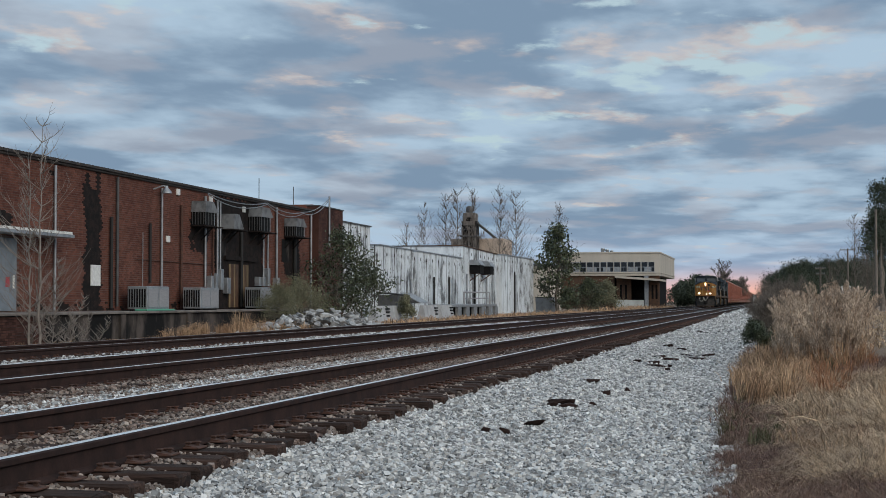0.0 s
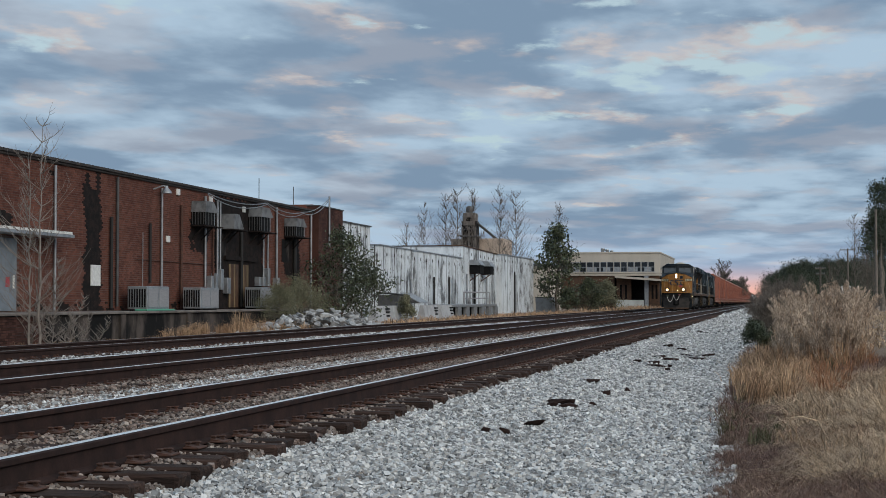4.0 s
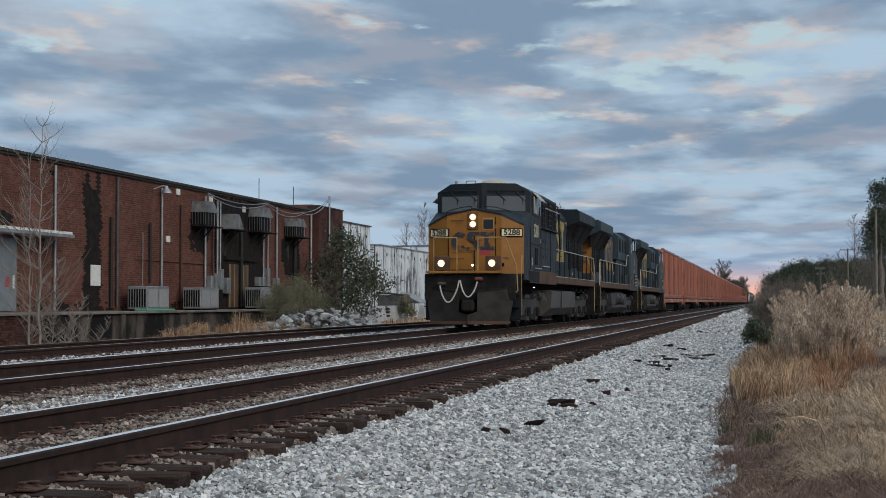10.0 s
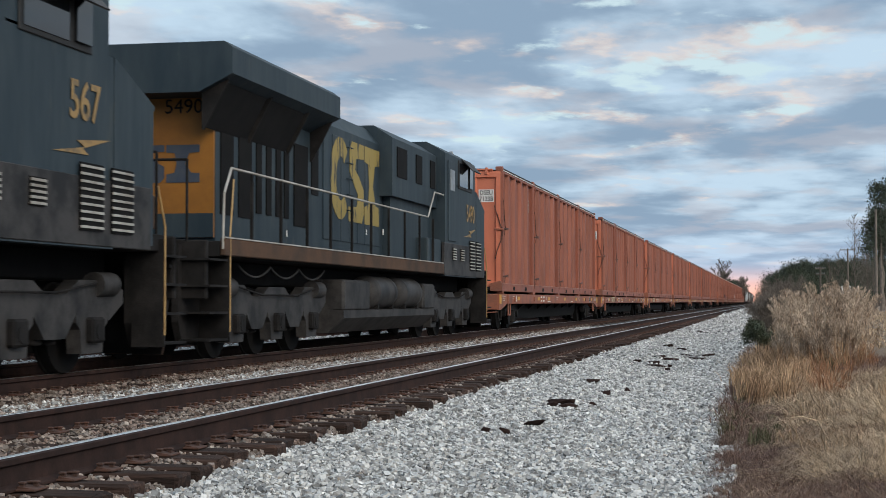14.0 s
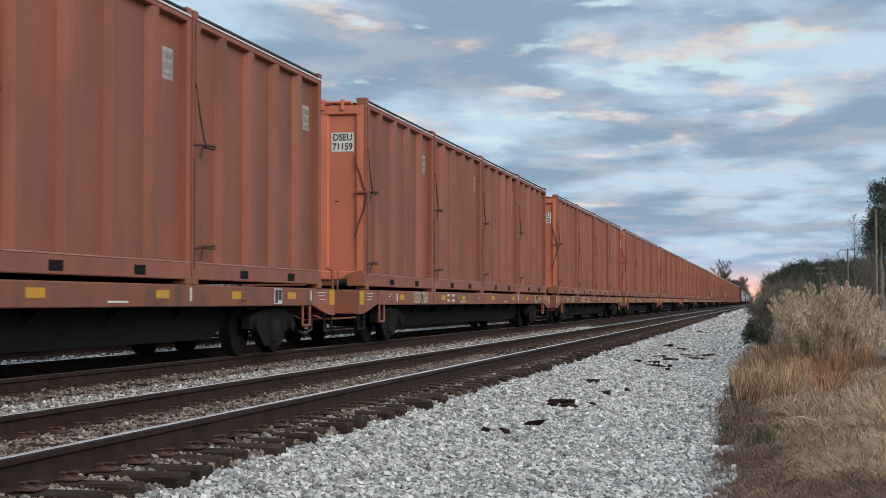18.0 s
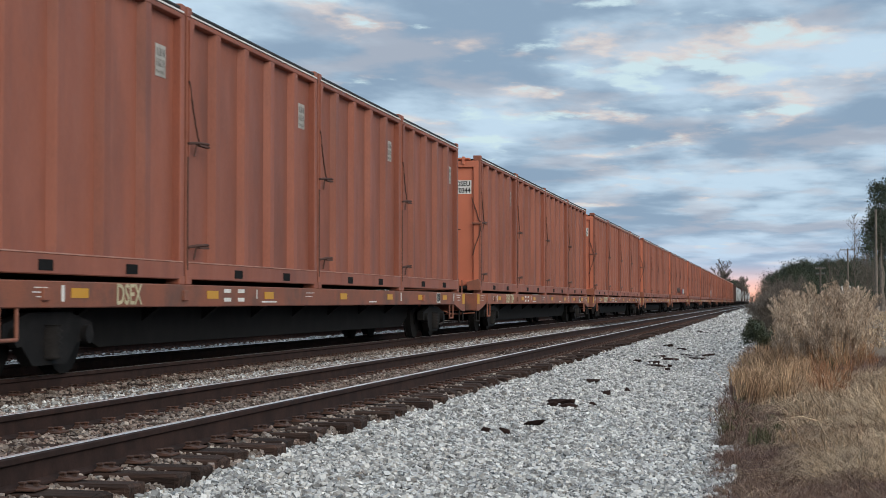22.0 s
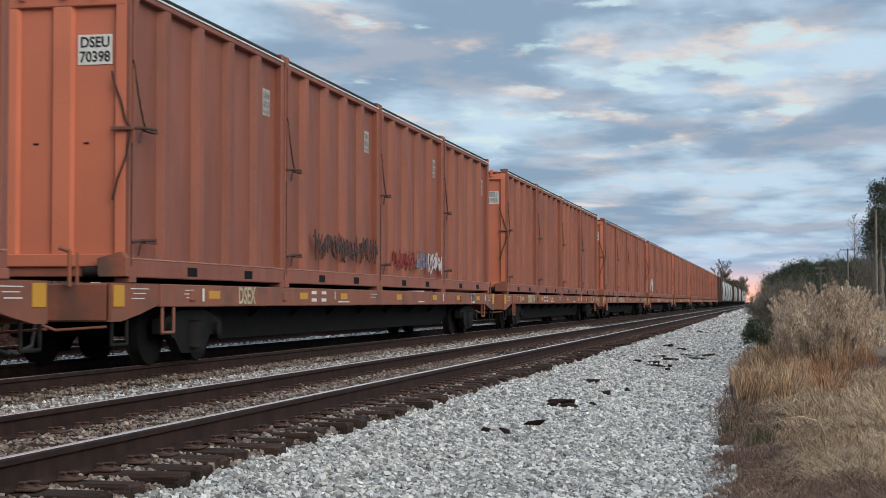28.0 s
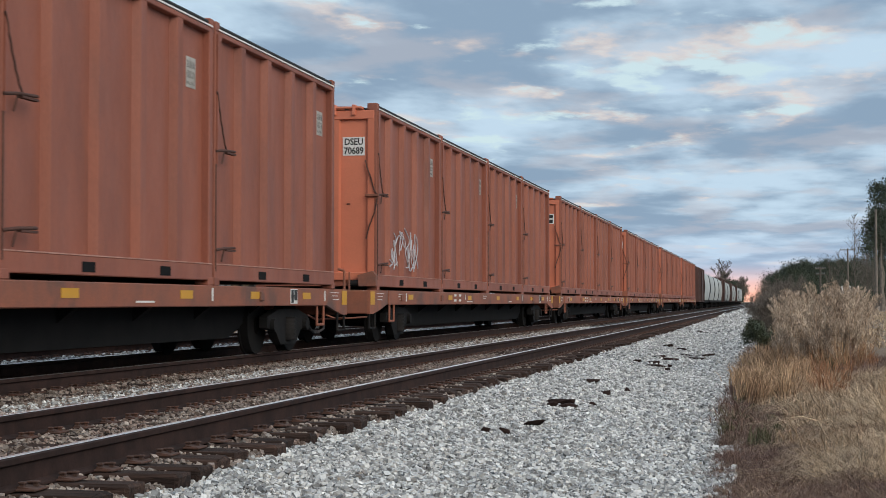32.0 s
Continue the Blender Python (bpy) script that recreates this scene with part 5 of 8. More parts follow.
leafy_tree((-19.5, 70.9, -0.22), 4.1, 2.9, 31, "dark green evergreen shrub beside the rock pile", LEAF, 0.085, 8, "evergreen_shrub", 0.05, spread=0.36)
leafy_tree((-19.0, 73.6, -0.22), 2.7, 2.9, 32, "dark green evergreen shrub beside the rock pile", LEAF, 0.085, 8, "evergreen_shrub", 0.05, spread=0.36)
leafy_tree((-20.0, 66.5, -0.1), 1.8, 2.8, 33, "fluffy olive-green shrub in front of the brick wall", SAGE, 0.032, 30, "olive_shrub", 0.05)
leafy_tree((-20.0, 63.2, -0.1), 1.5, 1.8, 34, "fluffy olive-green shrub in front of the brick wall", SAGE, 0.032, 30, "olive_shrub", 0.05)
leafy_tree((-23.6, 102.6, -0.25), 1.5, 1.2, 35, "small olive-brown shrub before the white shed", SAGE, 0.05, 24, "olive_shrub", 0.05)


def rock_pile():
    """Heap of big pale rocks between siding and platform."""
    rng = random.Random(8)
    heap = thing("rock_pile", "heap of pale grey riprap rocks beside the siding", "rock pile", (-18.7, 64.8, -0.24))
    kinds = []
    for _ in range(14):
        bm = bmesh.new()
        for _ in range(13):
            q = Vector((rng.gauss(0, 1), rng.gauss(0, 1), rng.gauss(0, 1))).normalized() * rng.uniform(0.7, 1.1)
            bm.verts.new((q.x, q.y * 1.2, q.z * 0.75))
        bmesh.ops.convex_hull(bm, input=bm.verts)
        bmesh.ops.delete(bm, geom=[q for q in bm.verts if not q.link_faces], context="VERTS")
        me = bpy.data.meshes.new("rock")
        bm.to_mesh(me)
        bm.free()
        me.materials.append(RIPRAP)
        kinds.append(me)
    for k in range(300):
        y = rng.uniform(-9.8, 9.8)
        x = rng.uniform(-1.3, 1.3)
        top = max(0.0, 1.0 - abs(x) / 1.45) * max(0.0, 1.0 - (abs(y) / 9.9) ** 1.7) * 1.05
        r = rng.uniform(0.11, 0.24)
        part("rock", rng.choice(kinds), None, heap, at=pose(x, y, max(0.05, top * rng.uniform(0.6, 1.0)), 0, 0, rng.uniform(0, 360)) @ Matrix.Diagonal((r, r, r, 1)))


rock_pile()

# trees behind the sheds
for k, (x, top) in enumerate(((-48.9, 11.5), (-47.4, 14.5), (-45.2, 15.6), (-41.7, 15.8), (-40.4, 16.2), (-37.4, 16.2), (-33.6, 15.4), (-28.4, 13.8))):
    sapling((x, 213 + 4 * (k % 3), -0.3), ((0.0, 0.0, top, 0.01 * (k % 3 - 1)),), 40 + k, "tall leafless tree with fine upswept branches behind the sheds", BARK, 0.40, "bare_tree", "tree", "bare trees behind the sheds", 5, (0.7, 1.4))
leafy_tree((-24.8, 188.0, -0.3), 9.6, 5.2, 60, "tall dark evergreen tree beside the tracks", LEAF, 0.22, 8, low=0.1, spread=0.36)
for k, (x, y, h, w) in enumerate(((-21.5, 192.0, 3.6, 3.4), (-19.8, 196.0, 3.4, 3.2), (-23.0, 184.0, 2.4, 2.4))):
    leafy_tree((x, y, -0.3), h, w, 64 + k, "rounded brown-green shrub at the trackside", SAGE if k % 2 else LEAF, 0.11, 11, "trackside_shrub", 0.05, group="shrubs beyond the sheds")
for k, (x, y, h, w) in enumerate(((-19.0, 420, 6.5, 8.0), (-23, 440, 5.2, 7), (-16.5, 470, 5.0, 8.0), (-14.5, 560, 7.0, 10.0), (-17, 345, 4.2, 6.0), (-14, 700, 8, 12))):
    leafy_tree((x, y, -0.3), h, w, 80 + k, "dark rounded tree far along the line", PINE_LEAF, 0.30, 22, "far_tree", 0.05, group="far trees along the line")
for k, (x, y, h) in enumerate(((-11.5, 455, 9.5), (-14.0, 450, 8.0), (-8.8, 470, 7.0))):
    bare_tree((x, y, -0.3), h, 95 + k, "leafless tree far along the line", BARK, 3, 0.14, (2, 3), group="far trees along the line", thin=0.035)

# right-hand woods: evergreens, bare trees, pines
for k, (x, y, h, w) in enumerate(((3.6, 260, 5.6, 8.0), (6.0, 275, 6.6, 8.0), (9.4, 285, 7.0, 8.5), (12.5, 290, 7.0, 8.0), (2.0, 330, 5.0, 8.0), (16.0, 300, 7.5, 8), (20, 310, 8, 9))):
    leafy_tree((x, y, 0.05), h, w, 110 + k, "dense dark evergreen at the wood's edge", PINE_LEAF, 0.11, 70, "evergreen_tree", 0.03, group="evergreens at the wood's edge")
for k, (x, y, h) in enumerate(((11.2, 190, 9.8), (12.4, 198, 10.4), (10.1, 196, 10.9), (8.4, 230, 7.2), (13.5, 230, 9.5), (9.9, 236, 8.0))):
    sapling((x, y, 0.05), ((0.0, 0.0, h, 0.0),), 130 + k, "leafless grey-brown tree at the wood's edge", BARK, 0.36, "bare_tree", "tree", "bare trees at the wood's edge", 4, (0.5, 1.1))


def pine(at, height, seed, label):
    rng = random.Random(seed)
    t = thing("pine_tree", label, "tree", at, "pines")
    segs, pts = {}, []
    p = Vector((0, 0, -0.1))
    n = 10
    for k in range(n):
        q = Vector((rng.uniform(-0.1, 0.1), rng.uniform(-0.1, 0.1), height * (k + 1) / n))
        segs.setdefault(3, []).append((tuple(p), tuple(q), 0.22 * (1 - 0.8 * k / n), 0.22 * (1 - 0.8 * (k + 1) / n)))
        if k >= 4:
            for _ in range(5):
                a = rng.uniform(0, 6.28)
                tips = []
                grow(rng, q, (math.cos(a), math.sin(a), 0.25), (n - k + 2) * 0.21, 0.05, 1, segs, tips, 0.2, 0.05, (1, 2))
                pts += [tuple(tp[0]) for tp in tips]
        p = q
    for level, rows in sorted(segs.items(), reverse=True):
        V, F = tube_arrays(rows, 6 if level == 3 else 3)
        part("trunk" if level == 3 else "branch_growth", mesh_from_arrays("branches", V, F, BARK), None, t, kind="" if level == 3 else "stuff")
    part("crown", leaf_cloud(pts, np.random.default_rng(seed), 34, 0.34, 0.12, PINE_LEAF), None, t)


pine((11.6, 172.0, 0.05), 12.6, 150, "tall dark pine with ragged crown beside a pole")
pine((13.4, 178.0, 0.05), 13.8, 151, "tall dark pine with ragged crown beside a pole")
pine((12.6, 185.0, 0.05), 10.5, 152, "tall dark pine with ragged crown beside a pole")


def far_woods():
    """A belt of far leafless woodland: countless thin stems and twigs."""
    rng = np.random.default_rng(17)
    rows = []
    for _ in range(2600):
        x = rng.uniform(3.0, 75.0)
        y = 330 + rng.uniform(0, 120)
        h = rng.uniform(4.5, 9.0) * (0.55 + 0.45 * min(1.0, (x - 2) / 14))
        base = np.array([x, y, 0.0])
        lean = rng.normal(size=2) * 0.06
        top = base + np.array([lean[0] * h, lean[1] * h, h])
        rows.append((base, top, 0.10, 0.02))
        for _ in range(7):
            f = rng.uniform(0.3, 0.95)
            s = base + (top - base) * f
            e = s + np.array([rng.normal() * 0.9, rng.normal() * 0.9, rng.uniform(0.4, 1.6)])
            rows.append((s, e, 0.05, 0.015))
    V, F = tube_arrays(rows, 3)
    ob = part("far_woodland", mesh_from_arrays("far_woodland", V, F, FAR_WOOD), None)
    tagged(ob, "hazy brown leafless woodland behind the field", "woodland", kind="stuff")


far_woods()


# ---- grass ----
def blades(regions, seed, mat, name, label):
    """Grass as bent blades. regions: function of y giving x0 and x1, y0, y1, count, height, width, lean."""
    rng = np.random.default_rng(seed)
    Vs, Fs, base = [], [], 0
    for x_of, y0, y1, n, h, w, lean in regions:
        y = rng.uniform(y0, y1, n)
        x0, x1 = x_of(y)
        x = x0 + (x1 - x0) * rng.random(n)
        # tufts
        c = np.floor(x * 3.1) * 12.9898 + np.floor(y * 2.3) * 78.233
        tuft = np.abs(np.sin(c) * 43758.5453) % 1.0
        t_ = x / y
        low = np.interp(t_, [-0.03, 0.008, 0.018, 0.05, 0.062, 0.2], [0.6, 0.75, 1.0, 1.0, 0.45, 0.35]) if h > 0.25 and y0 < 100 and x.mean() > -5 else 1.0
        drift = 0.5 + 0.5 * np.sin(x * 2.3 + 1.7 * np.sin(y * 0.35)) * np.sin(y * 0.31 + 0.9 * x)
        H = h * low * (0.35 + 1.05 * drift) * (0.45 + 0.75 * tuft) * rng.uniform(0.6, 1.25, n)
        z = np.interp(x, [-1.6, -0.4, 1.0, 6.0, 60], [-0.27, -0.30, -0.22, 0.05, 0.1]) - 0.02
        a = rng.uniform(0, 2 * np.pi, n)
        dx, dy = np.cos(a), np.sin(a)
        lx, ly = rng.normal(0, lean, n) * H, rng.normal(0, lean, n) * H
        P0 = np.stack([x, y, z], 1)
        P1 = np.stack([x + lx * 0.35, y + ly * 0.35, z + H * 0.6], 1)
        P2 = np.stack([x + lx, y + ly, z + H * (1 - 0.25 * np.hypot(lx, ly) / (H + 1e-6))], 1)
        W = np.stack([dx, dy, np.zeros(n)], 1) * (w * rng.uniform(0.6, 1.4, n))[:, None]
        V = np.stack([P0 - W, P0 + W, P1 - W * 0.8, P1 + W * 0.8, P2 - W * 0.25, P2 + W * 0.25], 1)
        F = np.array([[0, 1, 3, 2], [2, 3, 5, 4]])[None] + (np.arange(n) * 6)[:, None, None]
        Vs.append(V.reshape(-1, 3))
        Fs.append(F.reshape(-1, 4) + base)
        base += n * 6
    ob = part(name, mesh_from_arrays(name, np.concatenate(Vs), np.concatenate(Fs), mat), None)
    return tagged(ob, label, "grass", kind="stuff")


def tussocks(groups, seed, mat, name, label):
    """Grass in tussocks: blades that rise from a root and arch over. groups: count, x0, x1 as functions of y, y0, y1, height, reach, droop, blades, width, wind."""
    rng = np.random.default_rng(seed)
    Vs, Fs, base = [], [], 0
    for count, x0, x1, y0, y1, height, reach, droop, per, width, wind in groups:
        cy = y0 + (y1 - y0) * rng.random(count)
        cx = x0(cy) + (x1(cy) - x0(cy)) * rng.random(count)
        tall = height * rng.uniform(0.55, 1.2, count)
        lie = rng.normal(0, 0.5, (count, 2)) + np.array(wind)
        idx = np.repeat(np.arange(count), per)
        n = len(idx)
        R = reach * rng.uniform(0.5, 1.2, count)[idx]
        root = rng.normal(0, 0.28, (n, 2)) * R[:, None]
        az = rng.uniform(0, 2 * np.pi, n)
        out = (np.stack([np.cos(az), np.sin(az)], 1) * rng.uniform(0.1, 1.0, n)[:, None] + lie[idx] * 0.7) * R[:, None]
        H = tall[idx] * rng.uniform(0.5, 1.15, n)
        dr = droop * rng.uniform(0.5, 1.4, n)
        bx, by = cx[idx] + root[:, 0], cy[idx] + root[:, 1]
        bz = np.interp(bx, [g[0] for g in GROUND_LINE], [g[1] for g in GROUND_LINE]) - 0.02
        wa = rng.uniform(0, np.pi, n)
        W = np.stack([np.cos(wa), np.sin(wa), np.zeros(n)], 1) * (width * rng.uniform(0.6, 1.4, n))[:, None]
        rows = []
        for q in (0.0, 0.35, 0.7, 1.0):
            P = np.stack([bx + out[:, 0] * q ** 1.7, by + out[:, 1] * q ** 1.7, bz + H * (q * (1 + 0.45 * dr) - dr * q ** 3)], 1)
            P[:, 2] = np.maximum(P[:, 2], bz + 0.01)
            w = W * (1 - 0.75 * q)
            rows += [P - w, P + w]
        V = np.stack(rows, 1)
        F = np.array([[0, 1, 3, 2], [2, 3, 5, 4], [4, 5, 7, 6]])[None] + (np.arange(n) * 8)[:, None, None]
        Vs.append(V.reshape(-1, 3))
        Fs.append(F.reshape(-1, 4) + base)
        base += n * 8
    ob = part(name, mesh_from_arrays(name, np.concatenate(Vs), np.concatenate(Fs), mat), None)
    return tagged(ob, label, "grass", kind="stuff")


RUST_GRASS = material("rusty_orange_grass", (0.28, 0.135, 0.075), 0.85, second=(0.36, 0.215, 0.125), scale=1.4, by_island=0.4, spec=0.2)
GREEN_GRASS = material("dull_green_undergrowth", (0.085, 0.085, 0.048), 0.85, second=(0.12, 0.10, 0.06), scale=2, by_island=0.4, spec=0.2)
slope = lambda m, c=0.0: (lambda y: m * y + c)
verge = lambda y: (-0.40 + 0 * y, 0.085 * y + 0.7)
blades([(verge, 7.2, 18, 30000, 0.11, 0.0030, 1.1), (verge, 16, 34, 26000, 0.17, 0.0045, 1.0), (lambda y: (-0.6 + 0 * y, 0.15 + 0 * y), 17, 62, 9000, 0.2, 0.005, 0.9)], 1, WEED, "dead_weeds",
       "matted dark brown dead weeds on the verge")
tussocks([(420, slope(0, -0.42), slope(0.026), 8.6, 24, 0.17, 0.22, 0.9, 90, 0.0022, (0.0, 0.0)), (90, slope(0, -0.5), slope(0.06), 22, 34, 0.34, 0.25, 0.7, 90, 0.0035, (0.0, 0.0)), (110, slope(0.022), slope(0.075), 8.6, 13, 0.17, 0.22, 0.9, 90, 0.0024, (0.0, 0.0)), (60, slope(0.022), slope(0.075), 13, 22, 0.22, 0.22, 0.9, 80, 0.003, (0.0, 0.0))], 31, WEED,
         "weed_tussocks", "low dark reddish-brown tangle of dead weeds")
tussocks([(46, slope(0.026), slope(0.085), 11.0, 15.5, 0.27, 0.42, 1.0, 150, 0.0026, (-0.9, -0.6)), (95, slope(0.018), slope(0.085), 14.5, 26, 0.36, 0.40, 0.9, 100, 0.0040, (-0.5, -0.4)), (26, slope(0.0, -0.3), slope(0.02), 9.5, 18, 0.16, 0.3, 0.8, 30, 0.0022, (0.3, 0.0)), (14, slope(0.045), slope(0.08), 9.0, 11.5, 0.16, 0.4, 0.6, 16, 0.0028, (-0.8, 0.2))], 32, STRAW,
         "straw_tussocks", "bleached straw grass lying over in tangled swathes")
tussocks([(95, slope(0, -0.48), slope(0.026), 19, 36, 0.52, 0.30, 0.5, 75, 0.0054, (0.0, 0.0)), (70, slope(0.005), slope(0.052), 27, 46, 0.68, 0.34, 0.45, 75, 0.0066, (0.0, 0.0)), (60, slope(0.004), slope(0.050), 46, 80, 0.70, 0.5, 0.4, 80, 0.011, (0.0, 0.0)), (34, slope(0.01), slope(0.07), 13, 21, 0.28, 0.28, 0.8, 60, 0.0038, (0.0, 0.0))], 33, DRY,
         "broom_grass", "tall dry golden-brown broom grass on the verge")
tussocks([(34, slope(0.020), slope(0.060), 20, 34, 0.50, 0.26, 0.4, 70, 0.0052, (0.1, 0.0))], 34, RUST_GRASS, "rusty_grass", "upright rust-orange broom grass in small stands")
tussocks([(30, slope(0, -0.45), slope(0.012), 14, 30, 0.30, 0.22, 0.6, 60, 0.005, (0.0, 0.0)), (24, slope(0.0, 0.0), slope(0.05), 24, 34, 0.42, 0.3, 0.6, 60, 0.006, (0.0, 0.0))], 35, GREEN_GRASS, "green_undergrowth", "dull green undergrowth among dead weeds")
blades([(lambda y: (1.0 + 0 * y, 0.085 * y + 2), 40, 150, 14000, 0.16, 0.02, 0.6)], 3, STRAW, "mown_field", "short bleached grass of the field")
tussocks([(46, slope(0, -19.6), slope(0, -18.2), 47, 62, 0.62, 0.45, 0.6, 90, 0.006, (0.0, 0.0)), (12, slope(0, -19.6), slope(0, -18.6), 55, 59, 0.95, 0.5, 0.45, 90, 0.006, (0.0, 0.0)), (30, slope(0, -19.8), slope(0, -17.4), 36, 48, 0.28, 0.35, 0.7, 60, 0.006, (0.0, 0.0))], 41, DRY, "platform_grass", "dry golden grass tufts at the platform foot")
blades([(lambda y: (-23.5 + 0 * y, -17.5 + 0 * y), 84, 190, 6000, 0.35, 0.02, 0.4), (lambda y: (-24 + 0 * y, -17.0 + 0 * y), 200, 300, 5000, 0.6, 0.04, 0.4)], 4, DRY,
       "siding_grass", "dry tan grass tufts along the siding")


def plumes():
    """Clumps of tall stalks with feathery seed heads."""
    rng = np.random.default_rng(5)
    pts, rows = [], []
    for n in range(84):
        # the tallest stand towards the field
        y0 = rng.uniform(28, 40) if n < 16 else rng.uniform(27, 50)
        x0 = (rng.uniform(0.040, 0.054) if n < 16 else rng.uniform(0.010, 0.046)) * y0
        tall = rng.uniform(1.2, 1.5) if n < 16 else rng.uniform(0.7, 1.48)
        lean = rng.normal(0, 0.10, 2)
        for _ in range(17):
            a, o = rng.uniform(0, 6.28), rng.uniform(0.0, 1.0)
            x, y = x0 + rng.normal() * 0.08, y0 + rng.normal() * 0.12
            h = tall * rng.uniform(0.6, 1.1)
            lx, ly = math.cos(a) * o * 0.30 * tall + lean[0], math.sin(a) * o * 0.30 * tall + lean[1]
            mid = (x + lx * 0.45, y + ly * 0.45, -0.25 + h * 0.62)
            top = (x + lx, y + ly, -0.25 + h)
            rows.append(((x, y, -0.25), mid, 0.004, 0.003))
            rows.append((mid, top, 0.003, 0.002))
            for k in range(8):
                g = 0.05 * k
                pts.append((top[0] + lx * (0.3 - g * 1.6), top[1] + ly * (0.3 - g * 1.6), top[2] + 0.02 - 0.8 * g * (0.7 + 0.3 * k / 7)))
    me = leaf_cloud(pts, rng, 6, 0.024, 0.046, PLUME, "plumes", 1.6)
    tagged(part("grass_plumes", me, None), "fluffy tan seed heads of tall dry grass", "grass", kind="stuff")
    V, F = tube_arrays(rows, 3)
    tagged(part("grass_stalks", mesh_from_arrays("grass_stalks", V, F, DRY), None), "clumped dry stalks of tall broom grass", "grass", kind="stuff")


plumes()
leafy_tree((-0.35, 43.0, ground_height(-0.35)), 0.62, 0.9, 170, "low dark green bush at the ballast edge", LEAF, 0.028, 26, "verge_bush", 0.02)
for k, (x, y, h) in enumerate(((-0.1, 48.0, 1.25), (0.3, 53.0, 1.5), (-0.15, 58.0, 1.4), (0.6, 62.0, 1.7), (1.0, 68.0, 1.8), (0.1, 66.0, 1.5))):
    bare_tree((x, y, ground_height(x)), h, 170 + k, "low leafless grey-brown bush at the ballast edge", BARK, 3, 0.012, (2, 3), trunks=5, group="bare bushes at the ballast edge", thin=0.003)
for k, (x, y, h) in enumerate(((1.1, 22.5, 0.95), (2.2, 36.0, 1.5), (3.1, 44.0, 1.6), (0.8, 30.0, 1.2), (3.6, 50.0, 1.7), (1.6, 40.0, 1.3), (2.6, 58.0, 1.6))):
    bare_tree((x, y, ground_height(x)), h * 0.85, 180 + k, "dead brown weed stalk with brittle side twigs", WEED, 2, 0.008, (1, 3), group="dead weed stalks")
arch = Shape().tube([(0.30, 12.9, -0.26), (0.20, 12.7, 0.0), (0.14, 12.6, 0.115), (0.24, 12.6, 0.13), (0.36, 12.6, 0.10), (0.41, 12.6, 0.0), (0.42, 12.6, -0.22)], 0.005, 5)
tagged(part("bent_stalk", arch, STRAW), "pale dead stalk bent into an arch", "stalk")


# ---- poles and house beyond the field ----
def utility_pole(x, y, top, arms, label):
    p = thing("utility_pole", label, "utility pole", (x, y, 0.0), "utility poles")
    part("pole", Shape().cyl((0, 0, -0.05), (0, 0, top), 0.16, 10, 0.11), BARK, p)
    for z, w in arms:
        a = part("crossarm", Shape().box(-w, w, -0.06, 0.06, z - 0.06, z + 0.06, 0.01), BARK, p)
        for k in (-0.9, -0.45, 0.45, 0.9):
            part("insulator", Shape().lathe((w * k, 0, z + 0.06), (0, 0, 1), [(0.03, 0), (0.05, 0.08), (0.05, 0.14), (0.02, 0.2)], 8), GALV, a)


utility_pole(10.6, 165.0, 10.3, (), "tall bare wooden utility pole beside a pine")
utility_pole(10.9, 230.0, 8.5, ((8.3, 1.05),), "grey wooden utility pole with one crossarm")
utility_pole(7.2, 232.0, 6.0, ((5.7, 0.7), (4.9, 0.6)), "grey wooden utility pole with two short crossarms")
house = thing("white_house", "low white house with vents on flat roof, half-hidden by grass", "house")
part("wall", Shape().box(6.6, 9.3, 168.0, 176.0, 0.0, 1.9), WHITE_PAINT, house)
part("roof", Shape().prism([(6.4, 1.9), (9.5, 1.9), (9.5, 2.0), (8.0, 2.2), (6.4, 2.0)], "y", 167.7, 176.3), GALV, house)
for x in (7.4, 8.2, 9.0):
    part("vent_pipe", Shape().cyl((x, 169, 2.0), (x, 169, 2.65), 0.08, 8), WHITE_PAINT, house)
part("window", Shape().box(7.2, 8.0, 167.95, 168.0, 1.1, 1.7), GLASS_DARK, house)
# ---- the train ----
SPEED, TRAIN_X = 18.19, TRACK_2
RAIL_TOP = 0.1825
movers = []


def rolling(ob, y_at_zero, turned=False, z=0.0):
    """Remember a thing that rolls with the train: its place along the line at the start."""
    movers.append((ob, y_at_zero, turned, z))
    return ob


def wheelset_parts(truck, y, r, gauge=0.75, axle=True):
    """Two wheels with flange and hub, and their axle, on a bogie."""
    z = RAIL_TOP + r
    for s in (-1, 1):
        w = Shape()
        w.cyl((s * (gauge - 0.055), y, z), (s * (gauge + 0.075), y, z), r, 24)
        w.cyl((s * (gauge - 0.085), y, z), (s * (gauge - 0.055), y, z), r + 0.028, 24)
        w.cyl((s * (gauge + 0.07), y, z), (s * (gauge + 0.11), y, z), r * 0.32, 12)
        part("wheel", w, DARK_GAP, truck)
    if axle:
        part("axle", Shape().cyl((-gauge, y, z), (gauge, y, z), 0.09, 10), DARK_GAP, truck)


def band(shape, axis, lo, hi, cx, cz, r0, r1, a0, a1, n=12, sx=1.0, sz=1.0):
    """A thick piece of a ring made of quads."""
    for k in range(n):
        b0, b1 = radians(a0 + (a1 - a0) * k / n), radians(a0 + (a1 - a0) * (k + 1) / n)
        shape.prism([(cx + sx * r0 * math.cos(b0), cz + sz * r0 * math.sin(b0)), (cx + sx * r1 * math.cos(b0), cz + sz * r1 * math.sin(b0)),
                     (cx + sx * r1 * math.cos(b1), cz + sz * r1 * math.sin(b1)), (cx + sx * r0 * math.cos(b1), cz + sz * r0 * math.sin(b1))], axis, lo, hi)


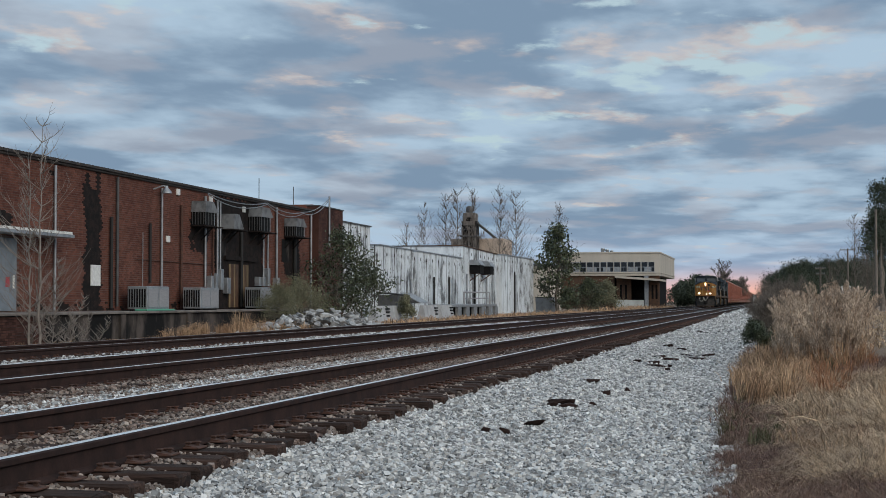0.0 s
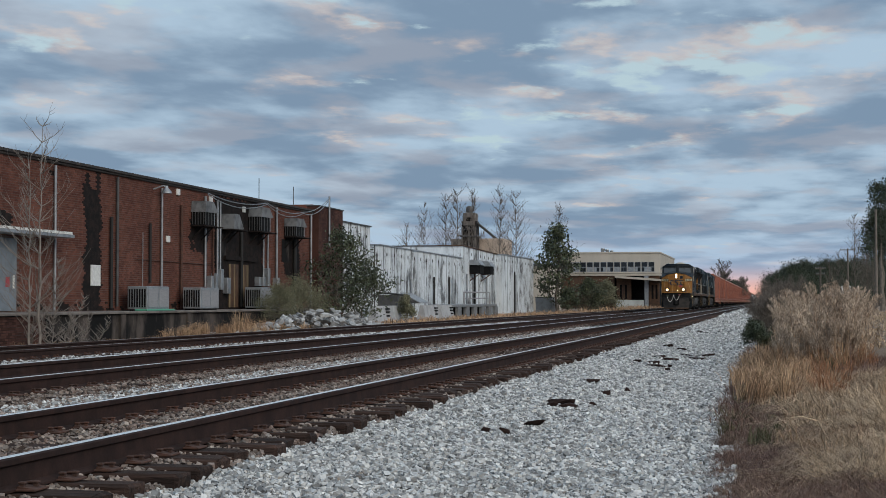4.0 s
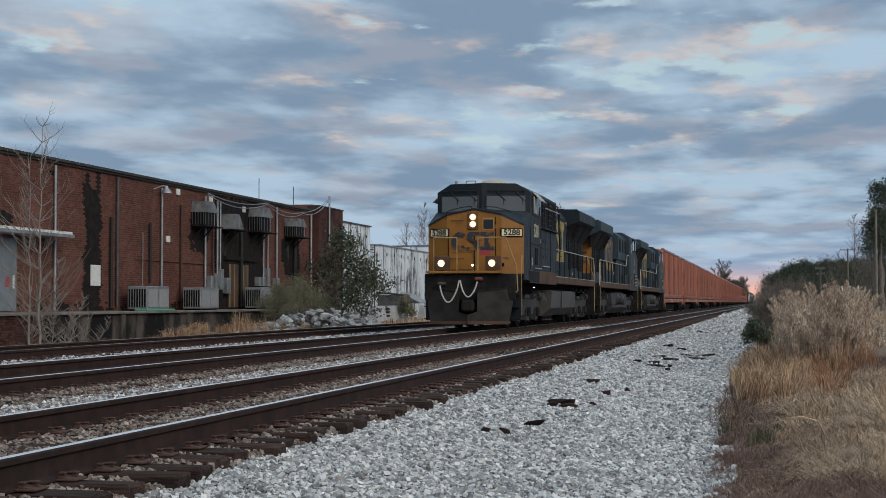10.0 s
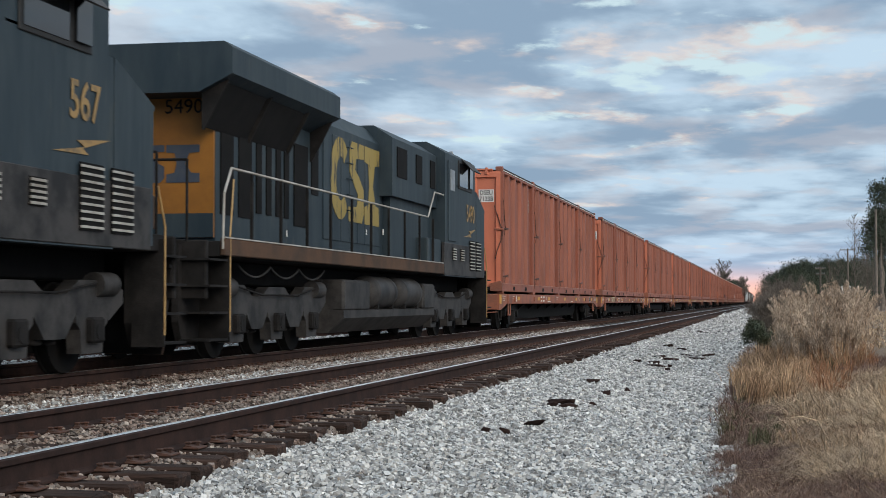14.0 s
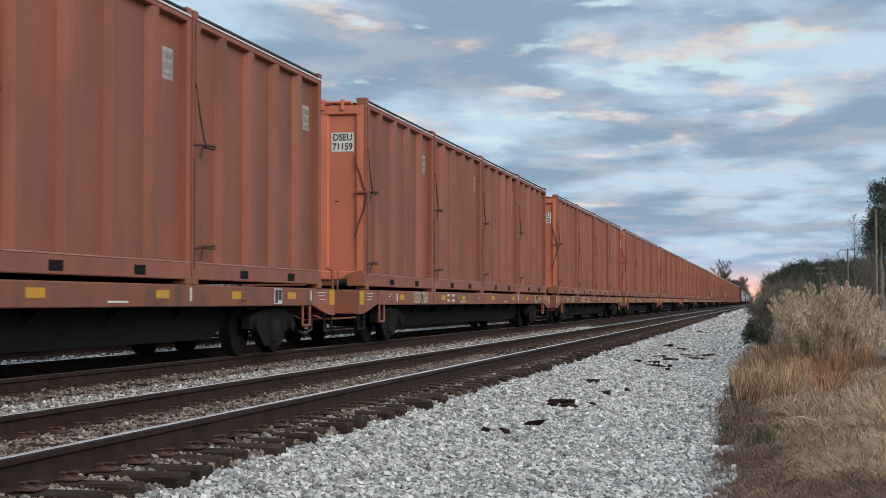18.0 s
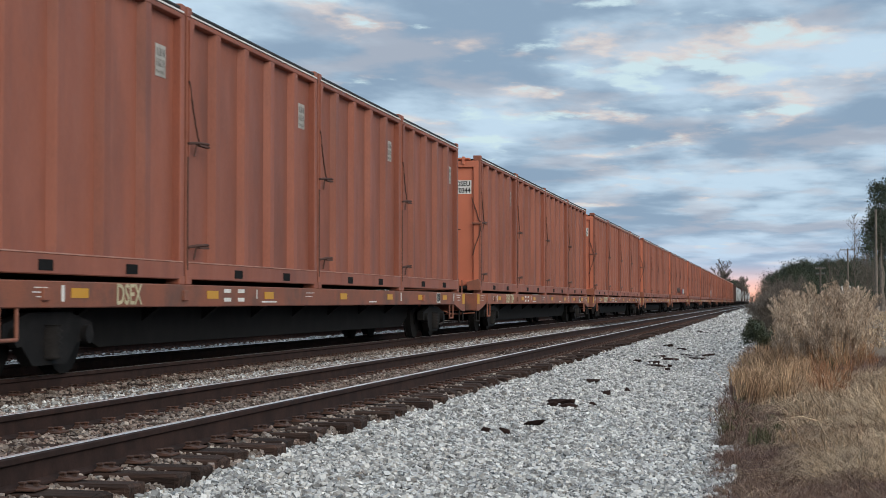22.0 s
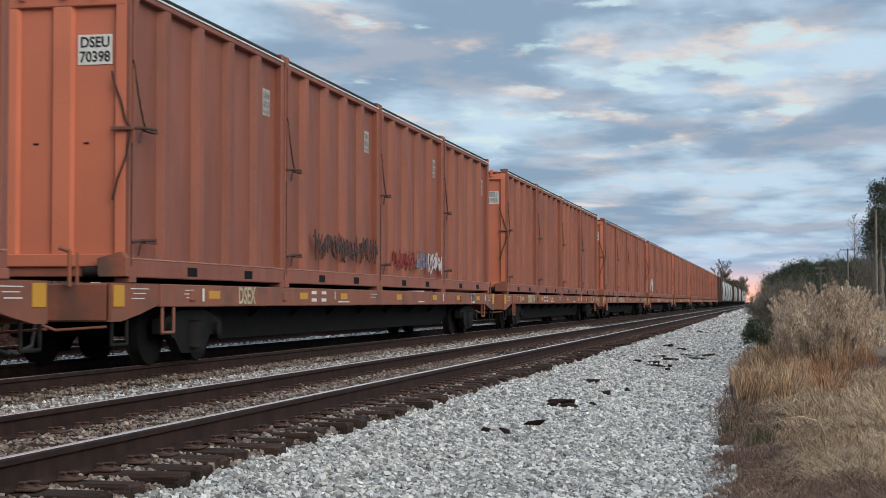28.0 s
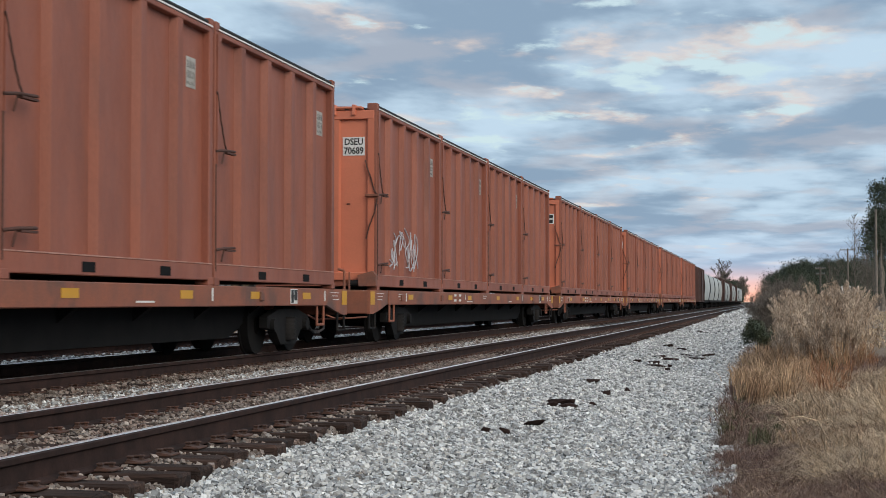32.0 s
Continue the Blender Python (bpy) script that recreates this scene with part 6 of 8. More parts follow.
def emblem(parent, axis, lo, hi, left, bottom, width, height, mat, label):
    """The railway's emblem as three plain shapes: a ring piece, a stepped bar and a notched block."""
    at = lambda u, v: (left + width * u, bottom + height * v)
    ring = [at(0.19 + 0.19 * math.cos(radians(a)), 0.5 + 0.5 * math.sin(radians(a))) for a in range(45, 316, 18)]
    ring += [at(0.20 + 0.09 * math.cos(radians(a)), 0.5 + 0.27 * math.sin(radians(a))) for a in range(315, 44, -18)]
    bar = [at(*p) for p in ((0.35, 0), (0.62, 0), (0.66, 0.12), (0.66, 0.42), (0.56, 0.58), (0.48, 0.66), (0.50, 0.80), (0.66, 0.82), (0.66, 1), (0.42, 1), (0.37, 0.88), (0.37, 0.62), (0.47, 0.45), (0.54, 0.36), (0.52, 0.20), (0.35, 0.18))]
    block = [at(*p) for p in ((0.68, 1), (1, 1), (1, 0.80), (0.90, 0.78), (0.86, 0.5), (0.92, 0.26), (1, 0.24), (1, 0), (0.68, 0), (0.68, 0.22), (0.76, 0.26), (0.78, 0.5), (0.76, 0.78), (0.68, 0.80))]
    for piece in (ring, bar, block):
        ob = part("emblem_piece", Shape().prism(piece, axis, lo, hi), mat, parent, label)
    return ob


def handrail(parent, pts, mat, r=0.02, n=6):
    return part("handrail", Shape().tube(pts, r, n), mat, parent)


def louvre(parent, x, y0, y1, z0, z1, s, mat=DARK_GAP, slats=0, vertical=False, slat_mat=TANK_GREY):
    """A grille plate with slats on a side wall, near-black for a recess's shade."""
    g = Shape().box(min(x, x + s * 0.02), max(x, x + s * 0.02), y0, y1, z0, z1)
    ob = part("grille", g, mat, parent)
    if slats:
        b = Shape()
        for k in range(slats):
            if vertical:
                y = y0 + (y1 - y0) * (k + 0.5) / slats
                b.box(x + s * 0.02 - 0.012, x + s * 0.02 + 0.012, y - 0.018, y + 0.018, z0, z1)
            else:
                z = z0 + (z1 - z0) * (k + 0.5) / slats
                b.box(x + s * 0.02 - 0.014, x + s * 0.02 + 0.014, y0, y1, z - 0.014, z + 0.014)
        part("slats", b, slat_mat, ob)
    return ob


def bogie(loco, cy, spacing=1.95):
    """A three-axle bogie: cast side frames with pedestals, springs, brake cylinders, wheels."""
    truck = part("bogie", Shape().box(-0.5, 0.5, cy - 2.3, cy + 2.3, 0.75, 1.05, 0.03), GRIME_SHADE, loco)
    for s in (-1, 1):
        f = Shape()
        x0, x1 = sorted((s * 0.98, s * 1.16))
        beam = ((2.85, 1.00), (2.85, 1.16), (2.35, 1.27), (1.60, 1.27), (1.22, 1.10), (0.74, 1.10), (0.42, 1.25))
        sole = ((0.45, 0.86), (0.72, 0.60), (1.24, 0.60), (1.50, 0.86), (2.45, 0.80))
        f.prism([(cy - a, z) for a, z in beam] + [(cy + a, z) for a, z in reversed(beam)] + [(cy + a, z) for a, z in reversed(sole)] + [(cy - a, z) for a, z in sole], "x", x0, x1)
        for k in (-1, 0, 1):
            y = cy + k * spacing
            f.prism([(y - 0.44, 0.9), (y - 0.44, 0.78), (y - 0.33, 0.70), (y - 0.29, 0.42), (y + 0.29, 0.42), (y + 0.33, 0.70), (y + 0.44, 0.78), (y + 0.44, 0.9)], "x", x0 + 0.004 * s, x1 + 0.004 * s)
        for k in (-1, 1):
            y = cy + k * spacing * 0.5
            f.box(x0 + 0.03, x1 - 0.03, y - 0.5, y + 0.5, 0.78, 0.9, 0.01)
        frame_ob = part("side_frame", f, TANK_GREY, truck)
        for k in (-1, 0, 1):
            y = cy + k * spacing
            a = Shape().box(min(s * 1.14, s * 1.26), max(s * 1.14, s * 1.26), y - 0.17, y + 0.17, 0.54, 0.84, 0.03)
            a.cyl((s * 1.2, y, 0.68), (s * 1.27, y, 0.68), 0.10, 12)
            part("axle_box", a, GRIME_SHADE, truck)
        for k in (-1, 1):
            y = cy + k * spacing * 0.5
            coil = [(0.11 if q % 2 else 0.085, 0.03 * q) for q in range(11)]
            for dy in (-0.17, 0.17):
                part("spring", Shape().lathe((s * 0.98, y + dy, 0.54), (0, 0, 1), coil, 10), GRIME_SHADE, truck)
        for y in (cy - 2.35, cy + 2.35):
            b = Shape().cyl((s * 1.12, y - 0.2, 1.22), (s * 1.12, y + 0.28, 1.22), 0.15, 14).cyl((s * 1.12, y + 0.28, 1.22), (s * 1.12, y + 0.45, 1.22), 0.05, 8)
            part("brake_cylinder", b, TANK_GREY, truck)
        part("brake_rod", Shape().tube([(s * 1.2, cy - 2.0, 1.24), (s * 1.22, cy - 0.9, 1.12), (s * 1.22, cy + 0.9, 1.12), (s * 1.2, cy + 2.0, 1.24)], 0.015, 6), GRIME_SHADE, truck)
    for k in (-1, 0, 1):
        wheelset_parts(truck, cy + k * spacing, 0.52)
    return truck


def coupler(parent, y, d):
    c = Shape().box(-0.10, 0.10, min(y, y - d * 0.75), max(y, y - d * 0.75), 0.80, 0.98, 0.03)
    c.box(-0.16, 0.20, min(y - d * 0.30, y + d * 0.02), max(y - d * 0.30, y + d * 0.02), 0.72, 1.06, 0.05)
    return part("coupler", c, GRIME_SHADE, parent)


def locomotive(leading, label):
    """A six-axle road diesel; its front coupler is at y = 0, its length 23 m."""
    L = thing("locomotive", label, "locomotive", group="locomotives")
    L_end = 23.0
    paint = NAVY if leading else NAVY_WORN
    cab_end = 9.15 if leading else 6.75
    roof, eave, half = 4.76, 4.50, 1.50
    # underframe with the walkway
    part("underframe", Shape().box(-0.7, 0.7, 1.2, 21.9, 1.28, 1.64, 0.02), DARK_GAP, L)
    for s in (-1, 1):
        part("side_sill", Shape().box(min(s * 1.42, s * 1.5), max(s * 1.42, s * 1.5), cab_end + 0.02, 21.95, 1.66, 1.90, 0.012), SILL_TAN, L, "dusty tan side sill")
        part("walkway_edge", Shape().box(min(s * 1.44, s * 1.505), max(s * 1.44, s * 1.505), cab_end + 0.02, 21.95, 1.902, 1.922), HANDRAIL, L, "pale walkway edge")
    part("walkway", Shape().box(-1.41, 1.41, 1.0, 21.95, 1.645, 1.86, 0.01), GRIME_SHADE, L)
    # nose with a raised middle
    front = 1.30
    plan = [(-half, front + 0.30), (-0.85, front), (0.85, front), (half, front + 0.30), (half, 2.70), (-half, 2.70)]
    n = Shape()
    low = [(x, y, 1.88) for x, y in plan]
    top_z = [3.40, 3.72, 3.72, 3.40, 3.78, 3.78]
    n.add(low + [(x, y, z) for (x, y), z in zip(plan, top_z)], [(0, 1, 2, 3, 4, 5)[::-1], (0, 1, 7, 6), (1, 2, 8, 7), (2, 3, 9, 8), (3, 4, 10, 9), (4, 5, 11, 10), (5, 0, 6, 11)])
    nose = part("nose", n, GOLD if leading else paint, L, "golden yellow nose" if leading else "")
    nt = Shape()
    crest = [(-half - 0.01, front + 0.29, 3.41), (-0.85, front - 0.02, 3.73), (0.0, front - 0.03, 3.90), (0.85, front - 0.02, 3.73), (half + 0.01, front + 0.29, 3.41),
             (half + 0.01, 2.80, 3.84), (0, 2.80, 3.98), (-half - 0.01, 2.80, 3.84)]
    nt.add(crest + [(x, y, z - 0.06) for x, y, z in crest], [(0, 1, 6, 7), (1, 2, 6), (2, 3, 6), (3, 4, 5, 6)] + [(i, (i + 1) % 8, 8 + (i + 1) % 8, 8 + i) for i in range(8)])
    part("nose_roof", nt, paint, nose)
    peak = Shape().prism([(-0.85, 3.66), (0.85, 3.66), (0.0, 3.86)], "y", front - 0.005, front + 0.3)
    part("nose_gable", peak, GOLD if leading else paint, nose)
    for s in (-1, 1):
        part("nose_side", Shape().prism([(front + 0.32, 1.70), (2.8, 1.70), (2.8, 3.83), (front + 0.32, 3.40)], "x", min(s * 1.47, s * 1.508), max(s * 1.47, s * 1.508)), paint, nose)
    door = part("nose_door", Shape().box(0.02, 0.66, front - 0.03, front, 1.95, 3.62, 0.012), GOLD if leading else paint, nose)
    part("window_rim", Shape().box(0.265, 0.625, front - 0.042, front - 0.026, 3.225, 3.575, 0.06), GOLD_PALE, door)
    part("door_window", Shape().box(0.295, 0.595, front - 0.052, front - 0.034, 3.255, 3.545, 0.05), GLASS_DARK, door)
    part("hinge", Shape().box(0.66, 0.72, front - 0.05, front, 3.25, 3.38, 0.01).box(0.66, 0.72, front - 0.05, front, 2.2, 2.33, 0.01), GOLD, door)
    # headlights
    part("headlight_box", Shape().box(-0.20, 0.13, front - 0.05, front, 3.23, 3.77, 0.02), GOLD_DIM if leading else paint, nose)
    for z in (3.62, 3.40):
        h = part("headlight", Shape().cyl((-0.035, front - 0.060, z), (-0.035, front - 0.078, z), 0.055, 18), LAMP_ON if leading else GALV, nose)
        part("reflector", Shape().cyl((-0.035, front - 0.045, z), (-0.035, front - 0.066, z), 0.094, 20), LAMP_RING if leading else GALV, h)
        part("headlight_rim", Shape().cyl((-0.035, front - 0.045, z), (-0.035, front - 0.056, z), 0.115, 18), HAND_GOLD, h)
    # number boards and lettering on the nose
    if leading:
        for cx, turn in ((-1.10, -24), (1.14, 24)):
            b = part("number_board", Shape().box(-0.355, 0.355, -0.04, 0.02, -0.135, 0.135, 0.02), DARK_GAP, nose, at=pose(cx, front + 0.12, 3.14, 0, 0, turn))
            p = part("number_panel", Shape().box(-0.32, 0.32, -0.048, -0.03, -0.105, 0.105, 0.02), NUMBER_LIT, b, "backlit white number panel")
            part("road_number", letters("5288", 0.25, BLACK, squeeze=1.05, bold=0.008), None, b, at=Matrix.Translation((0, -0.052, -0.005)) @ FACE_FRONT)
        emblem(nose, "y", front - 0.04, front - 0.034, -0.70, 2.59, 1.32, 0.57, EMBLEM_WORN, "dark blue railway emblem in plain shapes")
        part("warning_label", Shape().box(0.18, 0.52, front - 0.042, front - 0.036, 2.46, 2.60), MARK_RED, nose, "small red label")
        for x0, x1, z in ((-0.72, -0.35, 3.52), (-0.75, -0.32, 2.34), (-0.1, 0.2, 2.9), (0.75, 1.05, 2.36)):
            yy = front + max(0, abs(x1) - 0.85) * 0.46
            part("grab_iron", Shape().tube([(x0, yy, z), (x0, yy - 0.07, z), (x1, yy - 0.07, z), (x1, yy, z)], 0.013, 5), GOLD_DIM, nose)
        for x0, z0, z1 in ((0.008, 1.96, 3.1), (0.665, 1.96, 3.62), (-0.80, 1.96, 3.0)):
            part("door_seam", Shape().box(x0 - 0.011, x0 + 0.011, front - 0.033, front, z0, z1), DARK_GAP, nose)
        part("kick_plate", Shape().box(-0.72, -0.06, front - 0.012, front, 1.98, 2.02).box(-0.72, -0.06, front - 0.012, front, 2.52, 2.535), GOLD_DIM, nose)
        part("front_vent", Shape().box(0.86, 0.93, front - 0.0, front + 0.04, 2.10, 2.20), DARK_GAP, nose)
    # cab
    c = Shape()
    prof = [(-half, 3.80), (-half, eave), (-1.05, roof), (1.05, roof), (half, eave), (half, 3.80)]
    c.prism(prof, "y", 2.96, cab_end)
    # its front is bent slightly about the middle line
    bow = lambda x: 2.62 + 0.225 * abs(x)
    fore = [(x, bow(x), z) for x, z in prof[:3]] + [(0, 2.62, roof + 0.01)] + [(x, bow(x), z) for x, z in prof[3:]] + [(0, 2.62, 3.80)]
    rear = [(x, 2.97, z) for x, y, z in fore]
    c.add(fore + rear, [(0, 7, 3, 2, 1), (7, 6, 5, 4, 3)] + [(i, (i + 1) % 8, 8 + (i + 1) % 8, 8 + i) for i in range(8)])
    for s in (-1, 1):
        c.box(min(s * 1.30, s * half), max(s * 1.30, s * half), 2.8, cab_end, 1.62, 3.83)
    c.box(-1.3, 1.3, cab_end - 0.1, cab_end, 1.9, 3.83)
    cab = part("cab", c, paint, L)
    for s in (-1, 1):
        w = part("windscreen_frame", Shape().box(-0.66, 0.66, -0.028, 0.02, -0.29, 0.29, 0.03), BLACK, cab, at=pose(s * 0.74, bow(0.74), 4.11, -3, 0, s * 12.7))
        part("windscreen", Shape().box(-0.61, 0.61, -0.042, -0.024, -0.245, 0.245, 0.02), WINDSCREEN, w, "windscreen with hazy grey reflection in its colour")
        part("wiper_bar", Shape().tube([(-0.56, -0.02, 0.36), (-0.56, -0.08, 0.42), (0.56, -0.08, 0.42), (0.56, -0.02, 0.36)], 0.014, 5), BLACK, w)
        for dx in (-0.30, 0.30):
            part("wiper", Shape().tube([(dx, -0.06, 0.42), (dx + 0.16, -0.06, 0.22), (dx + 0.30, -0.055, 0.10)], 0.016, 5).tube([(dx + 0.22, -0.05, 0.20), (dx + 0.24, -0.05, -0.02)], 0.012, 4), BLACK, w)
        part("nose_grab", Shape().tube([(s * 0.15, 1.75, 3.84), (s * 0.18, 1.8, 3.99), (s * 0.55, 1.9, 3.96), (s * 1.0, 2.0, 3.84), (s * 1.0, 2.0, 3.72)], 0.015, 5), BLACK, cab)
        # side windows with a light frame, an open vent pane and a sun visor
        xs = (s * 1.5, s * 1.522)
        f = part("side_window_frame", Shape().box(min(xs), max(xs), 3.45, 5.2, 3.76, 4.46, 0.01), BLACK, cab)
        part("side_window", Shape().box(min(s * 1.52, s * 1.532), max(s * 1.52, s * 1.532), 4.05, 5.12, 3.82, 4.40, 0.005), GLASS_DARK, f)
        part("vent_pane", Shape().box(min(s * 1.52, s * 1.56), max(s * 1.52, s * 1.56), 3.52, 3.92, 3.84, 4.38, 0.005), HANDRAIL if leading else GLASS_DARK, f)
        part("sun_visor", Shape().prism([(s * 1.50, 4.53), (s * 1.78, 4.24), (s * 1.765, 4.225), (s * 1.50, 4.50)], "y", 3.55, 4.75), HANDRAIL if leading else TANK_GREY, f)
        if leading:
            for y0, y1, z0, z1 in ((5.6, 6.15, 3.55, 4.38), (7.1, 7.75, 3.55, 4.38), (8.5, 8.95, 3.5, 4.3)):
                louvre(cab, s * 1.5, y0, y1, z0, z1, s, slats=5)
            part("gallery", Shape().box(min(s * 1.5, s * 1.62), max(s * 1.5, s * 1.62), 5.35, 9.1, 3.42, 3.47, 0.01), paint, cab)
            handrail(cab, [(s * 1.62, 5.4, 4.12), (s * 1.62, 9.1, 4.12)], HANDRAIL)
            for y in (5.4, 7.2, 9.05):
                part("gallery_post", Shape().box(min(s * 1.60, s * 1.64), max(s * 1.60, s * 1.64), y - 0.02, y + 0.02, 3.42, 4.14), paint, cab)
            part("road_number", letters("5288", 0.62, CREAM, squeeze=0.85), None, cab, "faded yellow road number", Matrix.Translation((s * 1.506, 4.2, 3.28)) @ (FACE_X if s > 0 else pose(0, 0, 0, 0, 0, 180) @ FACE_X))
            part("gallery_panel", Shape().box(min(s * 1.49, s * 1.506), max(s * 1.49, s * 1.506), 5.32, 9.08, 3.48, 4.44), DARK_GAP, cab)
            part("down_pipe", Shape().tube([(s * 1.45, 8.6, 4.42), (s * 1.56, 9.1, 4.36), (s * 1.56, 9.3, 4.25), (s * 1.47, 10.4, 2.9)], 0.028, 6), BLACK, cab)
            for y, z in ((5.75, 3.02), (6.4, 3.02), (5.75, 2.5), (6.4, 2.5)):
                part("latch", Shape().box(min(s * 1.5, s * 1.53), max(s * 1.5, s * 1.53), y, y + 0.05, z - 0.05, z + 0.05), TANK_GREY, cab)
            part("notice", Shape().box(min(s * 1.5, s * 1.506), max(s * 1.5, s * 1.506), 3.25, 3.40, 2.18, 2.42).box(min(s * 1.5, s * 1.506), max(s * 1.5, s * 1.506), 5.15, 5.25, 2.95, 3.08), HANDRAIL, cab, "small pale notice")
            part("belt_rib", Shape().box(min(s * 1.5, s * 1.53), max(s * 1.5, s * 1.53), 3.0, 5.0, 2.86, 2.89).box(min(s * 1.5, s * 1.53), max(s * 1.5, s * 1.53), 5.4, 7.4, 2.80, 2.83), TANK_GREY, cab)
            part("step_strip", Shape().box(min(s * 1.5, s * 1.56), max(s * 1.5, s * 1.56), 3.9, 5.2, 2.08, 2.11).box(min(s * 1.5, s * 1.56), max(s * 1.5, s * 1.56), 5.6, 7.1, 2.18, 2.21), HANDRAIL, cab)
            louvre(cab, s * 1.5, 3.95, 4.5, 2.2, 2.75, s)
            part("lower_panel", Shape().box(min(s * 1.44, s * 1.512), max(s * 1.44, s * 1.512), 4.9, 9.1, 1.60, 2.02, 0.01), SILL_TAN, cab, "dusty brown lower panel")
            part("lower_panel", Shape().box(min(s * 1.44, s * 1.512), max(s * 1.44, s * 1.512), 2.5, 4.85, 1.66, 1.98, 0.01), GRIME_SHADE, cab)
            for y in (2.9, 5.25, 7.6):
                part("panel_seam", Shape().box(min(s * 1.5, s * 1.515), max(s * 1.5, s * 1.515), y, y + 0.02, 2.05, 3.4), GRIME_SHADE, cab)
        else:
            part("cab_door", Shape().box(min(s * 1.5, s * 1.525), max(s * 1.5, s * 1.525), 5.55, 6.45, 2.45, 4.35, 0.01), paint, cab)
            part("door_window", Shape().box(min(s * 1.52, s * 1.535), max(s * 1.52, s * 1.535), 5.75, 6.25, 3.65, 4.15, 0.05), GALV, cab, "pale reflecting door window")
            part("lower_panel", Shape().box(min(s * 1.44, s * 1.515), max(s * 1.44, s * 1.515), 1.7, 6.9, 1.64, 2.40, 0.01), TANK_GREY, cab, "dusty grey lower panel")
            # Pale slat colour on these grilles stands in for light striking them.
            for y0 in (2.3, 3.15):
                louvre(cab, s * 1.515, y0, y0 + 0.6, 1.80, 2.55, s, slats=9, slat_mat=HANDRAIL)
            for y0 in (4.6, 5.6):
                louvre(cab, s * 1.515, y0, y0 + 0.35, 2.0, 2.3, s, slats=5, slat_mat=HANDRAIL)
            part("road_number", letters("567" if label.startswith("second") else "5490", 0.60, CAB_FIGURE, squeeze=0.9, bold=0.008), None, cab, "worn yellow road number", Matrix.Translation((s * 1.512, 3.6, 3.2)) @ (FACE_X if s > 0 else pose(0, 0, 0, 0, 0, 180) @ FACE_X))
            part("lightning_stripe", Shape().prism([(2.9, 2.86), (3.8, 2.78), (3.6, 2.72), (4.4, 2.62), (3.5, 2.64), (3.65, 2.7)], "x", min(s * 1.5, s * 1.512), max(s * 1.5, s * 1.512)), CAB_FIGURE, cab)
    part("roof_antenna", Shape().tube([(-0.55, 2.9, roof), (-0.55, 2.9, roof + 0.10), (-0.25, 2.9, roof + 0.10), (-0.25, 2.9, roof)], 0.015, 5).box(-0.95, -0.85, 3.0, 3.1, roof - 0.02, roof + 0.12, 0.02), GALV, cab)
    part("roof_dome", Shape().lathe((0.22, 3.5, roof - 0.01), (0, 0, 1), [(0.46, 0), (0.44, 0.07), (0.33, 0.14), (0.16, 0.175)], 16), PALE_CONCRETE, cab, "tan roof dome")
    # long hood in bolted sections
    hw = 1.02
    hood_prof = [(-hw, 1.9), (-hw, 4.25), (-0.75, 4.58), (0.75, 4.58), (hw, 4.25), (hw, 1.9)]
    hood = part("hood", Shape().prism(hood_prof, "y", cab_end, 21.05), paint, L)
    if not leading:
        part("blower_section", Shape().prism([(-1.30, 3.2), (-1.30, 4.40), (-0.9, 4.66), (0.9, 4.66), (1.30, 4.40), (1.30, 3.2)], "y", 6.6, 11.2), paint, hood)
        for s in (-1, 1):
            part("alternator_side", Shape().prism([(6.7, 1.9), (10.9, 1.9), (10.9, 3.2), (6.7, 3.2)], "x", min(s * 0.9, s * 1.18), max(s * 0.9, s * 1.18)), paint, hood)
            for y0, y1 in ((7.0, 7.5), (8.4, 9.0), (9.9, 10.8)):
                louvre(hood, s * 1.30, y0, y1, 3.62, 4.25, s)
            part("tool_box", Shape().box(min(s * 1.1, s * 1.44), max(s * 1.1, s * 1.44), 6.95, 8.4, 1.9, 2.45, 0.02), paint, hood)
    for s in (-1, 1):
        xs = (s * hw, s * (hw + 0.018))
        y = max(cab_end, 11.0) + 0.25
        while y < 15.3:
            part("hood_door", Shape().box(min(xs), max(xs), y, y + 0.56, 2.15, 4.10, 0.006), paint, hood)
            y += 0.60
        for y0, y1, z0, z1 in ((15.75, 16.15, 2.9, 3.75), (16.4, 17.2, 2.3, 3.7), (17.5, 17.75, 2.4, 3.5), (17.95, 18.2, 2.4, 3.5), (18.45, 18.7, 2.4, 3.5), (18.95, 19.2, 2.4, 3.5), (19.45, 20.05, 2.3, 3.55), (20.3, 20.85, 2.3, 3.5)):
            louvre(hood, s * hw, y0, y1, z0, z1, s)
        lo, hi = sorted((s * (hw + 0.02), s * (hw + 0.026)))
        y_left, wd = (11.3, 3.7) if s > 0 else (15.0, -3.7)
        emblem(hood, "x", lo, hi, y_left, 2.55, wd, 1.55, FADED if (leading or label.startswith("third")) else FADED_WORN, "flaking yellow railway emblem in plain shapes")
        for z in (2.75, 3.05, 3.35, 3.65, 3.95):
            part("door_latch", Shape().tube([(s * hw, 13.55, z), (s * (hw + 0.07), 13.55, z), (s * (hw + 0.07), 13.85, z), (s * hw, 13.85, z)], 0.012, 5), paint, hood)
        for y, z, k in ((15.5, 4.0, 0.07), (16.9, 4.02, 0.06), (12.3, 2.35, 0.05), (10.9, 2.4, 0.06), (17.6, 2.1, 0.05), (9.9, 3.8, 0.07)):
            if y > cab_end + 0.3:
                part("sticker", Shape().box(min(s * (hw + 0.02), s * (hw + 0.026)), max(s * (hw + 0.02), s * (hw + 0.026)), y, y + 1.4 * k, z, z + 2 * k), WHITE_PAINT, hood)
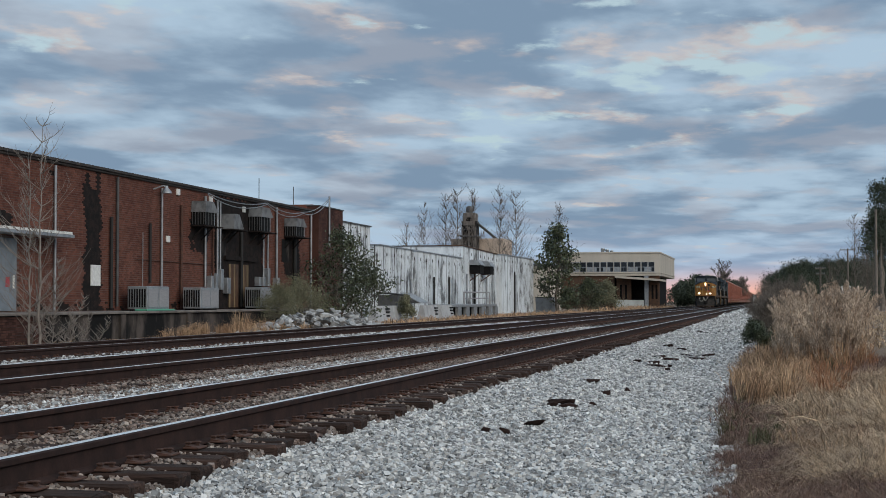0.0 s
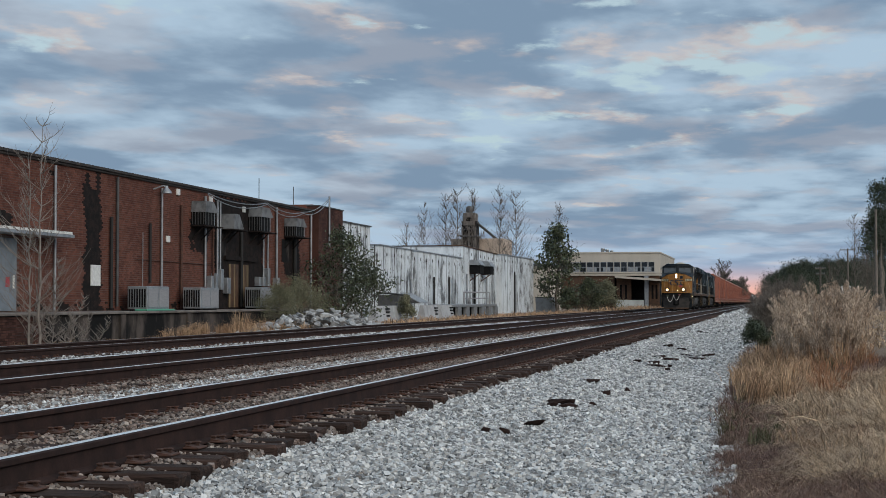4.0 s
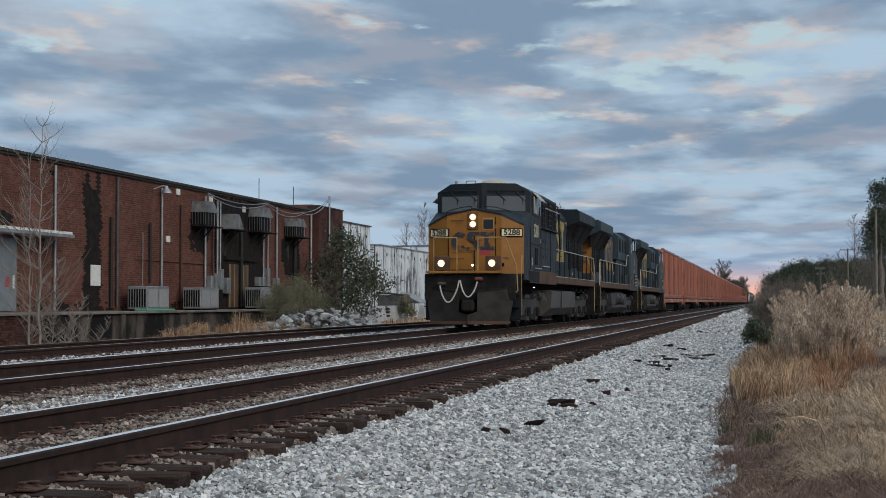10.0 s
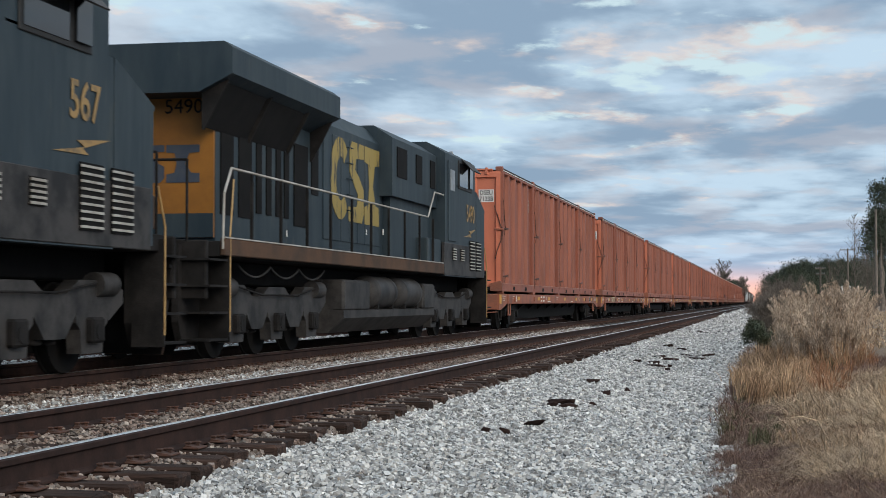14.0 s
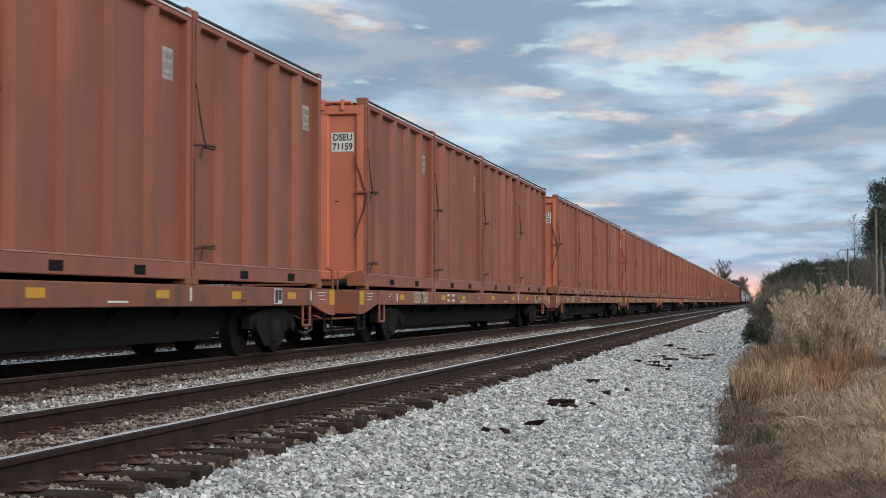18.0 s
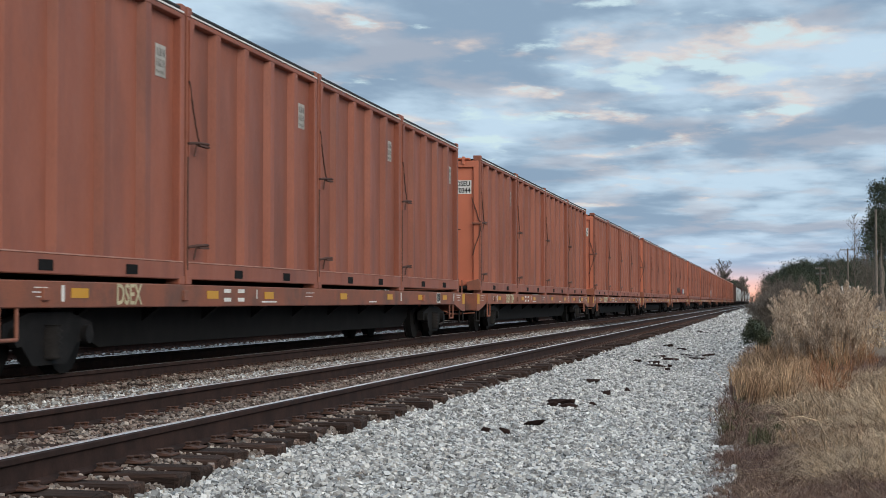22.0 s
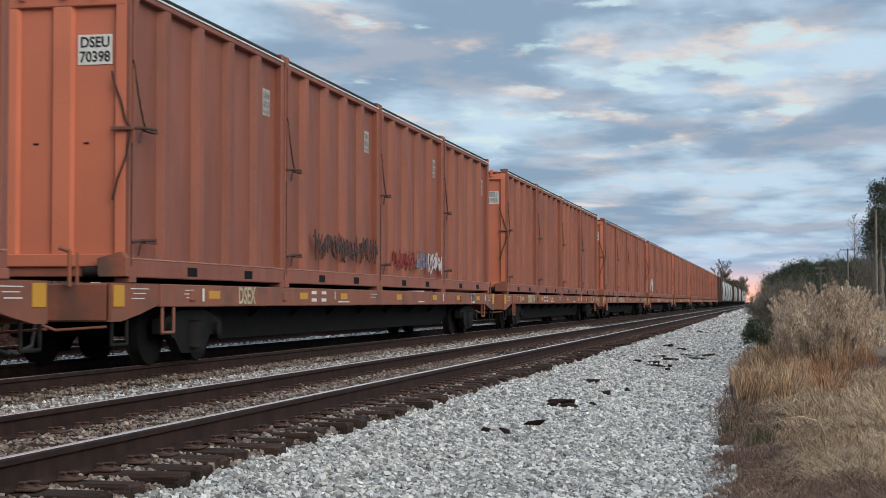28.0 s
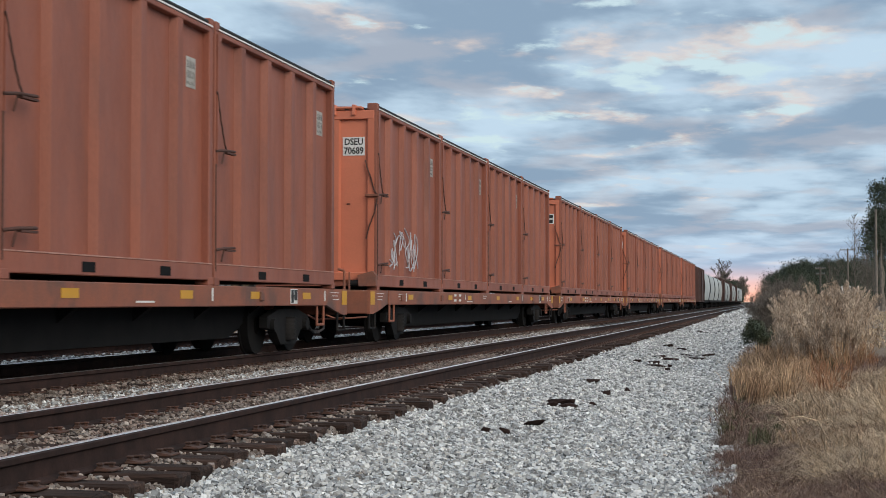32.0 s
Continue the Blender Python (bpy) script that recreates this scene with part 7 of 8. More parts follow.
    part("roof_hatches", Shape().box(-0.6, 0.6, 12.2, 15.0, 4.56, 4.66, 0.03).cyl((0.2, 14.2, 4.6), (0.2, 14.2, 4.80), 0.25, 14).box(-0.7, 0.7, 9.4, 11.4, 4.56, 4.64, 0.03), paint, hood)
    # radiator section: sloping core under wide wings
    r = Shape()
    wing = [(-1.52, 4.23), (-1.52, 4.60), (-1.40, 4.69), (1.40, 4.69), (1.52, 4.60), (1.52, 4.23), (1.02, 3.98), (-1.02, 3.98)]
    r.prism(wing, "y", 16.05, 21.75)
    rad = part("radiator_wing", r, paint, hood, "overhanging dark blue radiator wings")
    for s in (-1, 1):
        for y0, y1 in ((17.7, 19.5), (19.7, 21.5)):
            part("radiator_screen", Shape().add([(s * 1.03, y0, 3.50), (s * 1.03, y1, 3.50), (s * 1.36, y1, 4.13), (s * 1.36, y0, 4.13), (s * 0.98, y0, 3.55), (s * 0.98, y1, 3.55), (s * 1.32, y1, 4.15), (s * 1.32, y0, 4.15)],
                                                [(0, 1, 2, 3), (7, 6, 5, 4), (0, 4, 5, 1), (3, 2, 6, 7), (0, 3, 7, 4), (1, 5, 6, 2)]), DARK_GAP, rad)
        for y in (16.2, 17.6, 19.6, 21.6):
            part("wing_bracket", Shape().prism([(s * 1.02, 3.46), (s * 1.05, 3.46), (s * 1.42, 4.16), (s * 1.02, 4.02)], "y", y - 0.025, y + 0.025), GRIME_SHADE, rad)
    part("radiator_roof_grille", Shape().box(-0.85, 0.85, 16.4, 21.3, 4.68, 4.73, 0.02), GRIME_SHADE, rad)
    # hood end, yellow with dark figures
    part("hood_end", Shape().prism([(-1.01, 1.95), (-1.01, 3.99), (1.01, 3.99), (1.01, 1.95)], "y", 21.05, 21.10), GOLD, hood, "golden yellow hood end")
    part("hood_end_base", Shape().box(-1.01, 1.01, 21.10, 21.112, 1.95, 2.30), paint, hood)
    part("road_number", letters({"l": "5288", "s": "567", "t": "5490"}[label[0]] if label[0] in "st" else "5288", 0.30, GRIME_SHADE), None, hood, "", Matrix.Translation((-0.55, 21.106, 3.85)) @ pose(0, 0, 0, 0, 0, 180) @ FACE_FRONT)
    emblem(hood, "y", 21.102, 21.11, 0.80, 2.75, -1.6, 0.55, MARK_BLUE, "dark blue railway emblem in plain shapes")
    part("marker_recess", Shape().box(0.55, 0.85, 21.09, 21.115, 3.25, 3.95, 0.01), SILL_TAN, hood)
    for z in (4.42, 4.66):
        part("end_headlight", Shape().cyl((0.6, 21.74, z - 0.08), (0.6, 21.79, z - 0.08), 0.095, 14), GALV, hood)
    # fuel tank
    t0, t1 = (8.55, 15.4) if leading else (7.3, 15.2)
    if leading:
        tank = Shape().prism([(-1.05, 0.52), (-1.38, 0.80), (-1.42, 1.36), (-1.30, 1.42), (1.30, 1.42), (1.42, 1.36), (1.38, 0.80), (1.05, 0.52)], "y", t0, t1)
        tk = part("fuel_tank", tank, TANK_PALE, L, "dusty grey fuel tank")
        for s in (-1, 1):
            part("tank_seam", Shape().box(min(s * 1.40, s * 1.43), max(s * 1.40, s * 1.43), 11.1, 11.16, 0.8, 1.40), GRIME_SHADE, tk)
    else:
        tank = Shape().prism([(-1.05, 0.45), (-1.36, 0.72), (-1.36, 0.86), (-0.95, 0.90), (-0.95, 1.42), (0.95, 1.42), (0.95, 0.90), (1.36, 0.86), (1.36, 0.72), (1.05, 0.45)], "y", t0, t1)
        tk = part("fuel_tank", tank, TANK_GREY, L, "dusty grey fuel tank")
        for s in (-1, 1):
            for y0, y1 in ((t0, t0 + 1.15), (t1 - 1.9, t1)):
                part("tank_block", Shape().box(min(s * 0.9, s * 1.37), max(s * 0.9, s * 1.37), y0, y1, 0.84, 1.42, 0.05), TANK_GREY, tk)
            for y0 in (t0 + 1.50, t0 + 3.85):
                a = Shape().lathe((s * 1.12, y0 - 0.08, 1.20), (0, 1, 0), [(0.10, 0), (0.22, 0.03), (0.29, 0.10), (0.315, 0.20), (0.32, 0.30), (0.33, 0.32), (0.33, 0.40), (0.32, 0.42), (0.32, 1.60), (0.33, 1.62), (0.33, 1.70), (0.32, 1.72), (0.29, 1.85), (0.22, 1.92), (0.10, 1.95)], 28)
                ar = part("air_reservoir", a, TANK_GREY, tk)
                part("saddle", Shape().box(min(s * 0.95, s * 1.34), max(s * 0.95, s * 1.34), y0 + 0.1, y0 + 0.22, 0.86, 1.0).box(min(s * 0.95, s * 1.34), max(s * 0.95, s * 1.34), y0 + 1.3, y0 + 1.42, 0.86, 1.0), GRIME_SHADE, ar)
    bell = Shape().cyl((1.25, 7.25, 1.05), (1.25, 7.25, 1.30), 0.17, 12, 0.07)
    part("bell", bell, TANK_GREY, L)
    for cy in (4.55, 18.55):
        bogie(L, cy)
    for s in (-1, 1):
        pipe = []
        for k in range(37):
            u = k / 36
            pipe.append((s * 1.22, 16.0 + 4.6 * u, 1.56 - 0.17 * abs(math.sin(3 * math.pi * u)) ** 0.8))
        part("sand_hose", Shape().tube(pipe, 0.018, 6), TANK_GREY, L)
        # handrails along the walkway
        y0 = cab_end + 0.1
        rail_z = 2.88
        pts = [(s * 1.46, y0, rail_z), (s * 1.46, 21.6, rail_z)] if leading else [(s * 1.46, 6.0, 3.5), (s * 1.46, y0 + 0.9, 3.5), (s * 1.46, y0 + 1.6, 2.90), (s * 1.46, 21.6, 2.90)]
        handrail(L, pts + [(s * 1.46, 21.9, rail_z - 0.35), (s * 1.46, 21.95, 1.75)], HANDRAIL, 0.02)
        k = 0
        y = y0 + 1.1
        while y < 21.7:
            part("stanchion", Shape().box(min(s * 1.45, s * 1.49), max(s * 1.45, s * 1.49), y - 0.025, y + 0.025, 1.70, rail_z), GRIME_SHADE, L)
            y += 1.42
        # steps at both ends with grab rails
        for ye, d in ((0.75, 1), (22.15, -1)):
            fore_y = ye - (0.0 if leading and d > 0 else 0.42)
            st = part("step_well", Shape().prism([(fore_y, 1.80), (ye + 0.42, 1.80), (ye + 0.42, 0.75), (ye + 0.25, 0.42), (fore_y + 0.1, 0.42), (fore_y, 0.75)], "x", min(s * 0.95, s * 1.05), max(s * 0.95, s * 1.05)), GRIME_SHADE, L)
            for z in (0.48, 0.85, 1.22, 1.58):
                deep = 0.36 if not (leading and d > 0) else -0.10
                part("step", Shape().box(min(s * 1.03, s * 1.48), max(s * 1.03, s * 1.48), ye - deep, ye + 0.36, z, z + 0.03), GRIME_SHADE, st)
            part("step_side", Shape().box(min(s * 1.05, s * 1.49), max(s * 1.05, s * 1.49), ye + d * 0.40, ye + d * 0.43, 0.45, 1.80), paint if leading and d > 0 else GRIME_SHADE, st)
            hg = HAND_GOLD
            handrail(st, [(s * 1.49, ye + d * 0.42, 0.6), (s * 1.49, ye + d * 0.42, 1.95), (s * 1.47, ye + d * 0.62, 2.75 if d < 0 else 2.45)], hg, 0.016)
    # ends: plates, couplers, hoses, plough
    for ye, d in ((0.55, 1), (22.45, -1)):
        e = part("end_plate", Shape().box(-1.40, 1.40, min(ye, ye + d * 0.10), max(ye, ye + d * 0.10), 1.05, 1.86, 0.02), GRIME_SHADE, L)
        part("end_platform", Shape().box(-1.05, 1.05, min(ye, ye + d * 0.85), max(ye, ye + d * 0.85), 1.80, 1.87, 0.01), GRIME_SHADE, e)
        coupler(e, 0.0 if d > 0 else L_end, -d)
        for xa, xb, za, zb, sag in ((-0.86, -0.26, 1.50, 1.66, 0.58), (-0.24, 0.29, 1.66, 1.62, 0.48)):
            hose = [(xa + (xb - xa) * k / 12, ye - d * (0.32 + 0.12 * math.sin(math.pi * k / 12)), za + (zb - za) * k / 12 - sag * math.sin(math.pi * k / 12) ** 0.75) for k in range(13)]
            part("air_hose", Shape().tube(hose, 0.024, 7), ROPE, e, "pale looped air hose")
        for gx, gz, gm in ((-0.82, 1.56, LEAF), (0.32, 1.70, HOSE_RED)):
            part("glad_hand", Shape().box(gx - 0.11, gx + 0.11, min(ye - d * 0.36, ye), max(ye - d * 0.36, ye), gz - 0.05, gz + 0.05, 0.03), gm, e)
        handrail(e, [(-1.12, ye, 1.85), (-1.12, ye, 2.96), (-0.40, ye, 2.96), (-0.40, ye, 1.85)], HAND_GOLD if leading else GRIME_SHADE, 0.02)
        handrail(e, [(0.25, ye, 1.85), (0.25, ye, 2.96), (1.10, ye, 2.96), (1.40, ye + d * 0.15, 2.1), (1.44, ye + d * 0.2, 1.35), (1.28, ye + d * 0.2, 1.22)], HAND_GOLD if leading else GRIME_SHADE, 0.02)
    pl = Shape()
    for s in (-1, 1):
        pl.add([(0, 0.10, 0.34), (s * 1.20, 0.50, 0.34), (s * 1.38, 0.62, 1.45), (s * 0.28, 0.30, 1.30), (s * 0.28, 0.24, 0.72), (0, 0.12, 0.62),
                (0, 0.18, 0.34), (s * 1.20, 0.57, 0.34), (s * 1.38, 0.68, 1.45), (s * 0.28, 0.38, 1.30), (s * 0.28, 0.32, 0.72), (0, 0.20, 0.62)],
               [(0, 1, 4, 5), (1, 2, 3, 4), (6, 11, 10, 7), (7, 10, 9, 8), (0, 6, 7, 1), (1, 7, 8, 2), (2, 8, 9, 3), (3, 9, 10, 4), (4, 10, 11, 5)])
    plough = part("plough", pl, PLOUGH if leading else GRIME_SHADE, L, "scuffed dusty steel snow plough")
    for s in (-1, 1):
        part("plough_edge", Shape().add([(s * 0.02, 0.09, 0.335), (s * 1.205, 0.485, 0.335), (s * 1.225, 0.492, 0.43), (s * 0.02, 0.092, 0.43), (s * 0.02, 0.15, 0.335), (s * 1.205, 0.55, 0.335), (s * 1.225, 0.55, 0.43), (s * 0.02, 0.15, 0.43)],
                                        [(0, 1, 2, 3), (7, 6, 5, 4), (0, 4, 5, 1), (3, 2, 6, 7), (1, 5, 6, 2), (0, 3, 7, 4)]), SILL_TAN, plough, "rusty lower edge")
        part("plough_flange", Shape().add([(s * 0.30, 0.28, 1.33), (s * 1.38, 0.60, 1.47), (s * 1.38, 0.74, 1.50), (s * 0.30, 0.42, 1.37), (s * 0.30, 0.28, 1.30), (s * 1.38, 0.60, 1.44), (s * 1.38, 0.74, 1.46), (s * 0.30, 0.42, 1.33)],
                                          [(0, 1, 2, 3), (7, 6, 5, 4), (0, 4, 5, 1), (3, 2, 6, 7), (1, 5, 6, 2), (0, 3, 7, 4)]), GRIME_SHADE, plough)
    for s in (-1, 1):
        lx = -0.86 if s < 0 else 0.70
        box = part("ditch_light_box", Shape().box(lx - 0.20, lx + 0.22, 0.42, 0.72, 1.96, 2.40, 0.02), SILL_TAN, L)
        if leading:
            lamp = part("ditch_light", Shape().cyl((lx, 0.40, 2.18), (lx, 0.385, 2.18), 0.055, 18), LAMP_ON, box)
            part("reflector", Shape().cyl((lx, 0.42, 2.18), (lx, 0.395, 2.18), 0.105, 20), LAMP_RING, lamp)
        part("ditch_post", Shape().box(lx - 0.06, lx + 0.06, 0.5, 0.64, 1.8, 2.0), GRIME_SHADE, box)
    if leading:
        part("front_shelf", Shape().box(-1.30, 1.0, 0.36, 0.56, 1.87, 1.95, 0.015), GOLD, L)
        part("step_light", Shape().cyl((0.12, 0.36, 2.12), (0.12, 0.34, 2.12), 0.03, 10), LAMP_LOW, L)
        part("ground_light", Shape().cyl((1.35, 4.75, 1.50), (1.35, 4.75, 1.478), 0.028, 10), LAMP_LOW, L)
    return L


LOCO = 23.0
NOSE = 28.4 + 11 * SPEED
rolling(locomotive(True, "leading dark blue locomotive with golden yellow nose and lit headlights"), NOSE)
rolling(locomotive(False, "second dark blue locomotive, cab last, yellow emblem mostly worn away"), NOSE + 2 * LOCO, True)
rolling(locomotive(False, "third dark blue locomotive, cab last, with large yellow emblem"), NOSE + 3 * LOCO, True)


# ---- flatcars with waste containers ----
CAR = 28.39
CAR_0 = SPEED * 16.565 - 1.57 - 0.80
BOX_L, BOX_STEP, BOX_START = 6.25, 6.33, 1.35


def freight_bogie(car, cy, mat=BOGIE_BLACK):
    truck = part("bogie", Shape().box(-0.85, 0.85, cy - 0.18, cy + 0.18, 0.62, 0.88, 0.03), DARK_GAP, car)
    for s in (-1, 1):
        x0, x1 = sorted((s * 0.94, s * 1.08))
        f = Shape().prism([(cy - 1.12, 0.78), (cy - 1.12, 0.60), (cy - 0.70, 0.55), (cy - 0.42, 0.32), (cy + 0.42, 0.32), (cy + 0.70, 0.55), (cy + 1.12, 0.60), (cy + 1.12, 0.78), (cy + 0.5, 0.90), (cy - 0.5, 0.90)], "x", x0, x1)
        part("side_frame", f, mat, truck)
        coil = [(0.16 if q % 2 else 0.12, 0.035 * q) for q in range(12)]
        part("spring", Shape().lathe((s * 1.06, cy, 0.38), (0, 0, 1), coil, 12), GRIME_SHADE, truck)
        for dy in (-0.89, 0.89):
            part("bearing_cap", Shape().cyl((s * 1.05, cy + dy, RAIL_TOP + 0.46), (s * 1.15, cy + dy, RAIL_TOP + 0.46), 0.11, 10), mat, truck)
    for dy in (-0.89, 0.89):
        wheelset_parts(truck, cy + dy, 0.46)
    return truck


def build_flatcar():
    car = thing("flatcar", "long oxide-red flatcar with yellow reflectors, loaded with four containers", "flatcar", group="flatcars in the train")
    n = CAR
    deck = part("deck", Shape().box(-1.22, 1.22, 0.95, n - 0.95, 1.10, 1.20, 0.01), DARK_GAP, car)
    for s in (-1, 1):
        x0, x1 = sorted((s * 1.18, s * 1.27))
        sill = part("side_sill", Shape().box(x0, x1, 2.35, n - 2.35, 0.95, 1.245, 0.012), RED_SILL, car)
        for y in () if s < 0 else (4.1, 8.45, 11.0, 15.4, 19.0, 21.9, 24.6):
            part("reflector", Shape().box(min(s * 1.27, s * 1.276), max(s * 1.27, s * 1.276), y, y + 0.45, 1.06, 1.17), YELLOW_MARK, sill, "yellow reflector")
        for y, w, z0, z1 in () if s < 0 else ((3.85, 0.07, 1.02, 1.20), (9.15, 0.28, 1.145, 1.20), (9.15, 0.28, 1.02, 1.075), (9.75, 0.28, 1.145, 1.20), (9.75, 0.28, 1.02, 1.075), (10.6, 0.035, 1.06, 1.20), (10.85, 0.75, 1.005, 1.03), (20.2, 0.06, 1.03, 1.21), (25.9, 0.06, 1.03, 1.21), (3.2, 0.30, 1.165, 1.177), (3.15, 0.42, 1.115, 1.127), (3.25, 0.3, 1.065, 1.077), (13.2, 0.5, 1.16, 1.172), (13.2, 0.4, 1.1, 1.112), (17.5, 0.6, 1.005, 1.03)):
            part("stencil", Shape().box(min(s * 1.27, s * 1.276), max(s * 1.27, s * 1.276), y, y + w, z0, z1), WHITE_PAINT, sill)
        if s > 0:
            board = part("load_board", Shape().box(1.27, 1.278, 23.9, 24.28, 0.985, 1.225), WHITE_PAINT, sill, "black and white load board")
            part("board_face", Shape().box(1.278, 1.281, 23.925, 24.06, 1.0, 1.21).box(1.278, 1.281, 24.09, 24.255, 1.04, 1.21), TANK_GREY, board)
        for y in () if s < 0 else (3.35, 7.5, 22.3):
            part("bracket", Shape().box(min(s * 1.26, s * 1.31), max(s * 1.26, s * 1.31), y, y + 0.16, 1.03, 1.17, 0.01), RED_SILL, sill)
        for ye, d in ((0.0, 1), (n, -1)):
            y = lambda u: ye + d * u
            part("end_sill", Shape().prism([(y(0.85), 1.245), (y(2.36), 1.245), (y(2.36), 0.98), (y(1.7), 0.86), (y(1.15), 0.78), (y(0.85), 0.78)], "x", x0 + (0 if s > 0 else 0.03), x1 - (0.03 if s > 0 else 0)), RED_SILL, car)
            part("end_mark", Shape().box(min(s * 1.242, s * 1.25), max(s * 1.242, s * 1.25), min(y(0.90), y(1.22)), max(y(0.90), y(1.22)), 0.96, 1.22), YELLOW_MARK, car)
            if s > 0:
                part("end_stencil", Shape().box(1.2425, 1.246, min(y(1.42), y(2.0)), max(y(1.42), y(2.0)), 1.172, 1.184).box(1.2425, 1.246, min(y(1.5), y(1.9)), max(y(1.5), y(1.9)), 1.115, 1.127).box(1.2425, 1.246, min(y(1.45), y(1.85)), max(y(1.45), y(1.85)), 1.05, 1.065), WHITE_PAINT, car)
            part("step_iron", Shape().tube([(s * 1.24, y(2.45), 0.95), (s * 1.24, y(2.45), 0.62), (s * 1.24, y(2.85), 0.62), (s * 1.24, y(2.85), 0.95)], 0.025, 5), RED_SILL, car)
            part("corner_step", Shape().tube([(s * 1.2, y(0.95), 0.80), (s * 1.2, y(0.95), 0.50), (s * 1.2, y(1.4), 0.50), (s * 1.2, y(1.4), 0.82)], 0.025, 5), GRIME_SHADE, car)
            part("cut_lever", Shape().tube([(s * 1.2, y(0.8), 0.72), (s * 0.6, y(0.7), 0.68), (s * 0.2, y(0.5), 0.86)], 0.018, 5), RED_SILL, car)
    # Centre sill and bearers near-black, standing in for shade below the deck.
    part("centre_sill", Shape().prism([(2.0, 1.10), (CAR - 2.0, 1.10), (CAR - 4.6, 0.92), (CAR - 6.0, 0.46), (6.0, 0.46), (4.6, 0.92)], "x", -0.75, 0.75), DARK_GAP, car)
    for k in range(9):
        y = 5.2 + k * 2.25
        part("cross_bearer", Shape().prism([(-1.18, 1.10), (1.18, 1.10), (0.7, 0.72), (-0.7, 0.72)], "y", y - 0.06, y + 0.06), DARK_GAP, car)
    for ye, d in ((0.0, 1), (n, -1)):
        part("end_beam", Shape().box(-1.22, 1.22, min(ye + d * 0.85, ye + d * 1.05), max(ye + d * 0.85, ye + d * 1.05), 0.78, 1.24, 0.02), RED_SILL, car)
        coupler(car, ye, -d)
        part("air_hose", Shape().tube([(0.35, ye + d * 0.7, 0.78), (0.42, ye + d * 0.45, 0.5), (0.40, ye + d * 0.1, 0.42), (0.36, ye - d * 0.02, 0.46)], 0.024, 6), TANK_GREY, car)
    part("handbrake_post", Shape().tube([(0.75, 0.75, 1.2), (0.75, 0.75, 1.62), (0.62, 0.75, 1.66)], 0.028, 6).box(0.84, 0.87, 0.72, 0.75, 1.22, 1.6), RED_SILL, car)
    for cy in (3.98, n - 3.98):
        freight_bogie(car, cy)
    return car


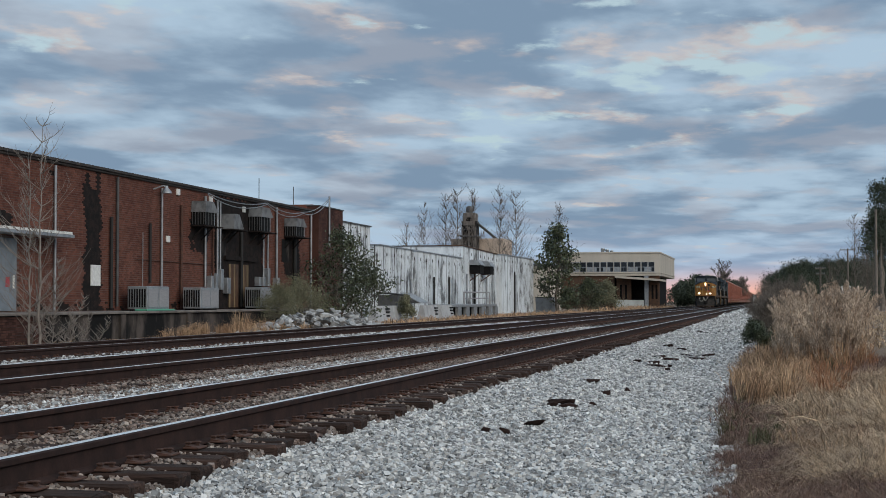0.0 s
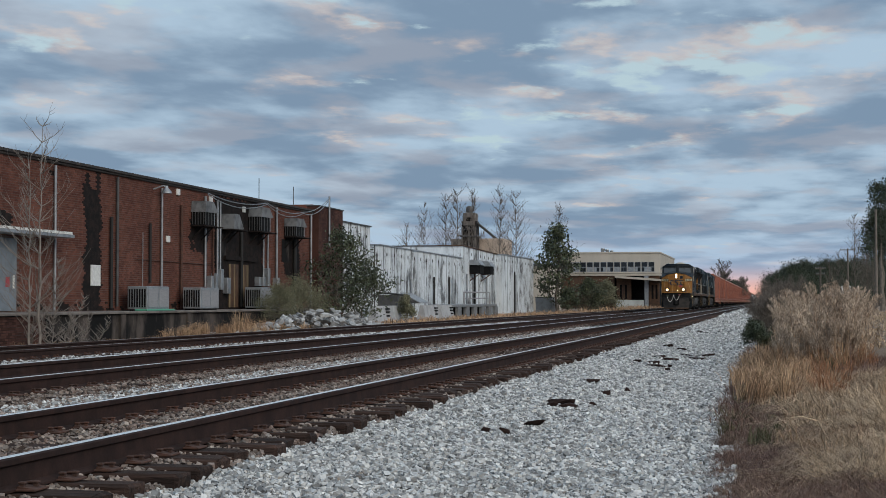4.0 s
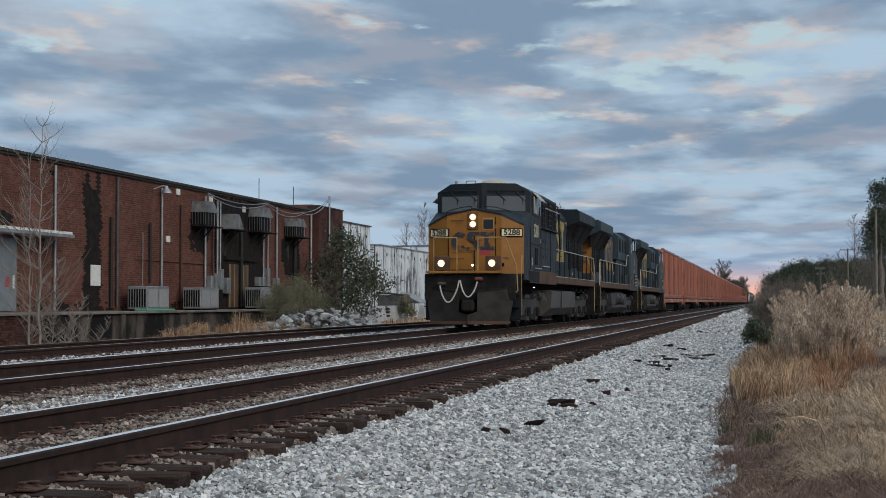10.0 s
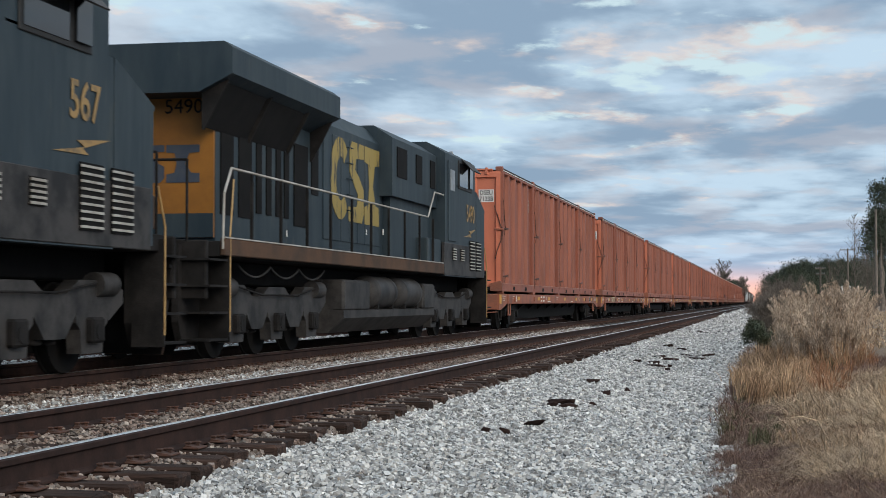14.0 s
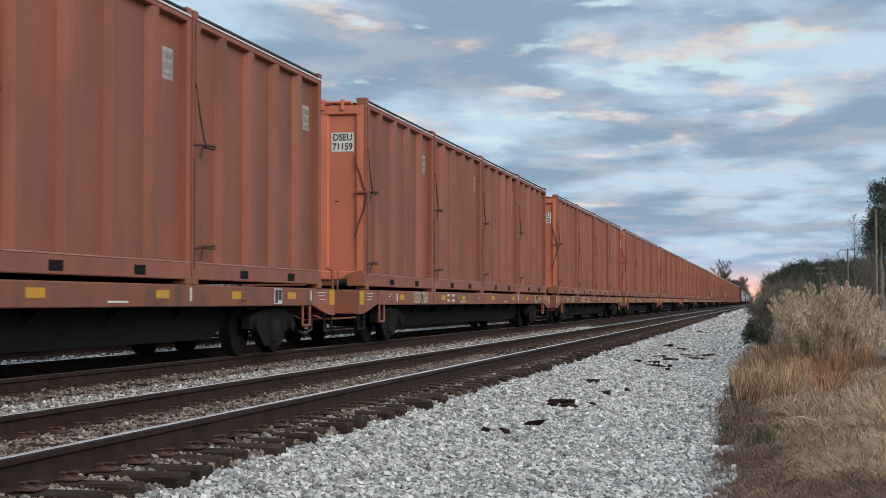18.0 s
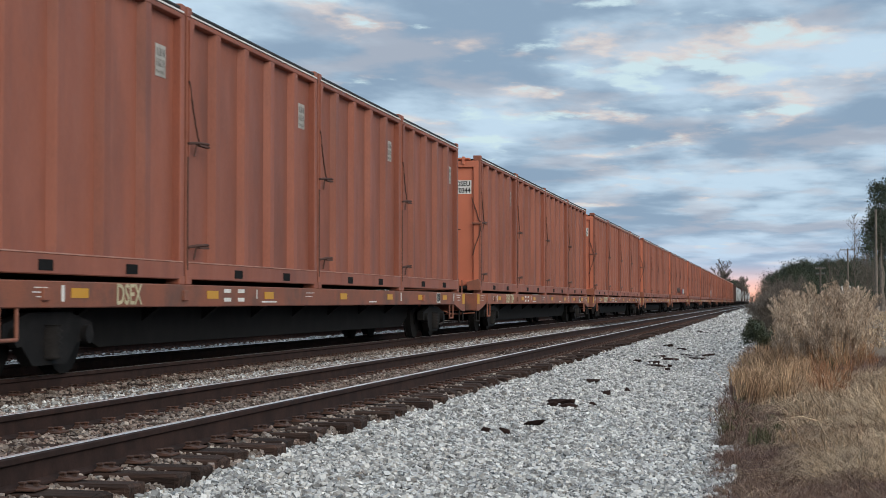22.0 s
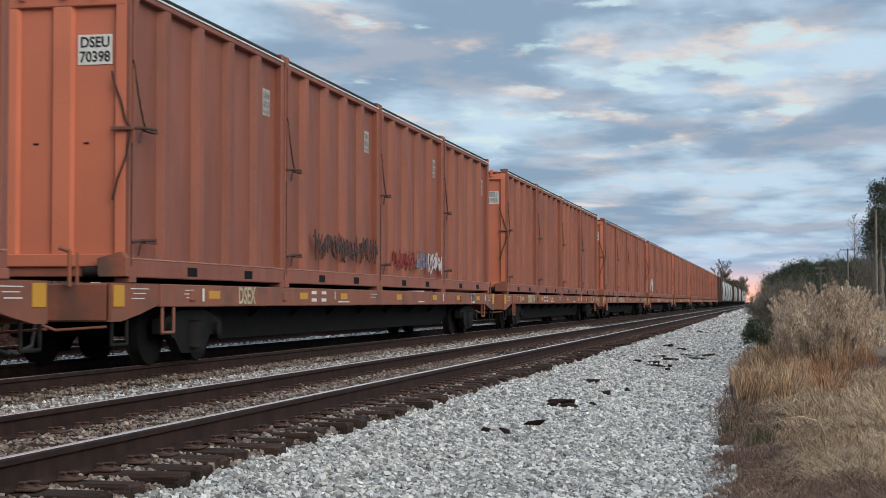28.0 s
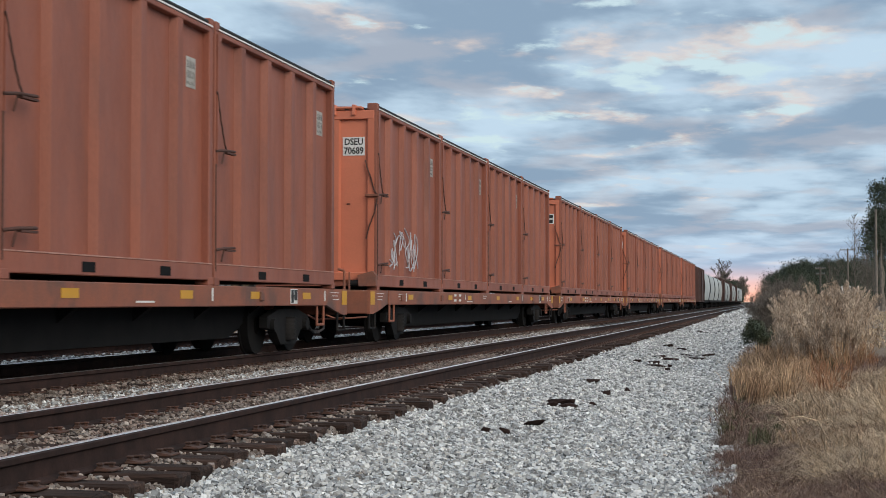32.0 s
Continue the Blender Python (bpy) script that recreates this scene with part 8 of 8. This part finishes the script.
def build_container(first):
    """An open-top steel waste container: hat posts, sunken panels, chains, a sheet under a top rail. first: its end wall can be seen."""
    c = thing("waste_container", "oxide-red steel waste container with vertical ribs, standing on a flatcar", "container", group="waste containers on the flatcars")
    z0, z1, hw = 1.245, 4.86, 1.25
    part("floor_frame", Shape().box(-1.2, 1.2, 0.02, BOX_L - 0.02, z0 + 0.08, z0 + 0.28, 0.01), RED_BOX, c)
    part("hopper_core", Shape().box(-1.11, 1.11, 0.08, BOX_L - 0.08, z0 + 0.28, z1 - 0.10), DARK_GAP, c)
    back = Shape()
    for s in (-1, 1):
        x = lambda d: s * (hw - d)
        b = lambda a, d: (min(x(a), x(d)), max(x(a), x(d)))

        def piece(name, draw, mat=RED_BOX, label=""):
            """A part of the near side; the far side is one sheet."""
            if s < 0:
                draw(back)
            else:
                part(name, draw(Shape()), mat, c, label)

        piece("side_panel", lambda q: q.box(*b(0.105, 0.135), 0.1, BOX_L - 0.1, z0 + 0.30, z1 - 0.07))
        piece("bottom_rail", lambda q: q.box(*b(-0.01, 0.12), 0.0, BOX_L, z0 + 0.07, z0 + 0.30, 0.012))
        piece("rail_lip", lambda q: q.box(*b(-0.016, -0.002), 0.05, BOX_L - 0.05, z0 + 0.295, z0 + 0.311), LIP, "pale lip on the bottom rail")
        piece("top_rail", lambda q: q.box(*b(-0.005, 0.13), 0.0, BOX_L, z1 - 0.075, z1, 0.010))
        # White bar draws the highlight along the sheet's edge.
        piece("sheet_bar", lambda q: q.box(*b(-0.016, 0.03), 0.12, BOX_L - 0.05, z1 + 0.002, z1 + 0.026), WHITE_PAINT, "pale bar for the highlight along the sheet")
        piece("sheet_hem", lambda q: q.cyl((x(0.03), 0.15, z1 + 0.062), (x(0.03), BOX_L - 0.08, z1 + 0.062), 0.034, 7), BLACK, "black rolled hem of the sheet")
        for k in range(4):
            y = 1.25 * (k + 1)
            piece("post", lambda q: q.prism([(x(0.108), y - 0.15), (x(0.012), y - 0.105), (x(0.0), y - 0.09), (x(0.0), y + 0.09), (x(0.012), y + 0.105), (x(0.108), y + 0.15)], "z", z0 + 0.30, z1 - 0.072))
        for y, w in ((0.0, 0.13), (BOX_L - 0.15, 0.15)):
            piece("corner_post", lambda q: q.box(*b(-0.005, 0.16), y, y + w, z0 + 0.05, z1 + 0.02, 0.012))
        for y in (0.0, BOX_L - 0.17):
            piece("corner_casting", lambda q: q.box(*b(-0.012, 0.2), y, y + 0.17, z1 - 0.02, z1 + 0.12, 0.012))
            piece("corner_casting", lambda q: q.box(*b(-0.014, 0.2), y, y + 0.2, z0, z0 + 0.12, 0.012))
        if s < 0:
            continue
        for y in (1.95, 4.3):
            part("fork_pocket", Shape().box(*b(-0.014, 0.05), y, y + 0.36, z0 + 0.11, z0 + 0.23), DARK_GAP, c)
        plate = part("data_plate", Shape().box(*b(0.098, 0.106), 5.47, 5.82, z1 - 0.92, z1 - 0.50), HANDRAIL, c, "pale data plate with worn dark print")
        bars = Shape()
        for row, zz in enumerate((z1 - 0.60, z1 - 0.74, z1 - 0.86)):
            for k in range(5):
                bars.box(*b(0.0945, 0.0975), 5.495 + 0.062 * k, 5.495 + 0.062 * k + (0.034 if row < 2 else 0.02), zz - (0.05 if row < 2 else 0.02), zz + (0.05 if row < 2 else 0.02))
        part("worn_print", bars, PRINT, plate, kind="stuff")
        for zz in (z0 + 0.50, z1 - 1.72):
            arm = Shape().tube([(x(-0.02), 0.02, zz), (x(-0.05), 0.30, zz + 0.03), (x(-0.05), 0.72, zz + 0.05)], 0.020, 6).box(*b(-0.065, 0.0), 0.36, 0.74, zz - 0.005, zz + 0.02)
            arm.tube([(x(-0.04), 0.30, zz + 0.03), (x(-0.03), 0.22, zz - 0.16)], 0.012, 5)
            part("latch_arm", arm, RUST_DARK, c)
        chain = [(x(-0.03), 0.42 - 0.40 * k / 10 + 0.015 * (k % 2), z1 - 1.68 + 0.80 * (k / 10) ** 1.35) for k in range(11)]
        part("chain", Shape().tube(chain, 0.013, 5), RUST_DARK, c, "rusty latch chain")
        part("strap_plate", Shape().box(*b(-0.030, -0.006), 0.035, 0.085, z1 - 1.90, z1 - 0.06).prism([(0.03, z1 - 0.06), (0.20, z1 - 0.02), (0.20, z1 - 0.10), (0.09, z1 - 0.40), (0.03, z1 - 0.42)], "x", *b(-0.034, -0.022)), RED_BOX, c, "bent brown strap plate")
        part("locking_rod", Shape().cyl((x(-0.012), 0.03, z0 + 0.2), (x(-0.012), 0.03, z1 - 1.9), 0.013, 6), RUST_DARK, c)
    part("far_side", back, RED_BOX, c)
    part("tarpaulin", Shape().prism([(-hw + 0.06, z1 + 0.01), (-0.7, z1 + 0.075), (0, z1 + 0.09), (0.7, z1 + 0.075), (hw - 0.06, z1 + 0.01)], "y", 0.12, BOX_L - 0.12), BLACK, c, "black sheet stretched over the load")
    if first:
        e = part("end_wall", Shape().box(-1.12, 1.12, 0.06, 0.10, z0 + 0.3, z1 - 0.1), RED_END_LIT, c, "orange end wall, brightened in colour for the light on it")
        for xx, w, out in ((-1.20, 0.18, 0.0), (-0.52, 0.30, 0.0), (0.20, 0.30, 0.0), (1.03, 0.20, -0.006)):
            part("end_post", Shape().prism([(xx, 0.062), (xx + 0.035, out), (xx + w - 0.035, out), (xx + w, 0.062)], "z", z0 + 0.30, z1 - 0.16), RED_END_LIT, e)
        part("end_header", Shape().box(-1.2, 1.2, -0.01, 0.1, z1 - 0.20, z1 - 0.02, 0.012), RED_END_LIT, e)
        part("end_sill_beam", Shape().box(-1.2, 1.2, -0.03, 0.1, z0 + 0.20, z0 + 0.36, 0.012), RED_END_LIT, e)
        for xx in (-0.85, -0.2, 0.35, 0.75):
            part("sheet_clamp", Shape().box(xx, xx + 0.07, -0.06, 0.10, z1 - 0.12, z1 + 0.09, 0.01).box(xx - 0.08, xx + 0.22, -0.03, 0.08, z1 - 0.01, z1 + 0.045, 0.01), RED_END_LIT, e)
        part("header_rod", Shape().cyl((-1.1, -0.03, z1 + 0.03), (0.95, -0.03, z1 + 0.03), 0.026, 8), RED_END_LIT, e)
        part("corner_latch", Shape().prism([(0.90, z0 + 0.30), (1.20, z0 + 0.38), (1.27, z0 + 0.30), (1.27, z0 + 0.08), (0.92, z0 + 0.08)], "y", -0.16, 0.0), RED_SILL, e)
        part("latch_pin", Shape().cyl((0.7, -0.09, z0 + 0.14), (1.0, -0.09, z0 + 0.14), 0.06, 10), GRIME_SHADE, e)
        for pts in ([(1.02, z1 - 1.02), (1.05, z1 - 1.15), (1.14, z1 - 1.38), (1.20, z1 - 1.62), (1.26, z1 - 1.70)], [(1.27, z1 - 1.78), (1.22, z1 - 2.05), (1.10, z1 - 2.35), (1.04, z1 - 2.60)]):
            part("latch_chain", Shape().tube([(px, -0.025, pz) for px, pz in pts], 0.014, 5), RUST_DARK, e)
        part("latch_bar", Shape().box(1.02, 1.30, -0.06, 0.0, z1 - 1.75, z1 - 1.70, 0.008), RED_SILL, e)
        for px, pz in ((-0.05, z1 - 1.9), (0.62, z1 - 1.9)):
            part("wall_stud", Shape().box(px, px + 0.07, 0.05, 0.062, pz, pz + 0.02), GRIME_SHADE, e)
    return c


PLATES = {0: "71238", 1: "71208", 2: "71159", 3: "70225", 4: "70261", 6: "70397", 10: "70284", 5: "70344", 8: "70398", 9: "70793", 11: "70689"}


def number_plate(box, text):
    """A white panel with the container's code; bars where it cannot be read."""
    pl = part("code_panel", Shape().box(0.54, 0.99, 0.048, 0.060, 4.86 - 0.92, 4.86 - 0.55), WHITE_PAINT, box, "white code panel")
    if text:
        for row, z in (("DSEU", 4.21), (text, 4.03)):
            part("code", letters(row, 0.185, BLACK, squeeze=0.88, bold=0.004), None, pl, at=Matrix.Translation((0.765, 0.045, z)) @ FACE_FRONT)
    else:
        for z in (4.21, 4.03):
            part("code_bar", Shape().box(0.58, 0.95, 0.044, 0.048, z - 0.065, z + 0.065), BLACK, pl)


SIDE_CODES = {1: "7074", 2: "7265", 3: "", 4: "", 5: "7204", 6: "7259", 8: "", 9: "7154", 10: "7174"}
car_proto = build_flatcar()
first_proto = build_container(True)
box_proto = build_container(False)
first_boxes = []
for k in range(16):
    y = CAR_0 + CAR * k
    car = car_proto if k == 0 else copy_thing(car_proto, Matrix())
    rolling(car, y)
    if k in SIDE_CODES:
        for row, yy, sq in ((("DSEX " + SIDE_CODES[k]).strip(), 6.17 if SIDE_CODES[k] else 5.72, 1.0),):
            part("car_code", letters(row, 0.35, CREAM, squeeze=0.92, bold=0.006), None, car, "white car code", Matrix.Translation((1.278, yy, 1.095)) @ FACE_X)
    for j in range(4):
        proto = first_proto if j == 0 else box_proto
        box = proto if (k == 0 and j < 2) else copy_thing(proto, Matrix())
        rolling(box, y + BOX_START + BOX_STEP * j)
        if j == 0:
            first_boxes.append(box)
            tagged(box, "oxide-red steel waste container with brightened orange end and white code panel")
        if k == 8 and j == 1 or k == 11 and j == 0 or k == 8 and j == 2:
            # looping spray-paint strokes low on the side
            rng = random.Random(k * 7 + j)
            if k == 11:
                tags = ((0.9, 3.4, 1.70, 0.85, GRAFFITI),)
            elif j == 1:
                tags = ((1.6, 5.8, 1.75, 0.50, GRAFFITI_DARK),)
            else:
                tags = ((4.5, 6.0, 1.66, 0.50, GRAFFITI), (3.3, 4.3, 1.72, 0.42, GRAFFITI_BLUE), (1.1, 3.1, 1.70, 0.40, GRAFFITI_RED))
            for y0, y1, zb, tall, paint in tags:
                g = Shape()
                yy = y0
                while yy < y1:
                    wide = tall * rng.uniform(0.45, 0.75)
                    for _ in range(2):
                        pts = [(yy + wide * rng.uniform(-0.1, 1.1), zb + tall * rng.uniform(-0.05, 1.05)) for _ in range(5)]
                        for _ in range(2):
                            # round off the corners
                            pts = [pts[0]] + [(a[0] + (c[0] - a[0]) * f, a[1] + (c[1] - a[1]) * f) for a, c in zip(pts, pts[1:]) for f in (0.25, 0.75)] + [pts[-1]]
                        g.tube([(1.260, a, c) for a, c in pts], 0.013, 4)
                    yy += wide * 0.9
                part("graffiti", g, paint, box, "scrawled spray paint")


for k, box in enumerate(first_boxes):
    number_plate(box, PLATES.get(k))


# ---- cars behind the containers ----
def covered_hopper(length, label):
    h = thing("hopper_car", label, "hopper car", group="freight cars behind the containers")
    side = []
    for a in range(-60, 61, 20):
        side.append((1.52 * math.cos(radians(a * 0.55)) + 0.0, 2.75 + 1.55 * a / 60))
    poly = [(x, z) for x, z in side] + [(0.8, 4.62), (-0.8, 4.62)] + [(-x, z) for x, z in reversed(side)]
    body = part("body", Shape().prism(poly, "y", 1.6, length - 1.6), HOPPER_GREY, h)
    # Dark sheet over the pale front; its shade is put into the colour.
    part("end_sheet", Shape().prism(poly, "y", 1.5, 1.598), GRIME_SHADE, body)
    part("roof_walk", Shape().box(-0.4, 0.4, 1.4, length - 1.4, 4.68, 4.74), GALV, body)
    for s in (-1, 1):
        part("side_sill", Shape().box(min(s * 1.25, s * 1.4), max(s * 1.25, s * 1.4), 0.7, length - 0.7, 0.95, 1.2, 0.01), GRIME_SHADE, h)
        for ye, d in ((0.75, 1), (length - 0.75, -1)):
            part("ladder", Shape().tube([(s * 1.35, ye, 1.2), (s * 1.35, ye, 4.5)], 0.03, 5).tube([(s * 0.9, ye, 1.2), (s * 0.9, ye, 4.5)], 0.03, 5), GALV, h)
    part("floor", Shape().box(-1.35, 1.35, 0.7, length - 0.7, 0.9, 1.0), DARK_GAP, h)
    for k in range(3):
        y = length * (0.28 + 0.22 * k)
        part("chute", Shape().add([(-1.1, y - 1.4, 1.2), (1.1, y - 1.4, 1.2), (1.1, y + 1.4, 1.2), (-1.1, y + 1.4, 1.2), (-0.4, y - 0.4, 0.45), (0.4, y - 0.4, 0.45), (0.4, y + 0.4, 0.45), (-0.4, y + 0.4, 0.45)],
                                  [(0, 1, 2, 3), (7, 6, 5, 4), (0, 4, 5, 1), (1, 5, 6, 2), (2, 6, 7, 3), (3, 7, 4, 0)]), GRIME_SHADE, h)
    for cy in (2.2, length - 2.2):
        freight_bogie(h, cy)
    coupler(h, 0, -1)
    coupler(h, length, 1)
    return h


def boxcar(length, label):
    b = thing("boxcar", label, "boxcar", group="freight cars behind the containers")
    body = part("body", Shape().prism([(-1.5, 1.0), (-1.5, 4.7), (-0.8, 4.95), (0.8, 4.95), (1.5, 4.7), (1.5, 1.0)], "y", 0.7, length - 0.7), BOXCAR_BROWN, b)
    for s in (-1, 1):
        for k in range(12):
            y = 1.2 + (length - 2.4) * k / 11
            part("side_rib", Shape().box(min(s * 1.5, s * 1.54), max(s * 1.5, s * 1.54), y - 0.05, y + 0.05, 1.1, 4.65), BOXCAR_BROWN, body)
        part("sliding_door", Shape().box(min(s * 1.54, s * 1.6), max(s * 1.54, s * 1.6), length / 2 - 1.5, length / 2 + 1.5, 1.1, 4.5, 0.02), BOXCAR_BROWN, body)
    for cy in (2.4, length - 2.4):
        freight_bogie(b, cy)
    coupler(b, 0, -1)
    coupler(b, length, 1)
    return b


tail = CAR_0 + CAR * 16
box_car = boxcar(16.5, "dark brown steel boxcar behind the containers")
hopper = covered_hopper(18.0, "pale grey covered hopper car near the end of the train")
rolling(box_car, tail)
tail += 16.5
rolling(hopper, tail)
tail += 18.0
for kind in "hhhbhhbhhbhhhh":
    if kind == "h":
        rolling(copy_thing(hopper, Matrix()), tail)
        tail += 18.0
    else:
        rolling(copy_thing(box_car, Matrix()), tail)
        tail += 16.5


def motions():
    """The train rolls by at an even pace."""
    for ob, y, turned, z in movers:
        walk(ob, [(t, pose(TRAIN_X, y - SPEED * t, z, 0, 0, 180 if turned else 0)) for t in (0.0, 16.0, 32.0)])


motions()
